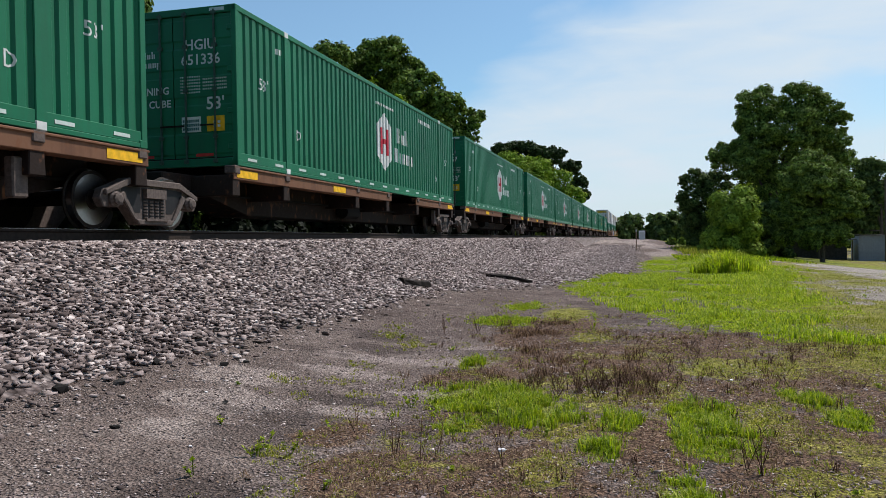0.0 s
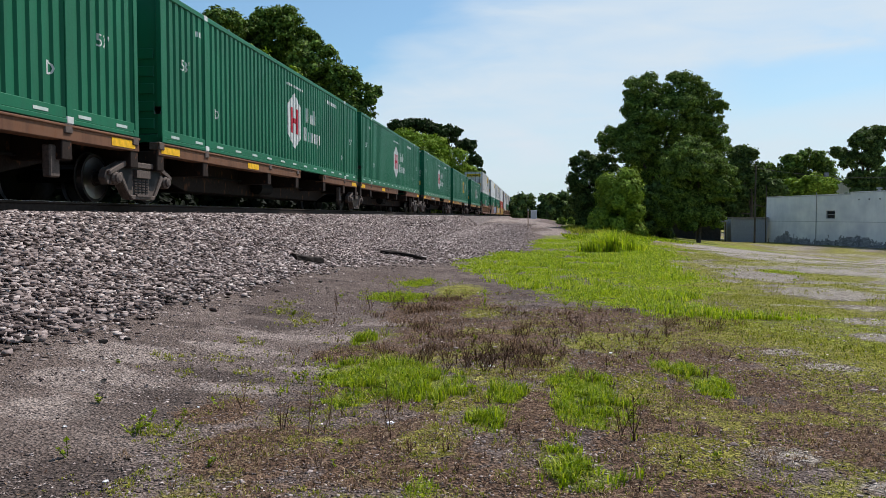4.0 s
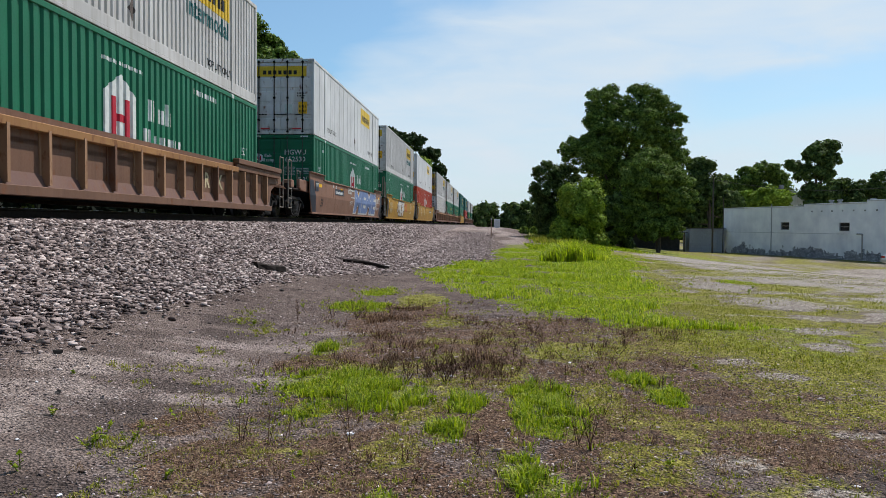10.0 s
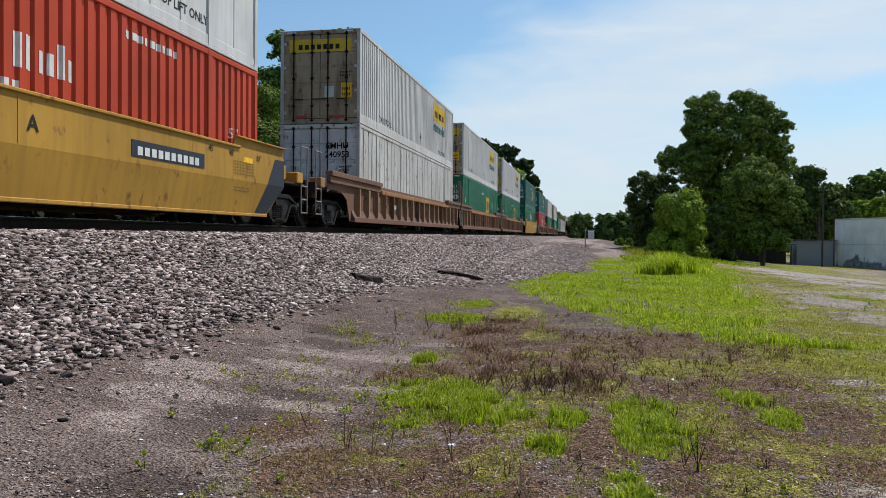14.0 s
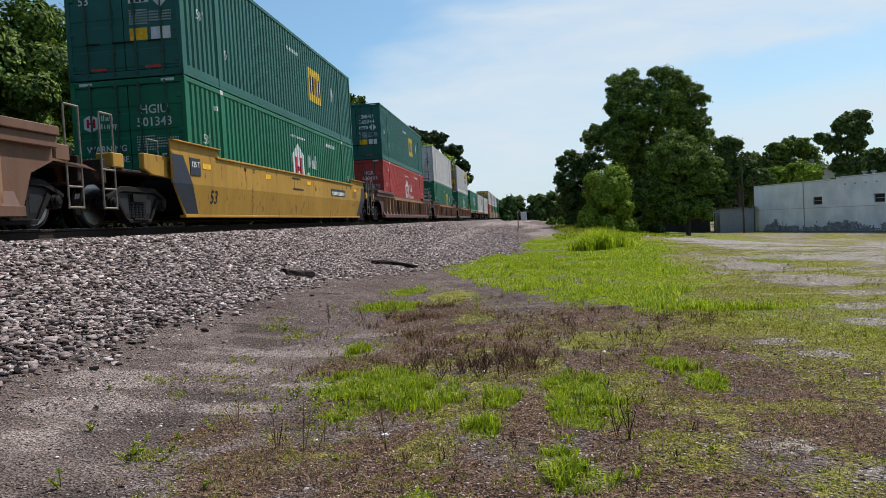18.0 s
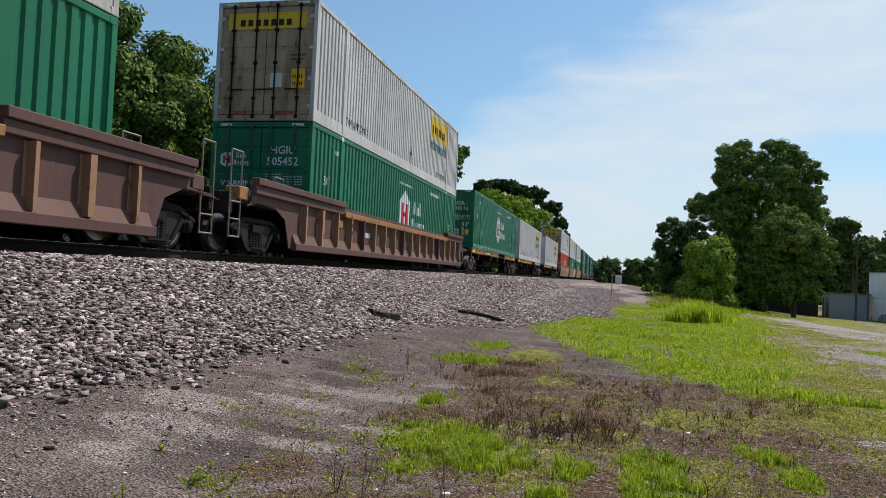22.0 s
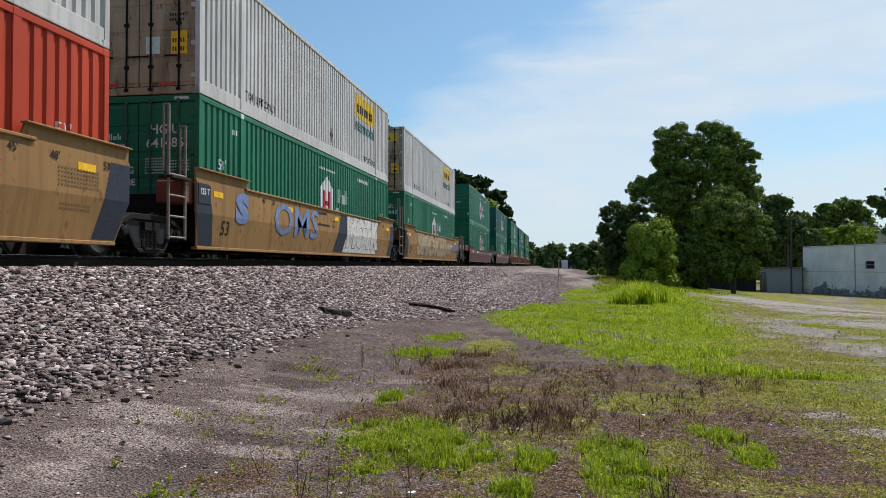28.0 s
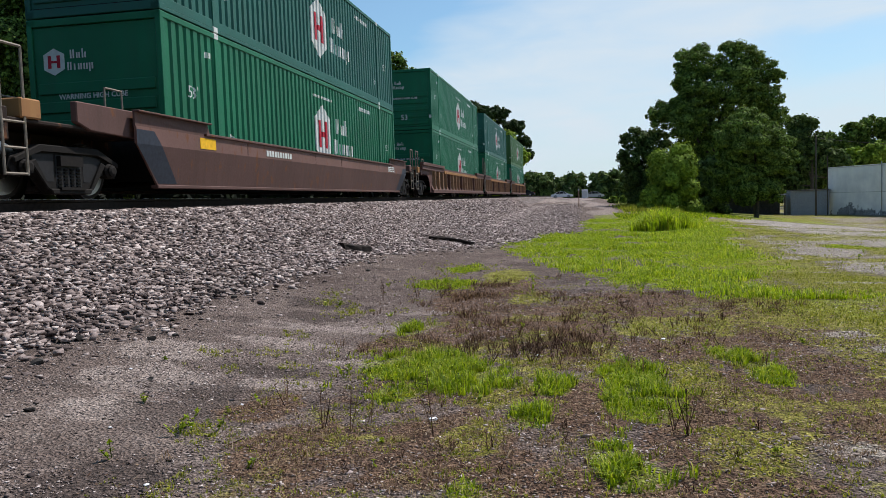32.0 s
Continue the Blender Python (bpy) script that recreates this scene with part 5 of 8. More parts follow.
def cover(x, y):
    """How much lush grass, thin grass, dead growth, sand, yard gravel and damp soil lies at a place."""
    x, y = np.asarray(x, float), np.asarray(y, float)
    fleck = fbm(x * 3.3, y * 3.3, 5)
    wobble = 1.6 * (fbm(x * 0.55, y * 0.55, 4) - 0.5) + 0.9 * (fleck - 0.5)
    lush = field(x, y, LUSH, 1)
    # the meadow between the bank's gravel and the yard
    west = np.interp(y, (10.9, 11.5, 12.5, 15.6, 20.9, 22.7, 30.7, 50.0), (1.5, 0.6, -0.1, -1.0, -2.6, -2.5, -0.2, 0.4))
    east = np.interp(y, (11.0, 13.0, 18.0, 30.0, 46.0), (1.7, 2.2, 2.7, 4.6, 6.0))
    big = smooth01((x - west + 0.8 * wobble) / 0.7) * (1 - smooth01((x - east + 0.9 * wobble) / 1.2)) * smooth01((y - 10.6 + wobble) / 0.9) * (1 - smooth01((y - 46) / 8))
    big = big * (0.35 + 0.65 * smooth01((fbm(x * 0.9, y * 0.55, 6) - 0.34) / 0.14))
    lush = np.maximum(lush, big)
    lush = np.maximum(lush, smooth01((y - 46) / 8) * smooth01((x - 2.5) / 3) * (1 - smooth01((x - 15) / 4)) * (1 - smooth01((y - 150) / 30)))
    # olive turf towards the yard
    diag = np.interp(y, (3.0, 4.8, 6.9, 10.1, 14.0, 30.0), (3.0, 2.5, 2.25, 1.4, 1.6, 3.4))
    turf = smooth01((x - diag + 0.8 * wobble) / 0.9)
    streak = fbm(x * 0.22, y * 0.62, 7)
    gravel = smooth01((x - 6.3 - 5 * (streak - 0.5) - 0.05 * np.abs(y - 20)) / 1.6) * smooth01((y - 11.5) / 4)
    gravel = gravel * (0.25 + 0.75 * smooth01((fbm(x * 0.16 + 3, y * 0.5, 1) - 0.40) / 0.12)) * (1 - 0.8 * smooth01((y - 42 - 0.3 * x) / 6))
    bare = field(x, y, BARE, 3)
    speckle = smooth01((fbm(x * 0.8, y * 1.3, 3) - 0.53) / 0.06) * smooth01((x - 2.6) / 1.5) * smooth01((y - 7) / 2)
    yard = np.maximum(np.maximum(gravel, 0.62 * bare), 0.5 * speckle * turf)
    thin = np.maximum(turf * (0.55 + 0.45 * smooth01((fbm(x * 1.1, y * 0.8, 2) - 0.38) / 0.16)), 0.9 * field(x, y, OLIVE, 6))
    near = smooth01((x + 2.0 + 0.9 * (fbm(x, y, 5) - 0.5)) / 0.6) * (1 - smooth01((y - 8.5) / 3))
    thin = np.maximum(thin, 0.6 * near * smooth01((fbm(x * 1.7, y * 1.7, 2) - 0.50) / 0.12)) * (1 - 0.85 * yard)
    dead = np.maximum(field(x, y, DEAD, 2, 0.8), 0.75 * near * smooth01((fbm(x * 1.3, y * 1.3, 1) - 0.40) / 0.14)) * (1 - 0.8 * lush) * (1 - 0.6 * turf)
    sand = np.maximum(field(x, y, SAND, 4, 0.7), 0.75 * smooth01((y - 44) / 8) * smooth01((3.4 - x) / 1.5) * smooth01((fbm(x * 0.4, y * 0.12, 3) - 0.3) / 0.2) * (1 - smooth01((y - 150) / 30)))
    road = smooth01((x + 5.0) / 0.6) * (1 - smooth01((x + 2.0 + 0.8 * (fbm(x, y, 5) - 0.5)) / 0.7)) * (1 - smooth01((y - 9.5) / 3))
    sand = np.maximum(sand, road * (0.16 + 0.34 * fbm(x * 1.2, y * 2.6, 7)))
    damp = np.maximum(field(x, y, DAMP, 5, 0.8), 0.6 * smooth01((fbm(x * 0.8, y * 1.5, 0) - 0.56) / 0.08) * smooth01((y - 3) / 2) * (1 - smooth01((y - 16) / 4))) * (1 - 0.7 * lush)
    lush = np.maximum(lush, 0.55 * turf * (1 - yard) * smooth01((fbm(x * 0.55, y * 0.42, 5) - 0.54) / 0.08) * (1 - smooth01((y - 30) / 10)))
    return lush, thin, dead, sand, yard, damp


def grown(a, b, first, ratio, far):
    """Grid lines: even from a to b, then growing steps out to far on both sides."""
    core = list(np.arange(a, b, first))
    out, step = list(core), first
    while out[-1] < far:
        step *= ratio
        out.append(out[-1] + step)
    low, step = [core[0]], first
    while low[0] > -far:
        step *= ratio
        low.insert(0, low[0] - step)
    return np.array(low[:-1] + out)


def ground():
    gx, gy = grown(-5.5, 4.5, 0.06, 1.09, 2600), grown(2.6, 13.5, 0.07, 1.07, 2600)
    X, Y = np.meshgrid(gx, gy)
    Z = height(X, Y)
    me = bpy.data.meshes.new("ground")
    nx, ny = len(gx), len(gy)
    idx = np.arange(nx * ny).reshape(ny, nx)
    quads = np.stack([idx[:-1, :-1], idx[:-1, 1:], idx[1:, 1:], idx[1:, :-1]], -1).reshape(-1, 4)
    me.vertices.add(nx * ny)
    me.vertices.foreach_set("co", np.stack([X, Y, Z], -1).astype(np.float32).ravel())
    me.loops.add(quads.size)
    me.loops.foreach_set("vertex_index", quads.astype(np.int32).ravel())
    me.polygons.add(len(quads))
    me.polygons.foreach_set("loop_start", np.arange(0, quads.size, 4, dtype=np.int32))
    me.polygons.foreach_set("use_smooth", np.ones(len(quads), bool))
    for name, v in zip(("lush", "thin", "dead", "sand", "yard", "damp"), cover(X, Y)):
        me.attributes.new(name, "FLOAT", "POINT").data.foreach_set("value", v.astype(np.float32).ravel())
    me.update()
    me.materials.append(M_GROUND)
    return tagged(new("ground", me), "bare grey dirt with grass patches, gravel and dead weeds", "ground", kind="structure")


def ground_material():
    m, n, l, b = material("dirt, thin grass and gravel", 0.95, 0, 0.12)
    fine, mid, broad, clod = noise_node(n, l, 46, 6, rough=0.72), noise_node(n, l, 6, 6, rough=0.65), noise_node(n, l, 0.8, 4), noise_node(n, l, 17, 5, rough=0.65)

    def calc_(op, p, q):
        k = n.new("ShaderNodeMath")
        k.operation = op
        for sock, v in zip(k.inputs, (p, q)):
            if isinstance(v, (int, float)):
                sock.default_value = v
            else:
                l.new(v, sock)
        return k.outputs[0]
    torn = calc_("ADD", calc_("MULTIPLY", calc_("SUBTRACT", mid, 0.5), 0.9), calc_("MULTIPLY", calc_("SUBTRACT", clod, 0.5), 0.9))

    def mask(name, amount, edge=1.0):
        """The cover's share at a place, its border frayed by the noise."""
        a = n.new("ShaderNodeAttribute")
        a.attribute_name = name
        inside = calc_("MINIMUM", calc_("MULTIPLY", a.outputs["Fac"], 3.0), 1.0)
        v = calc_("ADD", a.outputs["Fac"], calc_("MULTIPLY", calc_("MULTIPLY", torn, edge), inside))
        r = n.new("ShaderNodeMapRange")
        r.interpolation_type = "SMOOTHSTEP"
        r.inputs["From Min"].default_value, r.inputs["From Max"].default_value, r.inputs["To Max"].default_value = 0.18, 0.82, amount
        l.new(v, r.inputs["Value"])
        return r.outputs[0]
    grit = n.new("ShaderNodeTexVoronoi")
    grit.inputs["Scale"].default_value = 48
    co = n.new("ShaderNodeTexCoord")
    l.new(co.outputs["Object"], grit.inputs["Vector"])
    dirt = ramp_node(n, l, broad, ((0.30, (0.120, 0.090, 0.080)), (0.70, (0.222, 0.175, 0.158))))
    dirt = mixed(n, l, ramp_node(n, l, mid, ((0.42, (0, 0, 0)), (0.66, (0.62, 0.62, 0.62)))), dirt, (0.066, 0.048, 0.041))
    sand = ramp_node(n, l, mid, ((0.3, (0.24, 0.195, 0.178)), (0.7, (0.39, 0.328, 0.302))))
    dirt = mixed(n, l, mask("sand", 0.85), dirt, sand)
    # damp and dead soil tones set lower, partly for the soil's small shadows
    dirt = mixed(n, l, mask("damp", 0.75), dirt, ramp_node(n, l, clod, ((0.3, (0.040, 0.032, 0.030)), (0.7, (0.105, 0.080, 0.072)))))
    dead = ramp_node(n, l, clod, ((0.32, (0.036, 0.021, 0.015)), (0.5, (0.132, 0.079, 0.053)), (0.70, (0.28, 0.182, 0.122))))
    dirt = mixed(n, l, mask("dead", 0.85), dirt, dead)
    olive = ramp_node(n, l, mid, ((0.32, (0.105, 0.105, 0.018)), (0.5, (0.225, 0.222, 0.036)), (0.68, (0.37, 0.345, 0.085))))
    dirt = mixed(n, l, mask("thin", 0.85, 1.3), dirt, olive)
    yard = ramp_node(n, l, clod, ((0.3, (0.21, 0.185, 0.16)), (0.5, (0.35, 0.315, 0.28)), (0.7, (0.53, 0.49, 0.44))))
    dirt = mixed(n, l, mask("yard", 0.9, 1.7), dirt, yard)
    lush = ramp_node(n, l, mid, ((0.3, (0.090, 0.128, 0.010)), (0.5, (0.20, 0.255, 0.014)), (0.7, (0.30, 0.365, 0.022))))
    dirt = mixed(n, l, mask("lush", 0.62, 1.5), dirt, lush)
    # random grain tone, its contrast deepened to imitate tiny shadows between grains
    shade_speck = ramp_node(n, l, fine, ((0.32, (0.06, 0.06, 0.06)), (0.47, (0.76, 0.76, 0.76)), (0.70, (2.15, 2.1, 2.05))))
    dirt = mixed(n, l, 1.0, dirt, shade_speck, "MULTIPLY")
    l.new(dirt, b.inputs["Base Color"])
    hsum = mixed(n, l, 0.45, mixed(n, l, 0.5, fine, clod), grit.outputs["Distance"])
    bump(n, l, b, hsum, 1.0, 0.06)
    return m


M_GROUND = ground_material()
ground()


def soup(name, verts, faces_n, mat, label, category, smooth=False):
    """One object of loose alike pieces: verts (n, k, 3), every piece with the same faces."""
    n, k, _ = verts.shape
    faces = (np.arange(n)[:, None, None] * k + np.asarray(faces_n)[None]).reshape(-1, len(faces_n[0]))
    me = bpy.data.meshes.new(name)
    me.vertices.add(n * k)
    me.vertices.foreach_set("co", verts.astype(np.float32).ravel())
    me.loops.add(faces.size)
    me.loops.foreach_set("vertex_index", faces.astype(np.int32).ravel())
    me.polygons.add(len(faces))
    me.polygons.foreach_set("loop_start", np.arange(0, faces.size, faces.shape[1], dtype=np.int32))
    if smooth:
        me.polygons.foreach_set("use_smooth", np.ones(len(faces), bool))
    me.update()
    me.materials.append(mat)
    return tagged(new(name, me), label, category, kind="stuff")


def island_paint(name, stops, rough=0.9, spec=0.2, translucent=0.0, bumps=0.0):
    m, n, l, b = material(name, rough, 0, spec)
    geo = n.new("ShaderNodeNewGeometry")
    col = ramp_node(n, l, geo.outputs["Random Per Island"], stops)
    if bumps:
        g = noise_node(n, l, 60, 4)
        col = mixed(n, l, 1.0, col, ramp_node(n, l, g, ((0.3, (0.7,) * 3), (0.7, (1.25,) * 3))), "MULTIPLY")
        bump(n, l, b, g, bumps, 0.01)
    l.new(col, b.inputs["Base Color"])
    if translucent:
        t, mx = n.new("ShaderNodeBsdfTranslucent"), n.new("ShaderNodeMixShader")
        bright = mixed(n, l, 1.0, col, (1.6, 1.7, 0.7), "MULTIPLY")
        l.new(bright, t.inputs[0])
        mx.inputs[0].default_value = translucent
        l.new(b.outputs[0], mx.inputs[1])
        l.new(t.outputs[0], mx.inputs[2])
        l.new(mx.outputs[0], n["Material Output"].inputs[0])
    return m


M_LITTER = island_paint("dead leaves and chaff", ((0.0, (0.055, 0.031, 0.022)), (0.45, (0.125, 0.076, 0.052)), (0.8, (0.24, 0.165, 0.11)), (1.0, (0.40, 0.32, 0.24))), 0.95, 0.1)
M_STONE = island_paint("mixed grey ballast stone", ((0.0, (0.055, 0.041, 0.039)), (0.25, (0.140, 0.109, 0.103)), (0.5, (0.235, 0.187, 0.178)), (0.8, (0.36, 0.297, 0.283)), (1.0, (0.60, 0.525, 0.50))), 0.9, 0.2, 0, 0.3)
M_BLADE = island_paint("bright green grass", ((0.0, (0.050, 0.085, 0.007)), (0.35, (0.165, 0.235, 0.011)), (0.8, (0.32, 0.40, 0.018)), (1.0, (0.46, 0.43, 0.08))), 0.6, 0.25, 0.35)
M_MEADOW = island_paint("sunlit meadow grass", ((0.0, (0.060, 0.100, 0.008)), (0.3, (0.18, 0.25, 0.012)), (0.8, (0.33, 0.415, 0.020)), (1.0, (0.50, 0.47, 0.09))), 0.6, 0.25, 0.4)
M_DRY = island_paint("dry brown stalks", ((0.0, (0.030, 0.017, 0.014)), (0.5, (0.100, 0.056, 0.040)), (1.0, (0.31, 0.205, 0.135))), 0.9, 0.1, 0.1)
M_THATCH = island_paint("tan dead grass", ((0.0, (0.085, 0.048, 0.032)), (0.5, (0.20, 0.130, 0.085)), (1.0, (0.40, 0.30, 0.20))), 0.9, 0.1, 0.1)
M_STRAW = island_paint("olive thin grass", ((0.0, (0.085, 0.100, 0.014)), (0.5, (0.215, 0.235, 0.028)), (1.0, (0.38, 0.35, 0.085))), 0.7, 0.2, 0.3)


# ---- embankment, ballast and track ----
CREST, TOE_X, EDGE_X = 1.40, -4.75, -6.75


def bed_profile():
    return ((TOE_X + 0.5, 0.0), (TOE_X, 0.22), (-5.4, 0.62), (-6.1, 1.08), (EDGE_X + 0.12, 1.34), (EDGE_X - 0.15, CREST - 0.02), (-7.3, CREST - 0.03), (-8.3, CREST - 0.05), (-9.3, CREST - 0.03), (-9.9, CREST - 0.06), (-11.6, 0.5), (-12.2, 0.2))


def embankment():
    prof = bed_profile()
    ys = grown(-20.0, 40.0, 0.5, 1.1, 900)
    ys = ys[ys > -60]
    px = np.interp(np.linspace(0, len(prof) - 1, 60), range(len(prof)), [p[0] for p in prof])
    pz = np.interp(np.linspace(0, len(prof) - 1, 60), range(len(prof)), [p[1] for p in prof])
    P, Y = np.meshgrid(px, ys)
    Z = np.tile(pz, (len(ys), 1))
    Z = np.maximum(Z, np.minimum(height(P, Y) - 0.03, CREST - 0.1)) + 0.05 * (fbm(P * 2, Y * 2, 2) - 0.5) * (P > -6.6)
    verts = np.stack([P, Y, Z], -1).reshape(-1, 3)
    n = len(px)
    faces = [(j * n + i, j * n + i + 1, (j + 1) * n + i + 1, (j + 1) * n + i) for j in range(len(ys) - 1) for i in range(n - 1)]
    me = bpy.data.meshes.new("ballast_bed")
    me.from_pydata(verts.tolist(), [], faces)
    me.polygons.foreach_set("use_smooth", [True] * len(faces))
    m, nn, l, b = material("crushed stone bed", 0.95, 0, 0.15)
    vor = nn.new("ShaderNodeTexVoronoi")
    vor.inputs["Scale"].default_value = 15
    co = nn.new("ShaderNodeTexCoord")
    l.new(co.outputs["Object"], vor.inputs["Vector"])
    sep = nn.new("ShaderNodeSeparateColor")
    l.new(vor.outputs["Color"], sep.inputs[0])
    base = ramp_node(nn, l, sep.outputs[0], ((0.0, (0.09, 0.070, 0.066)), (0.4, (0.20, 0.162, 0.155)), (0.8, (0.29, 0.245, 0.234)), (1.0, (0.46, 0.41, 0.395))))
    # colour darkens away from each stone's middle, standing in for shade in the gaps
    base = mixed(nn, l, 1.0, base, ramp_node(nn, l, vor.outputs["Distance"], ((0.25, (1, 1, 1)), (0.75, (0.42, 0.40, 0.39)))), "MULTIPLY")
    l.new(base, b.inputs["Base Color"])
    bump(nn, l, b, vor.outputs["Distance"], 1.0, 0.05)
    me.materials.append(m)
    return tagged(new("ballast_bed", me), "steep bank of crushed grey stone under the track", "embankment", kind="structure")


embankment()


def stones(name, xyz, size, seed, label):
    """Broken stones: skewed eight-cornered lumps."""
    r = np.random.RandomState(seed)
    n = len(xyz)
    cube = np.array([(x, y, z) for x in (-1, 1) for y in (-1, 1) for z in (-1, 1)], float)
    v = cube[None] * r.uniform(0.25, 1.0, (n, 8, 3)) * np.stack([r.uniform(0.9, 2.1, n), r.uniform(0.55, 1.2, n), r.uniform(0.22, 0.62, n)], -1)[:, None]
    a, c = r.rand(n) * 6.283, r.uniform(-0.75, 0.75, n)
    ca, sa, cc, sc = np.cos(a), np.sin(a), np.cos(c), np.sin(c)
    R1 = np.zeros((n, 3, 3)); R1[:, 0, 0], R1[:, 0, 1], R1[:, 1, 0], R1[:, 1, 1], R1[:, 2, 2] = ca, -sa, sa, ca, 1
    R2 = np.zeros((n, 3, 3)); R2[:, 0, 0], R2[:, 1, 1], R2[:, 1, 2], R2[:, 2, 1], R2[:, 2, 2] = 1, cc, -sc, sc, cc
    v = np.einsum("nij,nkj->nki", R1 @ R2, v) * (size * r.uniform(0.6, 1.35, n))[:, None, None] + xyz[:, None]
    f = ((0, 1, 3, 2), (4, 6, 7, 5), (0, 4, 5, 1), (2, 3, 7, 6), (0, 2, 6, 4), (1, 5, 7, 3))
    return soup(name, v, f, M_STONE, label, "gravel")


def bank_z(x, y):
    prof = bed_profile()[::-1]
    return np.maximum(np.interp(x, [p[0] for p in prof], [p[1] for p in prof]), height(x, y))


RS = np.random.RandomState(5)
ns = 100000
sx, sy = RS.uniform(-7.2, -3.9, ns), 2.6 + 31 * RS.rand(ns) ** 1.25
keep = RS.rand(ns) < np.clip((-4.62 - sx + 0.7 * (fbm(sx * 1.2, sy * 1.2, 3) - 0.5)) / 0.5, 0.0, 1) + 0.10 * np.exp(-np.maximum(0, sx + 4.9) / 0.35)
sx, sy = sx[keep], sy[keep]
stones("ballast_stones", np.stack([sx, sy, bank_z(sx, sy) + RS.uniform(-0.01, 0.035, len(sx))], -1), 0.036, 6, "loose crushed grey ballast stones covering the bank")
ns = 16000
sx, sy = RS.uniform(-7.2, -3.6, ns), RS.uniform(33, 75, ns)
stones("ballast_stones_beyond", np.stack([sx, sy, bank_z(sx, sy) + 0.01], -1), 0.055, 7, "crushed grey ballast stones further along the bank")
ns = 12000
sx, sy = RS.uniform(-4.9, 3.0, ns), 2.8 + 18 * RS.rand(ns) ** 1.4
keep = RS.rand(ns) < np.clip(1.0 * np.exp(-(sx + 4.6) / 0.5) + 0.025, 0, 1)
sx, sy = sx[keep], sy[keep]
stones("scattered_pebbles", np.stack([sx, sy, height(sx, sy) + 0.004], -1), 0.017, 8, "scattered small stones on the dirt")
ns = 46000
sx, sy = RS.uniform(-5.0, 3.4, ns), 2.9 + 10 * RS.rand(ns) ** 1.5
keep = RS.rand(ns) < 0.15 + 0.85 * smooth01((fbm(sx * 0.9, sy * 0.9, 4) - 0.40) / 0.2)
sx, sy = sx[keep], sy[keep]
stones("fine_grit", np.stack([sx, sy, height(sx, sy) + 0.002], -1), 0.0075, 10, "fine grit strewn over the dirt")
ns = 32000
sx, sy = RS.uniform(-5.0, 1.5, ns), 17 + 68 * RS.rand(ns) ** 1.4
keep = sx < np.minimum(-2.6 + 0.34 * (sy - 22), -0.4) + RS.normal(0, 0.35, ns)
sx, sy = sx[keep], sy[keep]
stones("gravel_apron", np.stack([sx, sy, height(sx, sy) + 0.005], -1), 0.038, 9, "spread grey gravel beside the bank")


def rail_line():
    """Rails on timber sleepers."""
    t = empty("railway_track", pose(TRACK_X, 0, 0), "rusty steel rails on dark timber sleepers", "railway track", kind="structure")
    sec = [(-0.07, 0.0), (0.07, 0.0), (0.07, 0.015), (0.015, 0.035), (0.012, 0.13), (0.036, 0.145), (0.036, 0.178), (-0.036, 0.178), (-0.036, 0.145), (-0.012, 0.13), (-0.015, 0.035), (-0.07, 0.015)]
    for x in (-0.755, 0.755):
        def rail(bm):
            a, b = [[bm.verts.new((u, y, v)) for u, v in sec] for y in (-40, 700)]
            for k in range(len(sec)):
                bm.faces.new((a[k], a[(k + 1) % len(sec)], b[(k + 1) % len(sec)], b[k]))
            bm.faces.new(a[::-1]), bm.faces.new(b)
        r = piece("rail", "rail", rail, M_RAIL, t, pose(x, 0, RAIL_Z - 0.182))
        piece("rail_head", "rail_head", lambda bm: box(bm, -0.028, 0.028, -40, 700, 0.178, 0.182), M_RAILTOP, r)
    for k in range(170):
        piece("sleeper", ("sleeper",), lambda bm: (box(bm, -1.28, 1.28, -0.11, 0.11, -0.17, 0.0), worn(bm, 0.012)), M_SLEEPER, t, pose(0.02 * math.sin(k * 7.7), -8 + k * 0.5, RAIL_Z - 0.186, 0, 0, 0.6 * math.sin(k * 3.1)))
    for k in range(16):
        piece("rail_anchor", ("rail_anchor",), lambda bm: (box(bm, -0.02, 0.1, -0.05, 0.05, 0, 0.04), worn(bm, 0.01)), M_FRAME, t, pose(0.82, 4 + k * 2.0, RAIL_Z - 0.18))


M_SLEEPER = plain("weathered creosoted timber", (0.035, 0.029, 0.025), 0.9, 0, 9, 0.4)
rail_line()


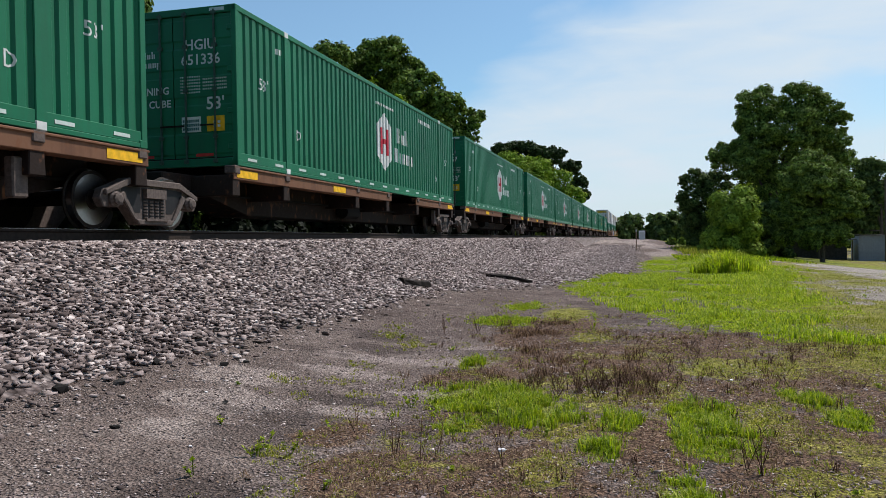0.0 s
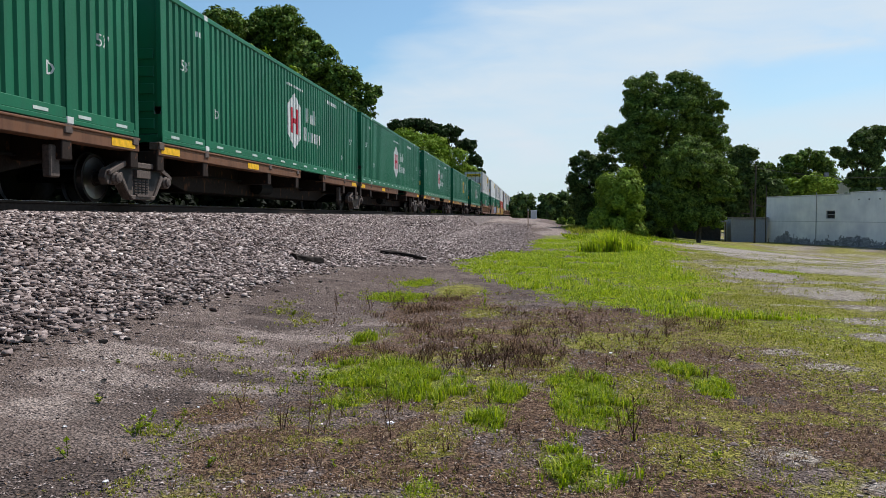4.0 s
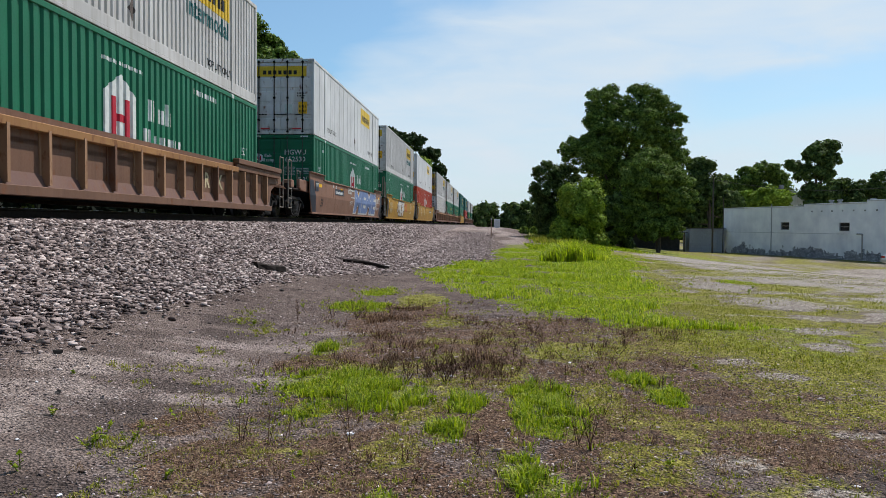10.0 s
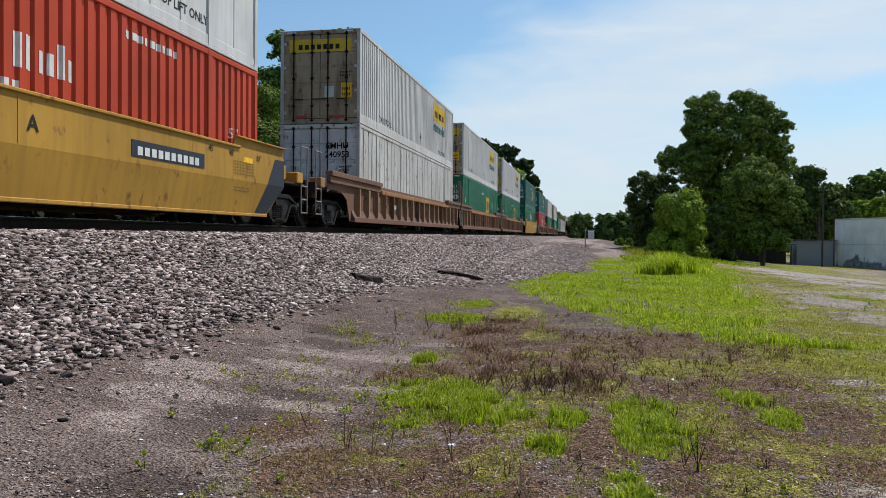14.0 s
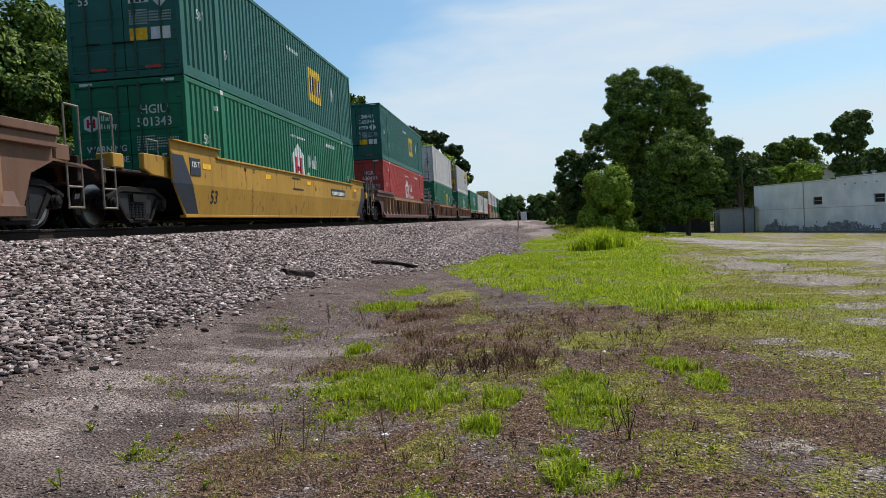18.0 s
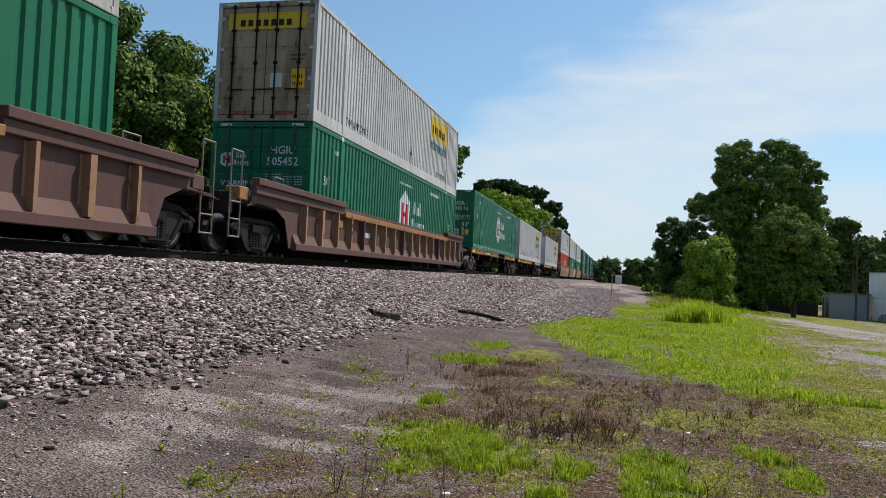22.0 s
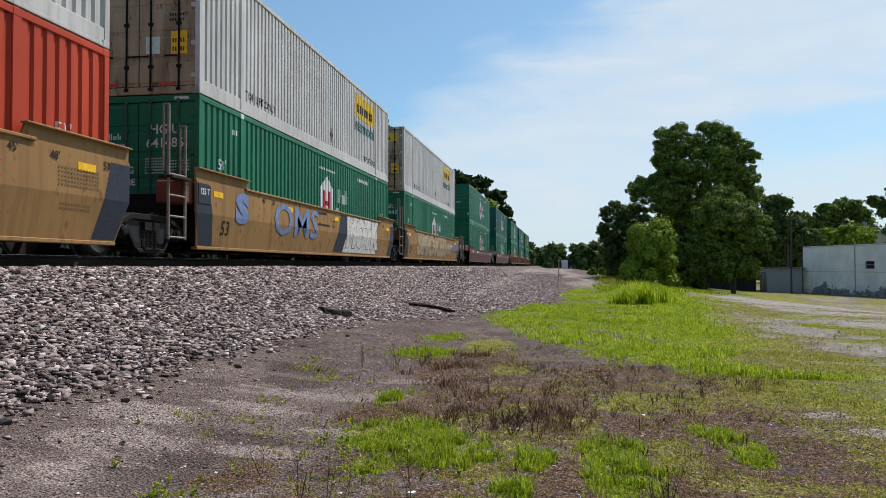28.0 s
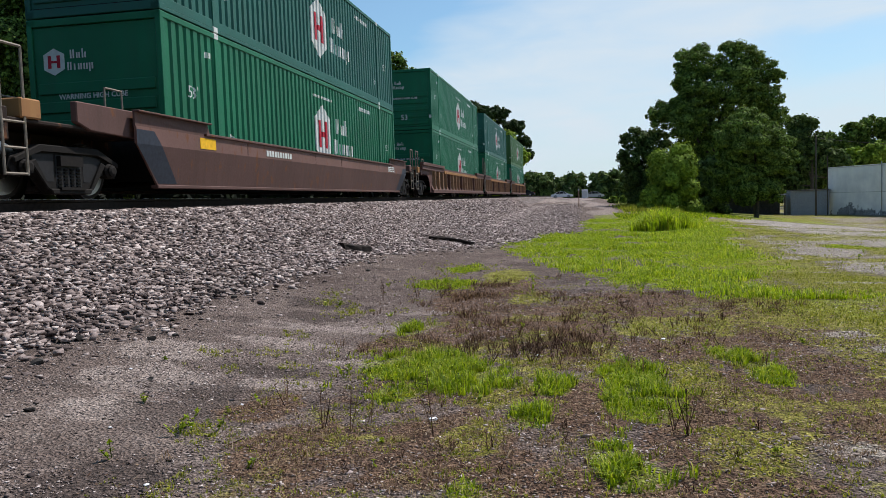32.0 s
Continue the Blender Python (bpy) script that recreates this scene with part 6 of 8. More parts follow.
# ---- growth on the ground ----
def blades(name, n, area, keyed, hgt, width, mat, label, seed, lean=0.5, power=1.0):
    """Tapering bent blades where keyed(x, y) allows them."""
    r = np.random.RandomState(seed)
    x0, x1, y0, y1 = area
    x, y = r.uniform(x0, x1, n), y0 + (y1 - y0) * r.rand(n) ** power
    k = r.rand(n) < keyed(x, y)
    x, y = x[k], y[k]
    n = len(x)
    h = hgt * r.uniform(0.35, 1.25, n) * (0.35 + 1.3 * fbm(x * 2, y * 2, 1))
    a, q = r.rand(n) * 6.283, lean * r.uniform(0.1, 1.0, n)
    w = width * r.uniform(0.7, 1.3, n)
    base = np.stack([x, y, height(x, y) - 0.005], -1)
    side = np.stack([np.cos(a), np.sin(a), 0 * a], -1) * w[:, None]
    out = np.stack([-np.sin(a), np.cos(a), 0 * a], -1)
    up = np.array([0, 0, 1.0])
    mid = base + up * (0.55 * h)[:, None] + out * (0.25 * q * h)[:, None]
    tip = base + up * (0.95 * h)[:, None] + out * (0.8 * q * h)[:, None]
    v = np.stack([base - side, base + side, mid + side * 0.7, mid - side * 0.7, tip + side * 0.08, tip - side * 0.08], 1)
    return soup(name, v, ((0, 1, 2, 3), (3, 2, 4, 5)), mat, label, "grass")


def tufts(name, x, y, k, hgt, width, spread, lean, mat, label, seed):
    """Tufts of k bent blades that lean outwards from each root."""
    r = np.random.RandomState(seed)
    n = len(x) * k
    a = r.rand(n) * 6.283
    off = spread * r.rand(n) ** 0.7
    h = np.repeat(hgt * r.uniform(0.6, 1.3, len(x)), k) * r.uniform(0.45, 1.15, n)
    x, y = np.repeat(x, k) + np.cos(a) * off, np.repeat(y, k) + np.sin(a) * off
    q = lean * r.uniform(0.1, 1.0, n)
    t = a + r.normal(0, 0.7, n)
    w = width * r.uniform(0.6, 1.3, n)
    base = np.stack([x, y, height(x, y) - 0.004], -1)
    turn = t + 1.571 + r.normal(0, 0.6, n)
    side = np.stack([np.cos(turn), np.sin(turn), 0 * a], -1) * w[:, None]
    out = np.stack([np.cos(t), np.sin(t), 0 * a], -1)
    up = np.array([0, 0, 1.0])
    mid = base + up * (0.60 * h)[:, None] + out * (0.22 * q * h)[:, None]
    tip = base + up * (0.98 * h * (1 - 0.32 * q))[:, None] + out * (0.85 * q * h)[:, None]
    v = np.stack([base - side, base + side, mid + side * 0.75, mid - side * 0.75, tip + side * 0.08, tip - side * 0.08], 1)
    return soup(name, v, ((0, 1, 2, 3), (3, 2, 4, 5)), mat, label, "grass")


def sown(rows, n, seed, reach=0.75):
    """Random places gathered round the ovals."""
    r = np.random.RandomState(seed)
    o = np.array(rows)
    p = o[:, 2] * o[:, 3]
    o = o[r.choice(len(o), n, p=p / p.sum())]
    return o[:, 0] + r.normal(0, reach, n) * o[:, 2], o[:, 1] + r.normal(0, reach, n) * o[:, 3]


def kept(x, y, share, seed):
    k = np.random.RandomState(seed).rand(len(x)) < share
    return x[k], y[k]


def strewn(n, area, seed, power=1.0):
    r = np.random.RandomState(seed)
    return r.uniform(area[0], area[1], n), area[2] + (area[3] - area[2]) * r.rand(n) ** power


gx_, gy_ = sown(LUSH, 10000, 11, 0.75)
gm_ = (0.05 + 0.95 * cover(gx_, gy_)[0]) * smooth01((fbm(gx_ * 5.5, gy_ * 5.5, 3) - 0.40) / 0.16) * np.where((gx_ < -1.9) & (gy_ > 7), 0.35, 1.0)
gx_, gy_ = kept(gx_, gy_, gm_, 12)
tufts("lush_grass", gx_, gy_, 9, 0.036 + 0.075 * smooth01((fbm(gx_ * 2.2, gy_ * 2.2, 1) - 0.30) / 0.4), 0.0042, 0.035, 1.2, M_BLADE, "bright green grass tufts on the dirt", 13)
gx_, gy_ = sown(LUSH, 5200, 14, 1.15)
gx_, gy_ = kept(gx_, gy_, 0.5 * smooth01((fbm(gx_ * 5, gy_ * 5, 2) - 0.42) / 0.15), 15)
tufts("stray_grass", gx_, gy_, 6, np.full(len(gx_), 0.045), 0.0036, 0.022, 1.4, M_STRAW, "stray olive tufts round the grass patches", 16)
gx_, gy_ = sown(SPRIGS, 260, 34, 0.8)
tufts("sprawling_sprigs", gx_, gy_, 7, np.full(len(gx_), 0.040), 0.0042, 0.03, 1.9, M_STRAW, "small sprawling green sprigs on the bare dirt", 35)
gx_, gy_ = strewn(90000, (-3.2, 6.5, 10.2, 42), 17, 1.35)
gx_, gy_ = kept(gx_, gy_, cover(gx_, gy_)[0] * (0.2 + 0.8 * smooth01((fbm(gx_ * 1.3, gy_ * 1.0, 6) - 0.38) / 0.16)), 18)
tufts("meadow_grass", gx_, gy_, 6, 0.030 + 0.110 * smooth01((fbm(gx_ * 0.9, gy_ * 0.7, 2) - 0.38) / 0.26), 0.0075, 0.07, 1.5, M_MEADOW, "bright green long grass beside the bank", 19)
gx_, gy_ = strewn(60000, (-2.4, 4.5, 3.0, 13.5), 20, 1.4)
gc_ = cover(gx_, gy_)
gx_, gy_ = kept(gx_, gy_, np.maximum(gc_[1] * 0.55, 0.30 * smooth01((fbm(gx_ * 2.6, gy_ * 2.6, 7) - 0.50) / 0.1)) * (1 - gc_[4]), 21)
tufts("thin_turf", gx_, gy_, 5, np.full(len(gx_), 0.026), 0.0036, 0.025, 1.6, M_STRAW, "thin olive turf and sprouts on the dirt", 22)
blades("sparse_grass", 200000, (2.0, 13.5, 7.0, 34), lambda x, y: cover(x, y)[1] * 0.8 * smooth01((fbm(x * 2, y * 2, 3) - 0.42) / 0.2), 0.035, 0.006, M_STRAW, "thin olive grass over gravel", 23, 1.2, power=1.4)
gx_, gy_ = sown(DEAD[:4] + DEAD[8:10], 2600, 24, 0.7)
gx_, gy_ = kept(gx_, gy_, smooth01((fbm(gx_ * 2.4, gy_ * 2.4, 6) - 0.46) / 0.12), 25)
tufts("dry_grass", gx_, gy_, 13, 0.025 + 0.085 * smooth01((fbm(gx_ * 1.6, gy_ * 1.6, 3) - 0.42) / 0.2), 0.0026, 0.07, 2.0, M_DRY, "dark brown dead grass clumps", 26)
gx_, gy_ = sown(DEAD[4:8] + DEAD[10:], 2600, 27, 0.8)
gx_, gy_ = kept(gx_, gy_, smooth01((fbm(gx_ * 3, gy_ * 3, 4) - 0.44) / 0.12), 28)
tufts("dry_thatch", gx_, gy_, 9, np.full(len(gx_), 0.040), 0.0022, 0.04, 2.4, M_THATCH, "flattened tan dead grass", 29)
blades("meadow_beyond", 60000, (2.0, 17, 42, 75), lambda x, y: cover(x, y)[0] * smooth01((11 - x) / 3), 0.13, 0.03, M_BLADE, "bright green grass before the bushes", 15)
gx_, gy_ = sown(((3.1, 30.0, 0.75, 1.3), (2.5, 29.6, 0.5, 0.9), (3.8, 30.6, 0.5, 0.9)), 420, 36, 0.55)
tufts("reed_clump", gx_, gy_, 20, 0.30 + 0.50 * np.exp(-((gx_ - 3.1) / 0.8) ** 2), 0.014, 0.14, 1.0, M_MEADOW, "tall broad green reeds in a clump", 37)
blades("tall_dry_grass", 16000, (2.8, 7.0, 54, 78), lambda x, y: 0.8 * smooth01((fbm(x * 0.5, y * 0.25, 2) - 0.36) / 0.2) * smooth01((x - 2.8) / 1.5), 0.32, 0.022, M_STRAW, "tall olive and straw coloured grass on the verge", 18, 0.7)


def litter(name, n, area, keyed, size, mat, label, seed, power=1.3, thin=1.0):
    """Small curled flakes lying on the dirt."""
    r = np.random.RandomState(seed)
    x0, x1, y0, y1 = area
    x, y = r.uniform(x0, x1, n), y0 + (y1 - y0) * r.rand(n) ** power
    k = r.rand(n) < keyed(x, y)
    x, y = x[k], y[k]
    n = len(x)
    a, l, w = r.rand(n) * 6.283, size * r.uniform(0.4, 1.5, n), size * thin * r.uniform(0.12, 0.5, n)
    u = np.stack([np.cos(a), np.sin(a), r.uniform(-0.5, 0.5, n)], -1) * l[:, None]
    q = np.stack([-np.sin(a), np.cos(a), r.uniform(-0.6, 0.6, n)], -1) * w[:, None]
    c = np.stack([x, y, height(x, y) + 0.25 * l + 0.003], -1)
    v = np.stack([c - u, c + q, c + u, c - q], 1)
    return soup(name, v, ((0, 1, 2, 3),), mat, label, "litter")


litter("dead_leaf_litter", 110000, (-2.6, 3.6, 3.0, 13), lambda x, y: 0.9 * cover(x, y)[2] * smooth01((fbm(x * 4, y * 4, 4) - 0.40) / 0.15) + 0.03, 0.013, M_LITTER, "dead brown leaf and stalk litter on the dirt", 31)
litter("straw_litter", 60000, (-2.4, 3.4, 3.0, 10), lambda x, y: 0.75 * cover(x, y)[2] * smooth01((fbm(x * 2.5, y * 2.5, 1) - 0.42) / 0.15), 0.034, M_THATCH, "thin tan dead straw strewn on the dirt", 32, thin=0.07)
litter("chaff", 40000, (-5.0, 3.5, 3.0, 13), lambda x, y: 0.35 * smooth01((fbm(x * 2, y * 2, 2) - 0.42) / 0.15), 0.006, M_LITTER, "fine dark chaff and grit on the dirt", 33)


def weeds(name, spots, mat, label, seed, leaf=False):
    """Upright branching stalks."""
    r, bm = random.Random(seed), bmesh.new()
    for x, y, h in spots:
        z = float(height(x, y))
        for s in range(r.randint(2, 4)):
            a, l = r.uniform(0, 6.28), r.uniform(0.05, 0.35)
            l = l * (1.0 if h > 0.2 else 2.4)
            top = Vector((x + math.cos(a) * l * h, y + math.sin(a) * l * h, z + h * r.uniform(0.6, 1.05)))
            b0 = Vector((x + r.uniform(-0.02, 0.02), y + r.uniform(-0.02, 0.02), z - 0.01))
            cyl(bm, b0, top, 0.0035, 4, 0.0015)
            for q in range(r.randint(3, 7)):
                p = b0.lerp(top, r.uniform(0.3, 1.0))
                d = Vector((r.uniform(-1, 1), r.uniform(-1, 1), r.uniform(0.2, 1.0))).normalized() * h * r.uniform(0.12, 0.3)
                cyl(bm, p, p + d, 0.0022, 3, 0.001)
                if leaf:
                    e = d.cross(Vector((0, 0, 1))).normalized() * 0.018
                    bm.faces.new([bm.verts.new(v) for v in (p + d * 0.2 - e, p + d * 0.2 + e, p + d * 1.3)])
    me = bpy.data.meshes.new(name)
    bm.to_mesh(me)
    bm.free()
    me.materials.append(mat)
    return tagged(new(name, me), label, "weeds", kind="stuff")


rw = random.Random(77)
spots = [(-0.85, 4.42, 0.34), (-1.36, 4.45, 0.30), (-1.55, 4.5, 0.22), (-1.30, 4.62, 0.26), (0.62, 4.55, 0.3), (0.55, 4.6, 0.2), (-2.0, 5.0, 0.2)]
spots += [(rw.gauss(0.1, 0.9), rw.gauss(8.4, 0.9), rw.uniform(0.05, 0.15)) for _ in range(110)]
spots += [(rw.gauss(-0.45, 0.35), rw.gauss(7.0, 0.22), rw.uniform(0.07, 0.18)) for _ in range(75)]
spots += [(rw.gauss(-2.0, 0.5), rw.gauss(11.2, 0.5), rw.uniform(0.1, 0.26)) for _ in range(18)]
spots += [(rw.uniform(-1.8, 1.2), rw.uniform(3.6, 7.0), rw.uniform(0.03, 0.09)) for _ in range(36)]
weeds("dead_weeds", spots, M_DRY, "dead brown weed stalks standing in the dirt", 3)
spots = [(-2.36, 4.36, 0.14), (-2.42, 4.3, 0.10), (-2.25, 4.42, 0.10), (-2.6, 3.85, 0.10), (-0.7, 11.0, 0.3), (0.8, 10.6, 0.3)]
spots += [(rw.gauss(-1.35, 0.5), rw.gauss(5.6, 0.35), rw.uniform(0.05, 0.12)) for _ in range(12)]
spots += [(rw.uniform(-3.8, 2.6), rw.uniform(3.6, 12.0), rw.uniform(0.03, 0.08)) for _ in range(24)]
spots += [(rw.uniform(2.5, 6), rw.uniform(14, 34), rw.uniform(0.06, 0.14)) for _ in range(16)]
weeds("green_weeds", spots, M_BLADE, "small leafy green weeds", 4, True)


# ---- small things on the ground ----
M_ROT = plain("black rotten timber", (0.022, 0.017, 0.015), 0.95, 0, 9, 0.5)


def timber(name, pts, w, h, label):
    """A broken length of old sleeper, bent along pts."""
    bm = bmesh.new()
    rings = []
    r = random.Random(len(pts) + 3)
    for x, y, z in pts:
        d = Vector((pts[-1][0] - pts[0][0], pts[-1][1] - pts[0][1], 0)).normalized()
        s = Vector((-d.y, d.x, 0))
        j = lambda: r.uniform(0.8, 1.2)
        rings.append([bm.verts.new(Vector((x, y, z)) + s * a * w * j() + Vector((0, 0, b * h * j()))) for a, b in ((-0.5, 0), (0.5, 0), (0.55, 0.6), (0.3, 1), (-0.3, 1), (-0.5, 0.7))])
    for p, q in zip(rings, rings[1:]):
        for k in range(6):
            bm.faces.new((p[k], p[(k + 1) % 6], q[(k + 1) % 6], q[k]))
    bm.faces.new(rings[0][::-1]), bm.faces.new(rings[-1])
    bmesh.ops.recalc_face_normals(bm, faces=bm.faces[:])
    me = bpy.data.meshes.new(name)
    bm.to_mesh(me)
    bm.free()
    me.materials.append(M_ROT)
    return tagged(new(name, me), label, "timber")


timber("old_timber", [(-5.10, 15.6, 0.43), (-5.02, 15.9, 0.39), (-4.92, 16.3, 0.34), (-4.80, 16.6, 0.29)], 0.22, 0.13, "short dark rotten sleeper piece lying on the bank")
timber("old_timber", [(-4.60, 22.9, 0.20), (-4.3, 22.8, 0.17), (-3.9, 22.7, 0.12), (-3.5, 22.2, 0.09), (-3.15, 21.7, 0.06)], 0.20, 0.11, "bent dark broken sleeper lying at the foot of the bank")


def lump(name, x, y, s, mat, label, cat, flat=0.6, seed=1):
    bm = bmesh.new()
    bmesh.ops.create_icosphere(bm, subdivisions=1, radius=s)
    r = random.Random(seed)
    off = Vector((r.uniform(0, 9), r.uniform(0, 9), r.uniform(0, 9)))
    for v in bm.verts:
        v.co = v.co * (0.8 + 0.6 * noise.noise(v.co / s * 0.9 + off))
        v.co.z *= flat
    me = bpy.data.meshes.new(name)
    bm.to_mesh(me)
    bm.free()
    me.materials.append(mat)
    ob = new(name, me)
    ob.matrix_world = pose(x, y, float(height(x, y)) + s * flat * 0.45)
    return tagged(ob, label, cat)


M_PAPER = plain("crumpled white paper", (0.72, 0.72, 0.76), 0.8, 0, 25, 0.12)
M_DARKSTONE = plain("dark wet stone", (0.055, 0.05, 0.047), 0.85, 0, 20, 0.35)
lump("paper_scrap", -0.91, 4.73, 0.042, M_PAPER, "crumpled scrap of white paper on the dirt", "litter", 0.5, 4)
lump("paper_scrap", -0.37, 6.74, 0.03, M_PAPER, "small white scrap under the dead weeds", "litter", 0.5, 5)
lump("paper_scrap", 0.78, 7.5, 0.028, M_PAPER, "small white scrap of litter", "litter", 0.5, 6)
for k, (x, y, s) in enumerate(((-2.15, 3.5, 0.022), (-2.35, 5.0, 0.02), (-2.9, 4.3, 0.02), (1.95, 4.0, 0.02), (-3.6, 5.6, 0.02), (0.2, 5.9, 0.02))):
    lump("paper_scrap", x, y, s, M_PAPER, "tiny white scrap of litter", "litter", 0.5, 20 + k)
for k, (x, y, s) in enumerate(((-4.0, 6.56, 0.06), (-4.45, 7.0, 0.05), (-3.9, 6.8, 0.04), (-4.6, 6.3, 0.07), (-4.5, 9.3, 0.06), (-4.2, 10.5, 0.05), (-3.55, 4.4, 0.04), (-3.3, 5.4, 0.035), (-4.3, 5.4, 0.06), (-4.55, 5.0, 0.09), (-3.9, 13.5, 0.06))):
    lump("dark_stone", x, y, s, M_DARKSTONE if k % 3 else M_STEEL, "dark loose stone on bare dirt", "stone", 0.6, 40 + k)
bm = bmesh.new()
rs = random.Random(9)
for k in range(12):
    a, l = rs.uniform(-0.5, 2.2), rs.uniform(0.06, 0.22)
    p = Vector((-1.95 + rs.uniform(-0.12, 0.12), 4.05 + rs.uniform(-0.07, 0.07), float(height(-1.95, 4.05)) + rs.uniform(0.004, 0.04)))
    cyl(bm, p, p + Vector((math.cos(a) * l, math.sin(a) * l, rs.uniform(-0.01, 0.05))), 0.0025, 4, 0.0015)
me = bpy.data.meshes.new("dry_straw")
bm.to_mesh(me)
bm.free()
me.materials.append(M_LITTER)
tagged(new("dry_straw", me), "small heap of dry tan straw on the dirt", "straw", kind="stuff")

# ---- trees ----
def leaf_paint(name, a, b):
    return island_paint(name, ((0.0, a), (0.55, tuple((p + q) / 2 for p, q in zip(a, b))), (1.0, b)), 0.7, 0.10, 0.12)


LEAF_DARK = leaf_paint("dark green leaves", (0.014, 0.027, 0.009), (0.155, 0.225, 0.058))
LEAF_MID = leaf_paint("mid green leaves", (0.016, 0.032, 0.009), (0.25, 0.36, 0.068))
LEAF_BRIGHT = leaf_paint("light green leaves", (0.080, 0.140, 0.016), (0.37, 0.49, 0.060))
LEAF_PINE = leaf_paint("dark pine needles", (0.014, 0.028, 0.010), (0.060, 0.095, 0.028))
# leaf colour near black: the shade seen under the train is put into it
LEAF_SHADE = leaf_paint("near-black leaves for under-train shade", (0.003, 0.006, 0.003), (0.012, 0.021, 0.008))
M_BARK = plain("grey brown bark", (0.085, 0.068, 0.052), 0.9, 0, 7, 0.4)


def crown_mesh(key, lobes, n, leaf, mat, seed, hollow=0.55):
    """Leaf clusters spread through overlapping uneven clumps: (x, y, z, rx, ry, rz)."""
    if key in MESHES:
        return MESHES[key]
    r = np.random.RandomState(seed)
    vol = np.array([l[3] * l[4] + l[4] * l[5] for l in lobes])
    pick = r.choice(len(lobes), n, p=vol / vol.sum())
    L = np.array(lobes)[pick]
    d = r.normal(size=(n, 3))
    d /= np.linalg.norm(d, axis=1)[:, None]
    lump_ = 0.50 + 0.98 * fbm(d[:, 0] * 2.6 + d[:, 2] * 2.1 + pick * 3.1, d[:, 1] * 2.6 - d[:, 2] * 2.4 + pick, 2, 3)
    rad = (hollow + (1 - hollow) * r.rand(n) ** 0.45) * lump_
    c = L[:, :3] + d * L[:, 3:] * rad[:, None] + r.normal(size=(n, 3)) * 0.25 * leaf
    # each cluster: three pointed leaves fanned round a twig end
    k = 3
    nrm = d[:, None] * 1.2 + np.array([0, 0, 0.30]) + 0.34 * r.normal(size=(n, k, 3))
    u = np.cross(nrm, r.normal(size=(n, k, 3)))
    u /= np.linalg.norm(u, axis=2)[..., None]
    w = np.cross(nrm, u)
    w /= np.linalg.norm(w, axis=2)[..., None]
    s = leaf * r.uniform(0.55, 1.3, (n, k, 1))
    base = c[:, None] - u * 0.35 * s
    v = np.stack([base, base + u * 0.5 * s + w * 0.36 * s, base + u * s, base + u * 0.5 * s - w * 0.36 * s], 2).reshape(n * k, 4, 3)
    ob = soup("crown", v, ((0, 1, 2, 3),), mat, "", "")
    MESHES[key] = ob.data
    bpy.data.objects.remove(ob)
    return MESHES[key]


def trunk_mesh(key, h, r0, limbs, seed):
    """A tapered, slightly bent trunk with limbs that reach into the lobes."""
    def build(bm):
        r = random.Random(seed)
        pts = [Vector((0, 0, -0.3))]
        for k in range(1, 6):
            pts.append(Vector((r.uniform(-0.12, 0.12) * k * h / 14, r.uniform(-0.12, 0.12) * k * h / 14, h * k / 5)))
        for k in range(5):
            cyl(bm, pts[k], pts[k + 1], r0 * (1 - 0.16 * k), 9, r0 * (1 - 0.16 * (k + 1)))
        for x, y, z in limbs:
            a = pts[0].lerp(pts[5], r.uniform(0.35, 0.8))
            b = Vector((x, y, z))
            m = a.lerp(b, 0.5) + Vector((0, 0, -0.06 * (b - a).length))
            cyl(bm, a, m, r0 * 0.38, 6, r0 * 0.24)
            cyl(bm, m, b, r0 * 0.24, 6, r0 * 0.06)
    return build


def tree(x, y, h, width, label, leaf_mat, seed, kind="round", base=None, n=None, leaf=None, squeeze=1.0, low=0.12):
    z = float(height(x, y)) if base is None else base
    t = empty("tree", pose(x, y, z), label, "tree")
    r = random.Random(seed)
    R = width / 2
    lobes = []
    if kind == "pine":
        for k in range(9):
            f = 0.42 + 0.58 * k / 8
            rr = R * (1.05 - 0.75 * (f - 0.42) / 0.58) * r.uniform(0.75, 1.15)
            lobes.append((r.uniform(-0.5, 0.5) * rr, r.uniform(-0.5, 0.5) * rr, h * f * 0.95, rr, rr, h * 0.07))
    else:
        lobes.append((0, 0, h * 0.60, R * 0.70, R * 0.70, h * 0.30))
        m = 24 if h > 8 else 14
        for k in range(m):
            a, f = k * 2.4 + r.uniform(-0.4, 0.4), low + (0.92 - low) * (k + 0.5) / m
            spread = R * (0.62 if f < 0.7 else 0.62 - 0.9 * (f - 0.7)) * r.uniform(0.7, 1.15)
            q = R * (r.uniform(0.20, 0.36) if m > 20 else r.uniform(0.30, 0.46))
            lobes.append((math.cos(a) * spread, math.sin(a) * spread, h * f, q, q, q * r.uniform(0.75, 1.0) * squeeze))
    n = n or int(1500 + 260 * width * h / 10)
    leaf = leaf or 0.42
    key = ("crown", seed, kind, round(h, 1), round(width, 1))
    ob = new("crown", crown_mesh(key, lobes, n, leaf, leaf_mat, seed))
    ob.parent = t
    piece("trunk", ("trunk", seed, round(h, 1)), trunk_mesh("trunk", h * 0.82, max(0.10, h * 0.022), [l[:3] for l in lobes[1:9]], seed), M_BARK, t)
    return t



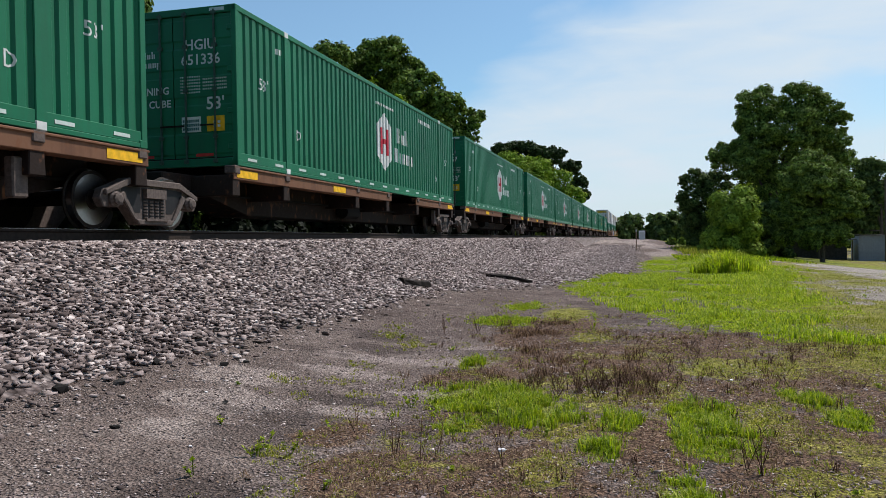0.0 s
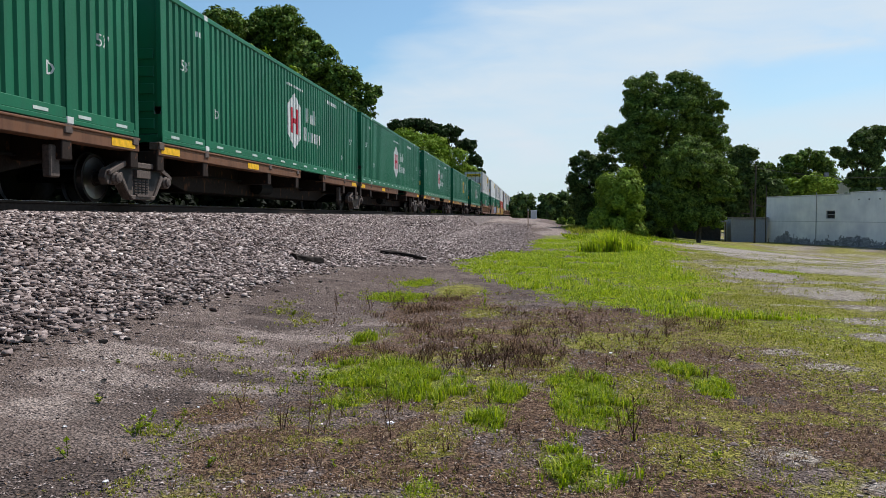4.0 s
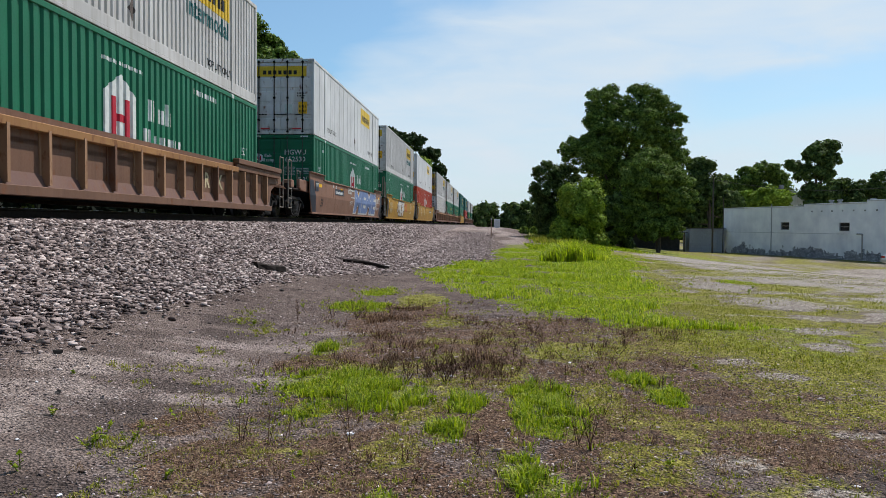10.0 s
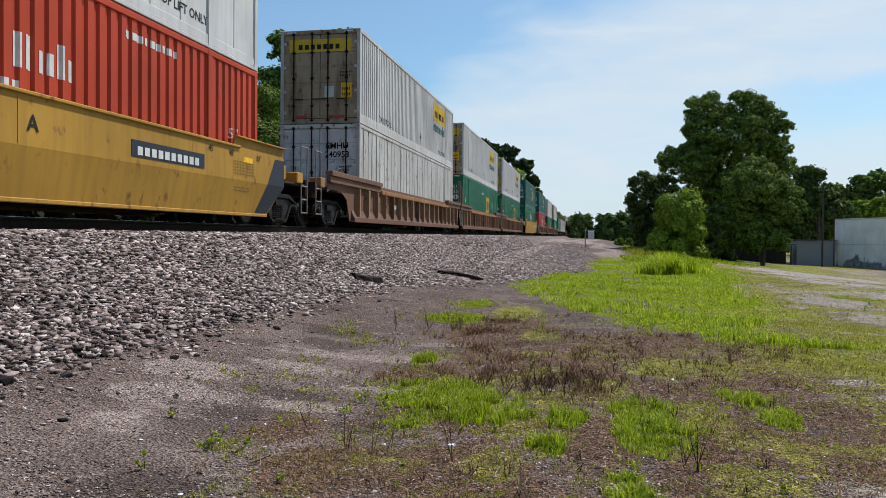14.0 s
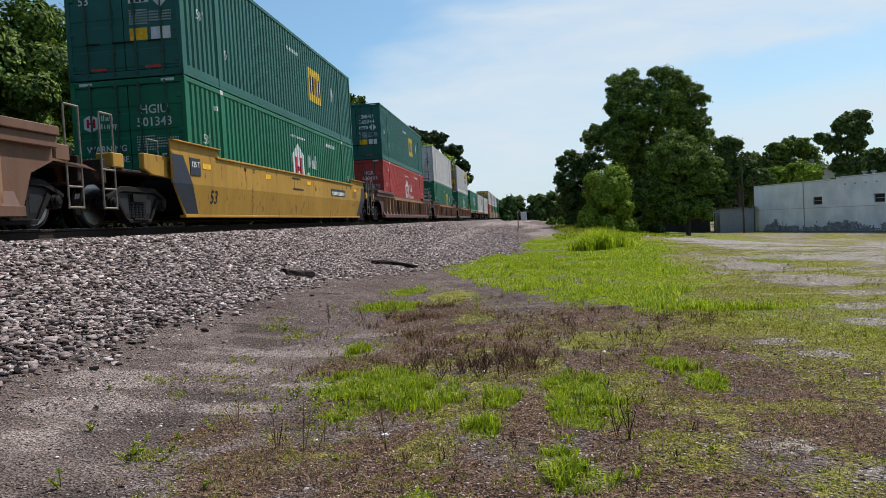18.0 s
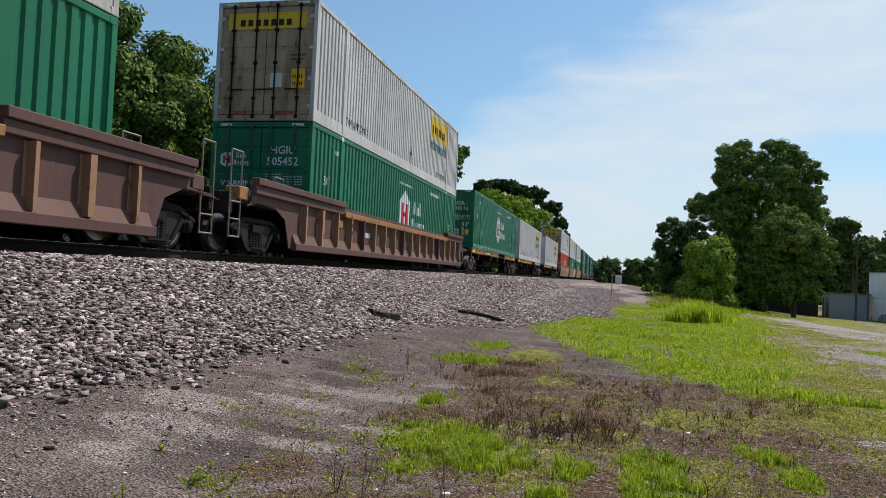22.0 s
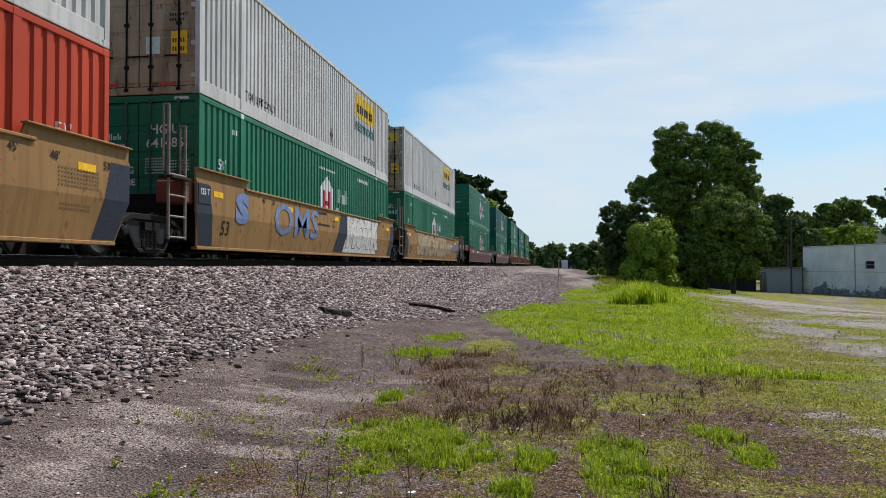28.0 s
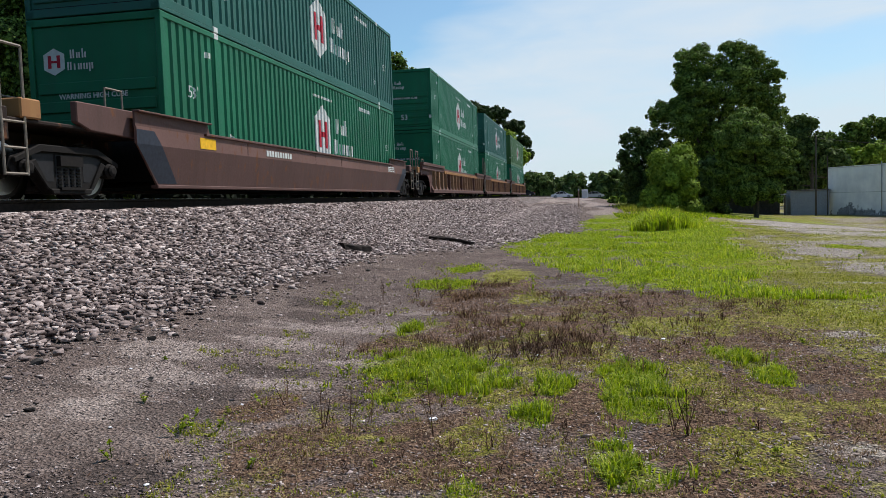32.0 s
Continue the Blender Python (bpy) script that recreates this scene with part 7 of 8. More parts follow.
def grown_tree(x, y, masses, label, leaf_mat, seed, n, leaf, flat=0.85, clumps=34, deep=0.8):
    """A tree whose crown is a set of leaf masses at world places (x, y, z, radius), each set about with small clumps."""
    z = float(height(x, y))
    t = empty("tree", pose(x, y, z), label, "tree")
    r = random.Random(seed)
    lobes = []
    for a, b, c, q in masses:
        b, q = b + r.uniform(-deep, deep) * q, q * 1.10
        lobes.append((a - x, b - y, c - z, q * 0.72, q * 0.72, q * 0.72 * flat))
        for _ in range(clumps):
            d = Vector((r.gauss(0, 1), r.gauss(0, 1), r.gauss(0.15, 1))).normalized() * q * r.uniform(0.70, 1.0)
            w = q * r.uniform(0.15, 0.34)
            lobes.append((a - x + d.x, b - y + d.y, c - z + d.z * flat, w, w, w * r.uniform(0.6, 0.9)))
    ob = new("crown", crown_mesh(("crown", seed), lobes, n, leaf, leaf_mat, seed, 0.5))
    ob.parent = t
    h = max(l[2] for l in lobes)
    piece("trunk", ("trunk", seed), trunk_mesh("trunk", h * 0.8, max(0.12, h * 0.024), [l[:3] for l in lobes[::clumps + 1]], seed), M_BARK, t)
    return t


# the big tree and its neighbours on the right
grown_tree(12.0, 73.0, ((10.3, 73, 13.0, 1.75), (13.8, 73, 12.9, 1.95), (16.2, 73, 12.0, 1.3), (9.9, 73, 10.9, 1.6), (12.7, 73, 10.5, 2.4), (15.3, 73, 9.8, 1.7), (17.3, 73, 11.5, 0.7),
                        (7.6, 73, 8.7, 1.35), (9.3, 73, 8.2, 2.1), (12.2, 73, 7.1, 2.5), (15.5, 74, 7.0, 2.0), (12.2, 75, 4.3, 2.6), (15.6, 75, 4.2, 2.2), (16.9, 73, 9.9, 1.3), (17.6, 74, 7.6, 1.5), (18.0, 75, 5.2, 1.6)),
           "tall broad green tree with a lumpy crown", LEAF_MID, 301, 90000, 0.19)
grown_tree(7.5, 75.5, ((5.0, 75, 6.6, 1.15), (4.8, 75, 4.9, 1.3), (5.2, 75, 2.9, 1.3), (6.8, 75, 5.8, 1.6), (10.2, 75, 4.4, 2.2), (9.5, 75.5, 1.9, 1.9), (7.6, 75, 3.6, 1.7), (5.4, 75.5, 1.3, 1.2)),
           "dark leafy tree leaning out beside the big one", LEAF_DARK, 306, 36000, 0.19)
grown_tree(13.0, 60.5, ((12.6, 60.5, 6.4, 1.3), (11.8, 60.5, 5.1, 1.55), (13.9, 60.5, 5.2, 1.4), (11.1, 60.5, 3.2, 1.35), (13.3, 60.5, 3.1, 1.75), (14.8, 60.5, 3.4, 1.05), (12.3, 60.5, 1.5, 1.4), (10.7, 60.5, 1.3, 0.8), (13.9, 60.5, 1.4, 1.1)),
           "round dense green tree before the big one", LEAF_MID, 302, 56000, 0.155)
grown_tree(26.0, 93.0, ((25.0, 93, 8.4, 1.5), (26.8, 93, 6.6, 1.4), (25.7, 93, 4.9, 1.9), (23.8, 93, 2.3, 1.7), (28.1, 93, 4.2, 1.6), (24.3, 93, 6.7, 1.5), (22.0, 93.5, 5.2, 2.0), (20.5, 93, 2.6, 2.0), (29.6, 94, 2.6, 1.5)),
           "tangled green trees behind the shed", LEAF_DARK, 307, 22000, 0.30)
grown_tree(43.8, 106.0, ((43.3, 106, 11.2, 1.35), (45.4, 106, 12.4, 1.35), (42.2, 106, 8.9, 1.4), (44.5, 106, 8.9, 1.3), (43.6, 106, 6.2, 1.6), (40.9, 106, 9.9, 0.9), (45.2, 106, 10.6, 1.25), (44.5, 106, 4.8, 1.3), (43.0, 106, 3.6, 1.6)),
           "tall dark leaning tree beyond the white building", LEAF_DARK, 308, 18000, 0.30)
grown_tree(40.5, 118.0, ((38.3, 118, 9.0, 1.5), (41.5, 118, 9.8, 1.8), (43.7, 118, 8.6, 1.4), (39.8, 118, 7.2, 2.0), (37.2, 118, 6.8, 1.7), (35.0, 118, 7.6, 1.8), (33.0, 118, 6.4, 1.9), (36.0, 118, 4.6, 2.2), (41.5, 118, 5.6, 2.2)),
           "far green trees beyond the white building", LEAF_MID, 309, 16000, 0.36)
# left of the track, with pines beyond
grown_tree(-18.5, 62, ((-23.3, 56.6, 15.8, 1.48), (-22.2, 58.8, 16.5, 1.52), (-19.6, 58.4, 16.3, 1.6), (-18.6, 60.1, 15.3, 1.33), (-21.5, 59.4, 14.9, 2.05), (-16.8, 57.2, 13, 1.74), (-14.6, 57.4, 11.9, 1.25), (-16.8, 61.9, 11.4, 1.88), (-13.2, 59.3, 10.9, 0.89), (-13.9, 58.9, 9.6, 1.28), (-20.4, 62, 13.3, 2.44), (-12.7, 60.7, 11.6, 0.45), (-20.1, 61, 9.3, 3.13), (-15.6, 59.9, 7.6, 2.77), (-23.8, 58.9, 11.9, 3.07)), "tall wide leafy tree behind the track", LEAF_MID, 303, 60000, 0.25)
grown_tree(-15.0, 126, ((-21.9, 123.6, 16, 1.53), (-19.8, 123.6, 16.5, 1.62), (-17.6, 125.4, 16.4, 1.54), (-14.7, 125.2, 15.1, 2.03), (-12.7, 125.3, 15.4, 1.01), (-11.2, 127.1, 13.1, 1.84), (-9.7, 129.6, 10.9, 1.35), (-21.4, 126.1, 13.7, 2.59), (-16.7, 127.1, 13.1, 2.59), (-9.2, 126.8, 8.5, 1.22)), "tall dark pines behind the leafy trees", LEAF_PINE, 304, 16000, 0.45, 0.6)
grown_tree(-15.0, 112, ((-15.6, 112.3, 10.8, 3.12), (-12, 113.8, 9.2, 2.58), (-18.6, 112.3, 11.9, 2.77), (-9.6, 115.2, 7.3, 1.67), (-14.1, 113.2, 7.5, 3.68), (-20.8, 112.2, 9.4, 3.71)), "light green leafy tree behind the track", LEAF_BRIGHT, 305, 22000, 0.33)
tree(6.8, 60, 5.0, 4.6, "bright green bushy young tree", LEAF_BRIGHT, 104, n=12000, leaf=0.20, low=0.0)
tree(5.0, 58.5, 1.7, 1.6, "low green shrub on the verge", LEAF_BRIGHT, 105, n=4000, leaf=0.17, low=0.0)
tree(10.2, 67, 4.6, 4.6, "dark shrub under the big tree", LEAF_DARK, 106, n=7000, leaf=0.28, low=0.0)
tree(16.5, 98, 9.0, 9.0, "green tree behind the shed", LEAF_MID, 108, n=5000, leaf=0.45, low=0.05)
grown_tree(33.0, 96.0, ((31.5, 96, 5.0, 1.1), (33.8, 96, 5.2, 1.35), (35.8, 96, 4.9, 1.1), (32.8, 96, 4.0, 1.4), (30.4, 96, 3.9, 1.0), (35.0, 96, 3.6, 1.4), (31.0, 96, 2.4, 1.5)),
           "bright green bushes behind the white wall", LEAF_BRIGHT, 310, 9000, 0.30)
grown_tree(54.0, 115.0, ((51.8, 115, 7.6, 1.3), (53.7, 115, 7.2, 1.3), (56.6, 115, 8.4, 1.4), (55.5, 115, 7.0, 1.4), (50.3, 115, 6.2, 1.2), (53, 115, 4.6, 2.0), (57, 115, 5.0, 2.0), (60, 116, 6.8, 1.8), (49, 115, 4.0, 1.6)),
           "far dark trees beyond the poles", LEAF_DARK, 311, 10000, 0.34)
tree(52, 120, 8.5, 12.0, "green tree beyond the white building", LEAF_MID, 112, n=4500, leaf=0.55)
tree(62, 118, 10.0, 12.0, "green tree beyond the white building", LEAF_DARK, 113, n=4500, leaf=0.55)
tree(72, 112, 9.5, 12.0, "green tree beyond the poles", LEAF_MID, 114, n=4500, leaf=0.55)
# left of the track
for k, (x, y, h, w, mat) in enumerate(((-18, 48, 11, 9, LEAF_BRIGHT), (-20, 38, 9.5, 9, LEAF_MID),
                                       (-18.5, 29, 9.8, 7.5, LEAF_MID), (-17.5, 23.2, 9.6, 6.5, LEAF_MID), (-21, 17, 10, 8, LEAF_MID), (-16.0, 80, 8.5, 8, LEAF_MID), (-15.5, 92, 8.0, 8, LEAF_MID), (-14.5, 101, 7.5, 8, LEAF_BRIGHT))):
    tree(x, y, h, w, ("tall" if h > 13 else "bushy") + " green leafy tree beside the track", mat, 130 + k, n=int((3600 if y < 42 else 1600) * h), leaf=0.16 if y < 42 else 0.28, low=0.08)


def woods(name, spots, mat, label, seed, leaf):
    """Far trees that run together."""
    r = random.Random(seed)
    lobes = []
    for x, y, h in spots:
        z = float(height(x, y))
        for q in range(7):
            f = 0.12 + 0.8 * q / 6
            rr = h * r.uniform(0.18, 0.30) * (1.1 - 0.4 * f)
            lobes.append((x + r.uniform(-0.3, 0.3) * h, y + r.uniform(-0.3, 0.3) * h, z + h * f, rr, rr, rr * 0.8))
    me = crown_mesh(("woods", seed), lobes, len(lobes) * 170, leaf, mat, seed, 0.4)
    return tagged(new(name, me), label, "trees", kind="stuff")


rf = random.Random(5)
woods("far_woods", [(rf.uniform(-60, 60), rf.uniform(225, 275), rf.uniform(6.0, 8.5)) for _ in range(80)], LEAF_DARK, "far dark line of trees beyond the crossing", 201, 1.1)
woods("far_woods", [(rf.uniform(5, 22), rf.uniform(178, 200), rf.uniform(5, 7.5)) for _ in range(9)], LEAF_DARK, "dark trees beyond the crossing", 202, 0.9)
woods("far_woods", [(rf.uniform(60, 190), rf.uniform(120, 190), rf.uniform(7, 12)) for _ in range(40)], LEAF_MID, "far trees behind the yard", 203, 1.1)
woods("far_woods", [(rf.uniform(-70, -26), rf.uniform(-10, 210), rf.uniform(8, 12)) for _ in range(60)], LEAF_DARK, "woods beyond the track", 204, 0.9)
woods("far_woods", [(rf.uniform(18, 70), rf.uniform(130, 220), rf.uniform(8, 12)) for _ in range(40)], LEAF_DARK, "woods behind the building", 205, 0.9)
# added row of near-black leaves, so the gaps under the cars look shaded
woods("shade_thicket", [(rf.uniform(-14.8, -13.6), -6 + 2.1 * k, rf.uniform(2.0, 2.9)) for k in range(75)], LEAF_SHADE, "dense dark thicket along the far side of the track", 206, 0.34)
# unseen trees behind the camera, added to cut sky light on the box ends
woods("far_woods", [(-75 + 3.4 * k, rf.uniform(-36, -27), rf.uniform(13, 17)) for k in range(44)], LEAF_DARK, "tall woods closing the place behind", 208, 0.9)
woods("bank_scrub", [(rf.uniform(3.4, 7.5), rf.uniform(74, 122), rf.uniform(0.4, 0.7)) for _ in range(9)], LEAF_MID, "low bright scrub beside the track", 207, 0.4)


# ---- buildings on the right ----
M_BLOCK = paint("whitewashed blockwork", (0.90, 0.91, 0.96), 0.85, (0.64, 0.64, 0.69), 0.2)
M_STAIN = plain("bare grey stained blockwork", (0.26, 0.26, 0.28), 0.9, 0, 1.8, 0.55)
M_COPING = plain("pale metal coping", (0.55, 0.56, 0.58), 0.6, 0, 8, 0.15)
M_GLASS = plain("dark window glass", (0.02, 0.025, 0.03), 0.08, 0, 5, 0.1)
M_SHED = plain("corrugated grey sheet", (0.36, 0.38, 0.42), 0.6, 0.2, 6, 0.2)
M_ROOFING = plain("dark roofing felt", (0.09, 0.09, 0.095), 0.9, 0, 6, 0.3)
M_AWNING = plain("faded red awning", (0.33, 0.085, 0.05), 0.8, 0, 6, 0.2)
M_CREAM = paint("cream render", (0.66, 0.63, 0.57), 0.85, (0.35, 0.32, 0.28), 0.35)
M_POLE = plain("weathered pole timber", (0.09, 0.075, 0.06), 0.9, 0, 7, 0.3)
M_GALV = plain("galvanised grey metal", (0.36, 0.37, 0.38), 0.5, 0.6, 12, 0.2)

WALL_A, WALL_B = Vector((25.1, 84.2, 0)), Vector((35.2, 52.6, 0))


def white_building():
    d = WALL_B - WALL_A
    L, turn = d.length, math.degrees(math.atan2(d.y, d.x))
    z0 = -1.75
    b = empty("white_building", pose(WALL_A.x, WALL_A.y, z0, 0, 0, turn), "long low whitewashed block building with small dark windows", "building")
    H = 5.05
    depth = 16.0
    wins = [(9.9 + 0.0, 3.25), (17.5, 3.2), (23.75, 3.2)]

    def wall(bm):
        xs = [0.0]
        for u, v in wins:
            xs += [u - 0.62, u + 0.62]
        xs.append(L)
        for k in range(len(xs) - 1):
            if k % 2 == 0:
                box(bm, xs[k], xs[k + 1], 0, 0.25, 0, H)
            else:
                v = wins[k // 2][1]
                box(bm, xs[k], xs[k + 1], 0, 0.25, 0, v - 0.38)
                box(bm, xs[k], xs[k + 1], 0, 0.25, v + 0.38, H)
        box(bm, 20.0, L, 0, 0.25, H, H + 0.32)
        box(bm, 12.5, 20.0, 0, 0.25, H, H + 0.14)
        box(bm, 0, 0.25, 0.25, depth, 0, H)
        box(bm, L - 0.25, L, 0.25, depth, 0, H)
        box(bm, 0, L, depth, depth + 0.25, 0, H)
    w = piece("wall", "white_wall", wall, M_BLOCK, b)
    piece("roof", "white_roof", lambda bm: box(bm, 0.25, L - 0.25, 0.25, depth, H - 0.6, H - 0.45), M_ROOFING, b)
    for a, c, z in ((0, 12.5, H), (12.5, 20, H + 0.14), (20, L, H + 0.32)):
        piece("coping", ("coping", a), lambda bm, a=a, c=c, z=z: (box(bm, a, c, -0.06, 0.31, z + 0.002, z + 0.12), worn(bm, 0.02)), M_COPING, b)
    for u, v in wins:
        win = piece("window", ("window", u), lambda bm, u=u, v=v: box(bm, u - 0.6, u + 0.6, 0.16, 0.18, v - 0.36, v + 0.36), M_GLASS, b)
        piece("window_frame", ("window_frame", u), lambda bm, u=u, v=v: [box(bm, u - 0.62, u + 0.62, 0.08, 0.16, v + q, v + q + 0.05) for q in (-0.38, -0.02, 0.33)] + [box(bm, u + q, u + q + 0.05, 0.08, 0.16, v - 0.38, v + 0.38) for q in (-0.62, 0.57)], M_GALV, win)
        piece("window_sill", ("window_sill", u), lambda bm, u=u, v=v: box(bm, u - 0.7, u + 0.7, -0.1, 0.08, v - 0.46, v - 0.385), M_BLOCK, win)
    # patchy bare band along the wall's foot, with an uneven upper edge
    def stain(bm):
        r = random.Random(4)
        for i in range(250):
            for j in range(13):
                u, v = 0.4 + i * 0.12, 0.02 + j * 0.12
                edge = 0.75 + 0.75 * noise.noise(Vector((u * 0.30, 0.4, 1.7))) + 0.5 * noise.noise(Vector((u * 1.3, v * 1.6, 0.0))) + 0.35 * noise.noise(Vector((u * 4.0, v * 5.0, 2.0)))
                if v < edge:
                    bm.faces.new([bm.verts.new((p + r.uniform(-0.03, 0.03), -0.004, max(0.01, q + r.uniform(-0.03, 0.03)))) for p, q in ((u, v), (u + 0.12, v), (u + 0.12, v + 0.12), (u, v + 0.12))])
    piece("bare_band", "bare_band", stain, M_STAIN, b, None, "peeled grey patches along the foot")["kind"] = "stuff"
    piece("drain_pipe", "drain_pipe", lambda bm: pipe(bm, [(19.6, -0.05, 0.3), (19.6, -0.05, 2.6), (19.0, -0.05, 2.6)], 0.05, 8), M_GALV, b)
    piece("drain_pipe", "drain_pipe_b", lambda bm: pipe(bm, [(8.0, -0.05, 0.2), (8.0, -0.05, 5.4)], 0.04, 8), M_GALV, b)
    piece("wall_line", "wall_line", lambda bm: box(bm, 0.2, 17.5, -0.03, -0.003, 2.55, 2.60), M_COPING, b)
    for k in range(15):
        piece("vent_stub", ("vent_stub", k), lambda bm, k=k: box(bm, 13.5 + k * 1.25, 13.62 + k * 1.25, -0.05, -0.003, 4.55, 4.66), M_ROOFING, b)
    for k, u in enumerate((10.5, 11.6, 15.5)):
        piece("roof_vent", ("roof_vent", k), lambda bm, u=u: (cyl(bm, (u + 2, 3, H - 0.45), (u + 2, 3, H + 0.55), 0.14, 8), cyl(bm, (u + 2, 3, H + 0.55), (u + 2, 3, H + 0.7), 0.24, 8)), M_GALV, b)
    return b


white_building()


def shed():
    s = empty("shed", pose(21.4, 83.6, -1.75, 0, 0, -3), "low grey sheet metal shed against the white wall", "shed")
    front = piece("front_wall", "shed_front", lambda bm: box(bm, 0.0, 3.6, 0.0, 0.08, 0.0, 2.9), M_SHED, s)
    for k in range(17):
        piece("sheet_rib", "shed_rib", lambda bm: (box(bm, -0.03, 0.03, -0.022, -0.001, 0.02, 2.85), worn(bm, 0.006)), M_SHED, front, pose(0.13 + k * 0.2, 0, 0))
    piece("side_wall", "shed_side", lambda bm: box(bm, -0.08, -0.005, 0.0, 3.5, 0, 2.85), M_SHED, s)
    piece("roof", "shed_roof", lambda bm: (box(bm, -0.2, 3.7, -0.25, 3.6, 2.905, 2.97), worn(bm, 0.01)), M_ROOFING, s)
    c = empty("carport", pose(14.5, 82.5, -1.4), "dark open lean-to roof on posts under the trees", "shelter")
    piece("roof", "port_roof", lambda bm: (box(bm, -0.5, 6.3, -0.3, 3.5, 2.1, 2.2), worn(bm, 0.01)), M_ROOFING, c)
    for x in (0.0, 3.0, 6.0):
        piece("post", ("port_post", x), lambda bm, x=x: box(bm, x - 0.06, x + 0.06, 0, 0.12, -0.2, 2.1), M_POLE, c)
    piece("back_wall", "port_back", lambda bm: box(bm, -0.5, 6.3, 3.3, 3.4, -0.2, 2.1), M_ROOFING, c)


shed()


def cream_shop():
    """The corner of a cream building with a red awning, and an air-conditioning unit by it."""
    b = empty("cream_shop", pose(25.6, 42.6, -1.75, 0, 0, -15), "cream rendered shop with a faded red awning", "building")
    piece("wall", "shop_wall", lambda bm: (box(bm, 0, 9, 0, 7, 0, 3.35), worn(bm, 0.03)), M_CREAM, b)
    piece("roof", "shop_roof", lambda bm: (box(bm, -0.25, 9.2, -0.25, 7.2, 3.35, 3.75), worn(bm, 0.03)), M_COPING, b)
    piece("awning", "shop_awning", lambda bm: slab(bm, [(-1.6, 2.25), (-1.6, 2.38), (0.0, 3.2), (0.0, 3.05)], -1.0, 8), M_AWNING, b)
    piece("awning_fringe", "shop_fringe", lambda bm: box(bm, -1.0, 8, -1.62, -1.60, 2.02, 2.30), M_AWNING, b)
    piece("awning_post", "awning_post", lambda bm: box(bm, 0.9, 1.02, -1.3, -1.18, 0, 2.3), M_COPING, b)
    a = empty("air_conditioner", pose(24.0, 41.2, -1.42, 0, 0, -10), "grey metal air-conditioning unit on the ground", "air conditioner")
    piece("case", "ac_case", lambda bm: (box(bm, 0, 1.05, 0, 0.8, 0, 0.85), worn(bm, 0.03)), M_GALV, a)
    piece("grille", "ac_grille", lambda bm: [box(bm, 0.06, 0.99, -0.02, -0.004, 0.1 + k * 0.09, 0.14 + k * 0.09) for k in range(8)], M_STEEL, a)
    piece("fan_guard", "ac_fan", lambda bm: cyl(bm, (0.52, 0.4, 0.852), (0.52, 0.4, 0.9), 0.34, 16), M_STEEL, a)


cream_shop()
M_ROOFTILE = plain("pale grey roof", (0.40, 0.40, 0.42), 0.8, 0, 3, 0.2)


def house():
    h = empty("white_house", pose(43.6, 109.5, -1.6, 0, 0, 69), "white gabled house behind the trees", "house")
    piece("wall", "house_wall", lambda bm: (slab(bm, [(0, 0), (3.0, 0), (3.0, 7.0), (1.5, 8.1), (0, 7.0)], 0, 7)), M_CREAM, h)
    piece("roof", "house_roof", lambda bm: (slab(bm, [(-0.3, 6.78), (1.5, 8.12), (3.3, 6.78), (3.3, 6.92), (1.5, 8.3), (-0.3, 6.92)], -0.3, 7.3)), M_ROOFTILE, h)
    piece("chimney", "house_chimney", lambda bm: box(bm, 3.0, 3.6, 2.6, 3.2, 6.5, 9.2), M_STAIN, h)


house()


def utility_pole(x, y, h, arms, label, gear=False, r=0.16):
    z = float(height(x, y))
    p = empty("utility_pole", pose(x, y, z, 0, 0, 20), label, "utility pole")
    piece("post", ("pole_post", h), lambda bm: cyl(bm, (0, 0, -0.3), (0, 0, h), r, 10, r * 0.7), M_POLE, p)
    for k in range(arms):
        arm = piece("cross_arm", ("pole_arm", h, k), lambda bm, k=k: box(bm, -1.15, 1.15, -0.17, -0.06, h - 0.45 - 1.5 * k, h - 0.32 - 1.5 * k), M_POLE, p)
        for u in (-1.05, -0.5, 0.5, 1.05):
            piece("insulator", ("insulator", h, k, u), lambda bm, k=k, u=u: (cyl(bm, (u, -0.115, h - 0.32 - 1.5 * k), (u, -0.115, h - 0.1 - 1.5 * k), 0.05, 6)), M_GALV, arm)
    if gear:
        for u in (-0.55, 0.55):
            piece("transformer", ("transformer", h, u), lambda bm, u=u: (cyl(bm, (u, 0, h - 2.9), (u, 0, h - 2.05), 0.26, 10), cyl(bm, (u, 0, h - 2.05), (u, 0, h - 1.85), 0.07, 6)), M_GALV, p)
    return p, Vector((x, y, z + h))


t1 = utility_pole(39.0, 63.5, 10.4, 1, "tall timber utility pole with transformers", True)[1]
t2 = utility_pole(49, 84, 8.6, 1, "timber utility pole beyond the white building")[1]
t3 = utility_pole(22.9, 80.5, 8.0, 0, "thin leaning timber pole by the shed", r=0.10)[1]
t4 = utility_pole(60, 56, 10.4, 1, "timber utility pole at the yard's edge")[1]
t5 = utility_pole(24.6, 82.6, 6.0, 0, "short timber pole by the shed", r=0.06)[1]
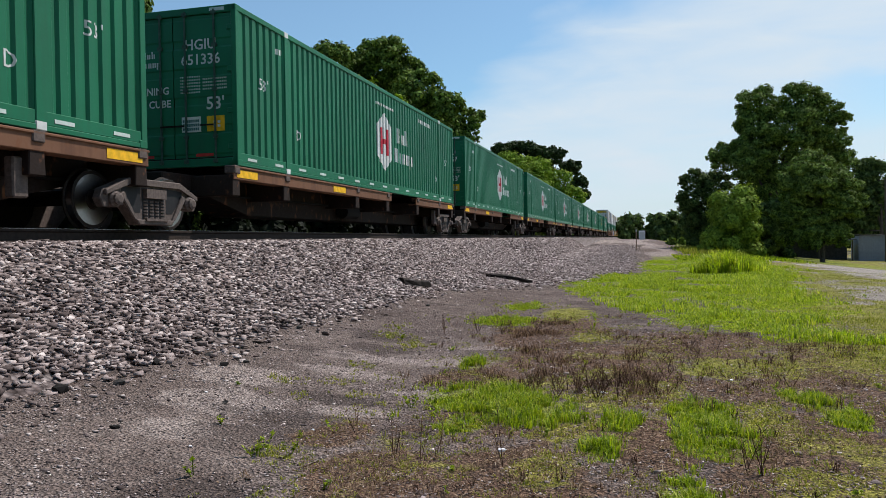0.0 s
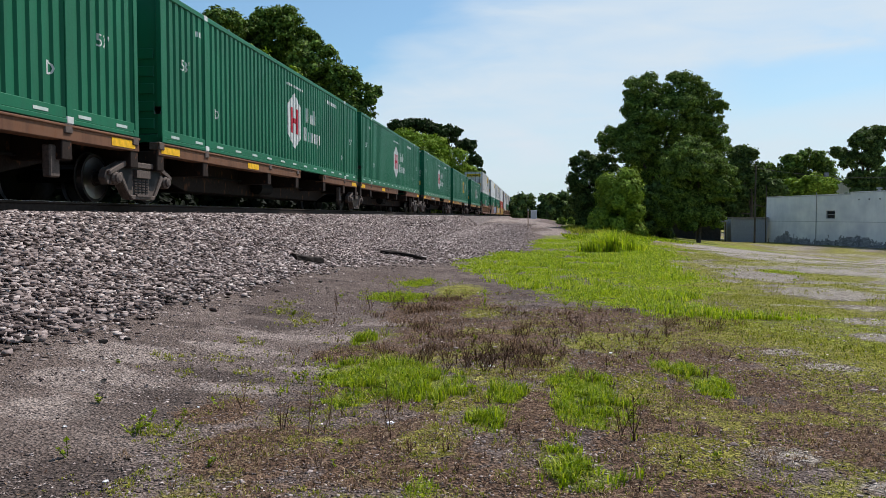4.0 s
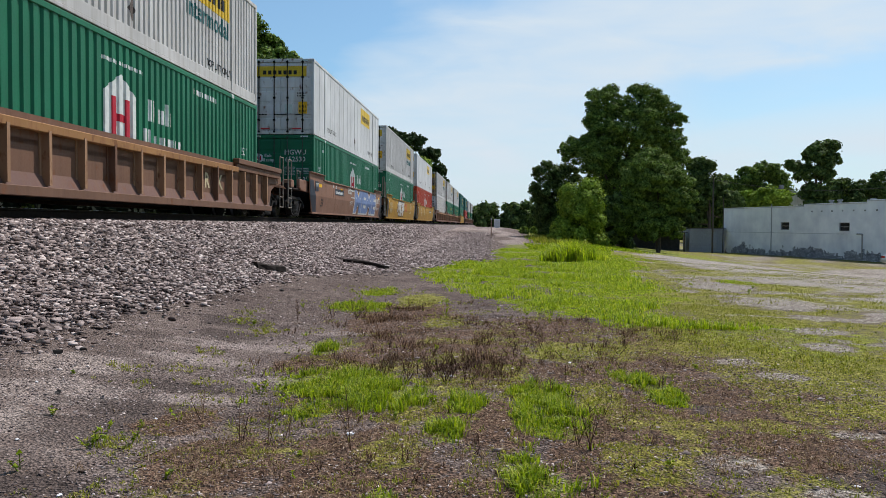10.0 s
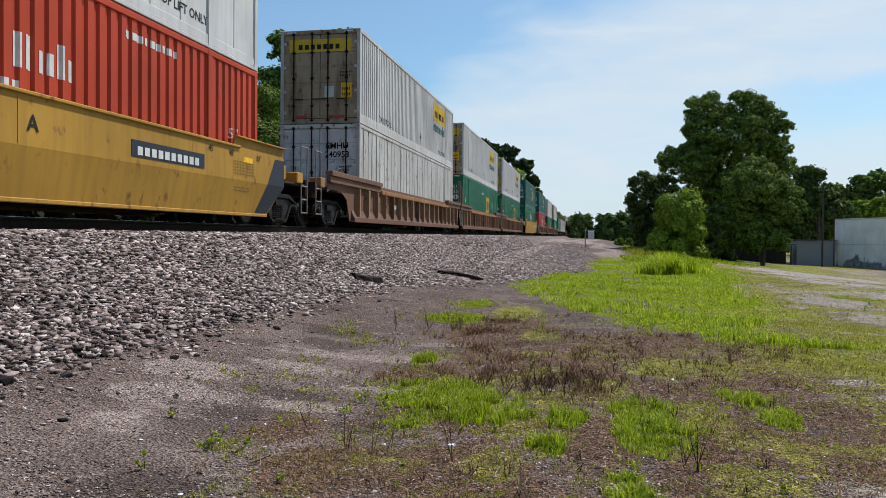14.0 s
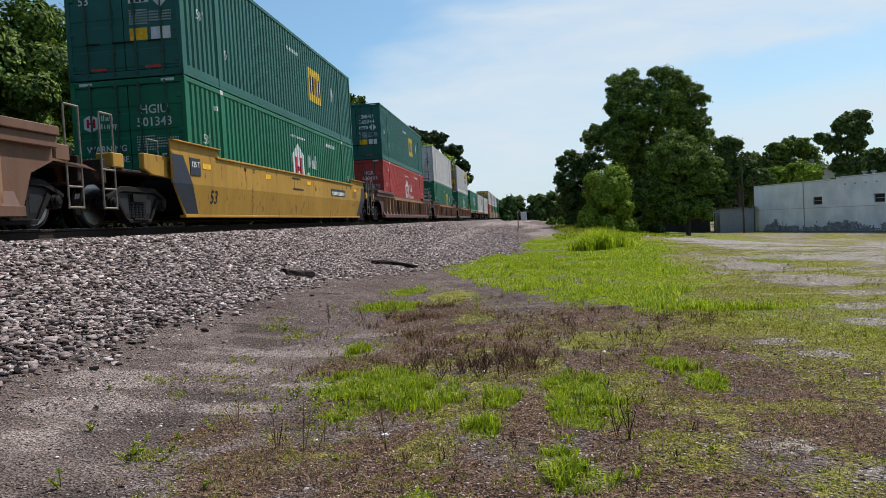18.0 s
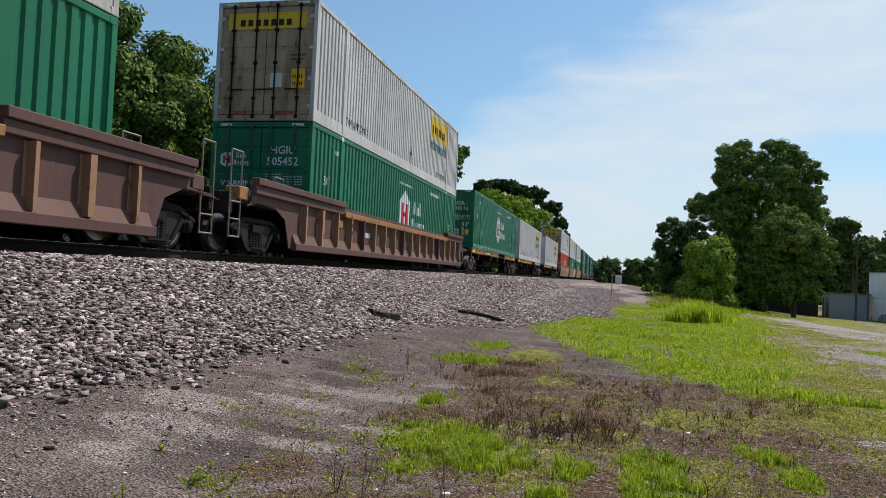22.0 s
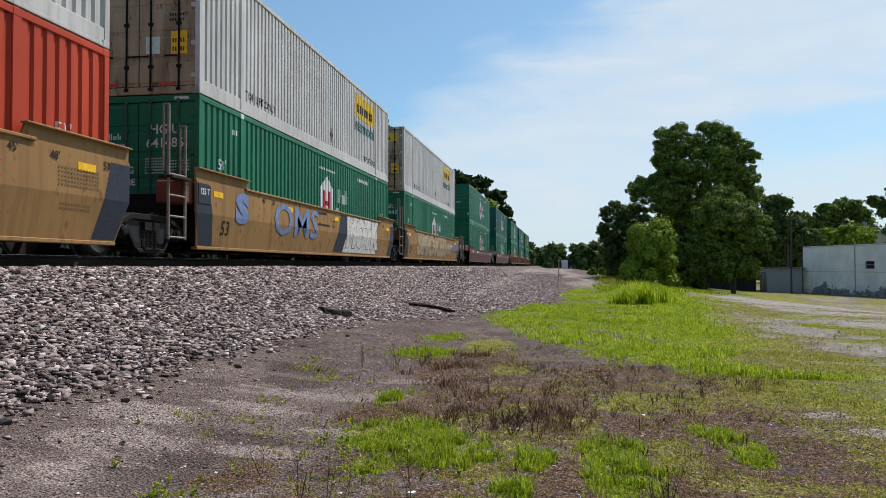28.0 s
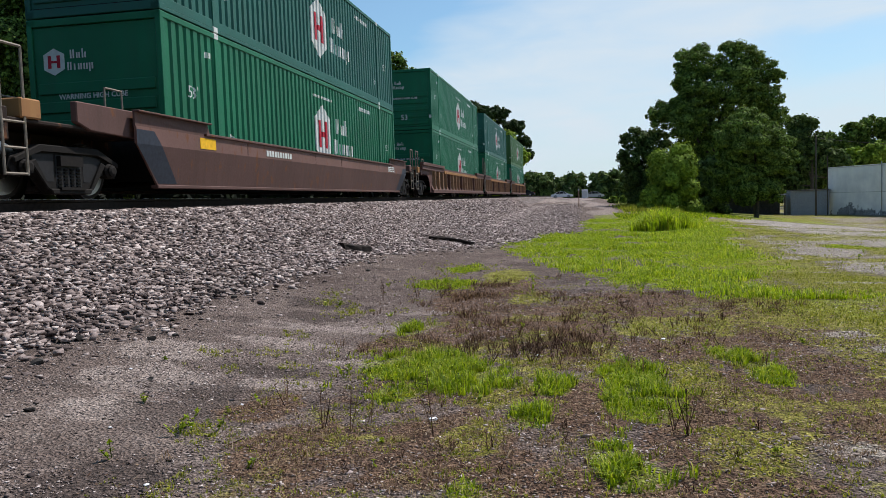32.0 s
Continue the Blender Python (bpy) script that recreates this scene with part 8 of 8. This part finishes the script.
for a, b, sag in ((t1, t2, 0.8), (t1, t4, 0.8), (t2, t3, 1.3), (t1 + Vector((0, 0, -3)), t4 + Vector((0, 0, -3)), 0.9), (t1 + Vector((0, 0, -2.5)), t2 + Vector((0, 0, -2)), 0.9)):
    bm = bmesh.new()
    pts = [a.lerp(b, k / 14) + Vector((0, 0, -0.25 - sag * 4 * (k / 14) * (1 - k / 14))) for k in range(15)]
    pipe(bm, pts, 0.02, 4)
    me = bpy.data.meshes.new("overhead_cable")
    bm.to_mesh(me)
    bm.free()
    me.materials.append(M_RUBBER)
    tagged(new("overhead_cable", me), "thin black overhead cable sagging between poles", "cable")

M_CARPAINT = plain("white car paint", (0.74, 0.75, 0.77), 0.25, 0, 3, 0.04)
M_SILVER = plain("silver car paint", (0.45, 0.46, 0.48), 0.3, 0.4, 3, 0.04)
M_CARGLASS = plain("dark car glass", (0.015, 0.018, 0.02), 0.06, 0, 3, 0.1)
M_LAMP = plain("red lamp glass", (0.4, 0.02, 0.02), 0.2, 0, 3, 0.1)


def sedan(m, body_mat, label):
    c = empty("car", m, label, "car")
    low = [(-2.4, 0.32), (-2.42, 0.62), (-2.3, 0.86), (-1.5, 0.93), (0.9, 0.95), (2.0, 0.84), (2.36, 0.66), (2.4, 0.34), (1.9, 0.24), (-1.9, 0.24)]
    top = [(-1.75, 0.92), (-1.0, 1.38), (-0.5, 1.44), (0.3, 1.42), (0.62, 1.34), (1.35, 0.93)]
    body = piece("body", ("car_body", body_mat.name), lambda bm: (slab(bm, low, -0.88, 0.88), worn(bm, 0.05, 2)), body_mat, c, smooth=False)
    piece("cabin", ("car_cabin", body_mat.name), lambda bm: (slab(bm, top, -0.72, 0.72), worn(bm, 0.05, 2)), body_mat, c)
    for s in (-1, 1):
        for i, w in enumerate(([(-1.42, 0.96), (-0.92, 1.33), (-0.52, 1.37), (-0.52, 0.96)], [(-0.45, 0.96), (-0.45, 1.37), (0.28, 1.36), (0.28, 0.96)], [(0.35, 0.96), (0.35, 1.34), (0.58, 1.28), (1.05, 0.96)])):
            piece("side_window", ("side_window", s, i), lambda bm, w=w, s=s: slab(bm, w, s * 0.715, s * 0.728), M_CARGLASS, c)
        piece("door_handle", ("car_handle", s), lambda bm, s=s: box(bm, s * 0.88 - 0.01, s * 0.88 + 0.015, -0.6, -0.42, 0.78, 0.81), M_CARGLASS, c)
        piece("headlight", ("headlight", s), lambda bm, s=s: (box(bm, s * 0.62 - 0.18, s * 0.62 + 0.18, 2.28, 2.40, 0.60, 0.72), worn(bm, 0.02)), M_STRIP, c)
        piece("tail_light", ("tail_light", s), lambda bm, s=s: (box(bm, s * 0.62 - 0.2, s * 0.62 + 0.2, -2.43, -2.34, 0.64, 0.80), worn(bm, 0.02)), M_LAMP, c)
        for y in (-1.42, 1.38):
            w = piece("wheel", ("car_wheel", s), lambda bm: lathe(bm, ((-0.09, 0.22), (-0.1, 0.30), (-0.07, 0.325), (0.07, 0.325), (0.1, 0.30), (0.09, 0.22)), 20), M_RUBBER, c, pose(s * 0.80, y, 0.325))
            piece("hub_cap", ("hub_cap", s), lambda bm, s=s: lathe(bm, ((s * 0.07, 0.21), (s * 0.105, 0.20), (s * 0.115, 0.08), (s * 0.118, 0.001)), 16), M_GALV, w)
    piece("windscreen", "windscreen", lambda bm: slab(bm, [(0.66, 1.30), (1.30, 0.97), (1.32, 0.99), (0.68, 1.33)], -0.62, 0.62), M_CARGLASS, c)
    piece("rear_window", "rear_window", lambda bm: slab(bm, [(-1.72, 0.97), (-1.05, 1.34), (-1.08, 1.37), (-1.75, 1.0)], -0.62, 0.62), M_CARGLASS, c)
    piece("bumper", ("bumper",), lambda bm: [box(bm, -0.86, 0.86, y - 0.06, y + 0.06, 0.36, 0.52) for y in (-2.42, 2.4)], M_SILVER, c)
    return c


sedan(pose(30.5, 55.6, float(height(30.5, 55.6)) - 0.01, 0, 0, -88), M_CARPAINT, "white parked four-door sedan in the gravel yard")
M_NAVY = plain("dark navy car paint", (0.02, 0.023, 0.03), 0.25, 0, 3, 0.05)
# cars on the road over the crossing: thing, heading, (time, x) along the road
CROSS_Y = 171.0
CROSSING = ((sedan(pose(70, CROSS_Y, 0, 0, 0, 90), M_NAVY, "dark car driving over the far crossing"), 90, CROSS_Y, ((0, 70), (22.5, 70), (27.5, 4), (30, -4), (31, -8), (32, -13))),
            (sedan(pose(-70, CROSS_Y - 3.5, 0, 0, 0, -90), M_CARPAINT, "white sedan driving over the far crossing"), -90, CROSS_Y - 3.5, ((0, -70), (22, -70), (28, -20), (31.5, -7), (32, -4.4))),
            (sedan(pose(75, CROSS_Y, 0, 0, 0, 90), M_SILVER, "grey car approaching the far crossing"), 90, CROSS_Y, ((0, 75), (22.5, 75), (30, 14), (31, 8), (32, 2.3))))


M_TANPOST = plain("bleached tan timber", (0.34, 0.23, 0.17), 0.9, 0, 9, 0.2)


def cabinet():
    z = float(height(0.55, 142))
    c = empty("signal_cabinet", pose(0.45, 142, z), "white metal signal cabinet beside the track", "signal cabinet")
    piece("case", "cab_case", lambda bm: (box(bm, -0.55, 0.55, -0.4, 0.4, 0, 1.5), worn(bm, 0.03)), M_CARPAINT, c)
    piece("lid", "cab_lid", lambda bm: (box(bm, -0.62, 0.62, -0.47, 0.47, 1.5, 1.62), worn(bm, 0.03)), M_CARPAINT, c)
    piece("door", "cab_door", lambda bm: box(bm, -0.45, 0.45, -0.43, -0.404, 0.15, 1.4), M_COPING, c)
    z = float(height(-0.3, 70))
    s = empty("marker_post", pose(-0.3, 70, z), "thin weathered marker post beside the track", "post")
    piece("post", "marker_shaft", lambda bm: cyl(bm, (0, 0, -0.2), (0, 0, 1.55), 0.045, 8), M_TANPOST, s)
    piece("cap", "marker_cap", lambda bm: cyl(bm, (0, 0, 1.55), (0, 0, 1.72), 0.055, 8), M_COPING, s)


cabinet()



def motions():
    """The train runs past at an even speed; cars use the far crossing."""
    for thing, y in MOVERS:
        z = thing.location.z
        walk(thing, [(t, pose(TRACK_X, y - SPEED * t, z)) for t in range(0, 33, 4)])
    for car, heading, y, rows in CROSSING:
        walk(car, [(t, pose(x, y, float(height(x, y)) + 0.01, 0, 0, heading)) for t, x in rows])


motions()
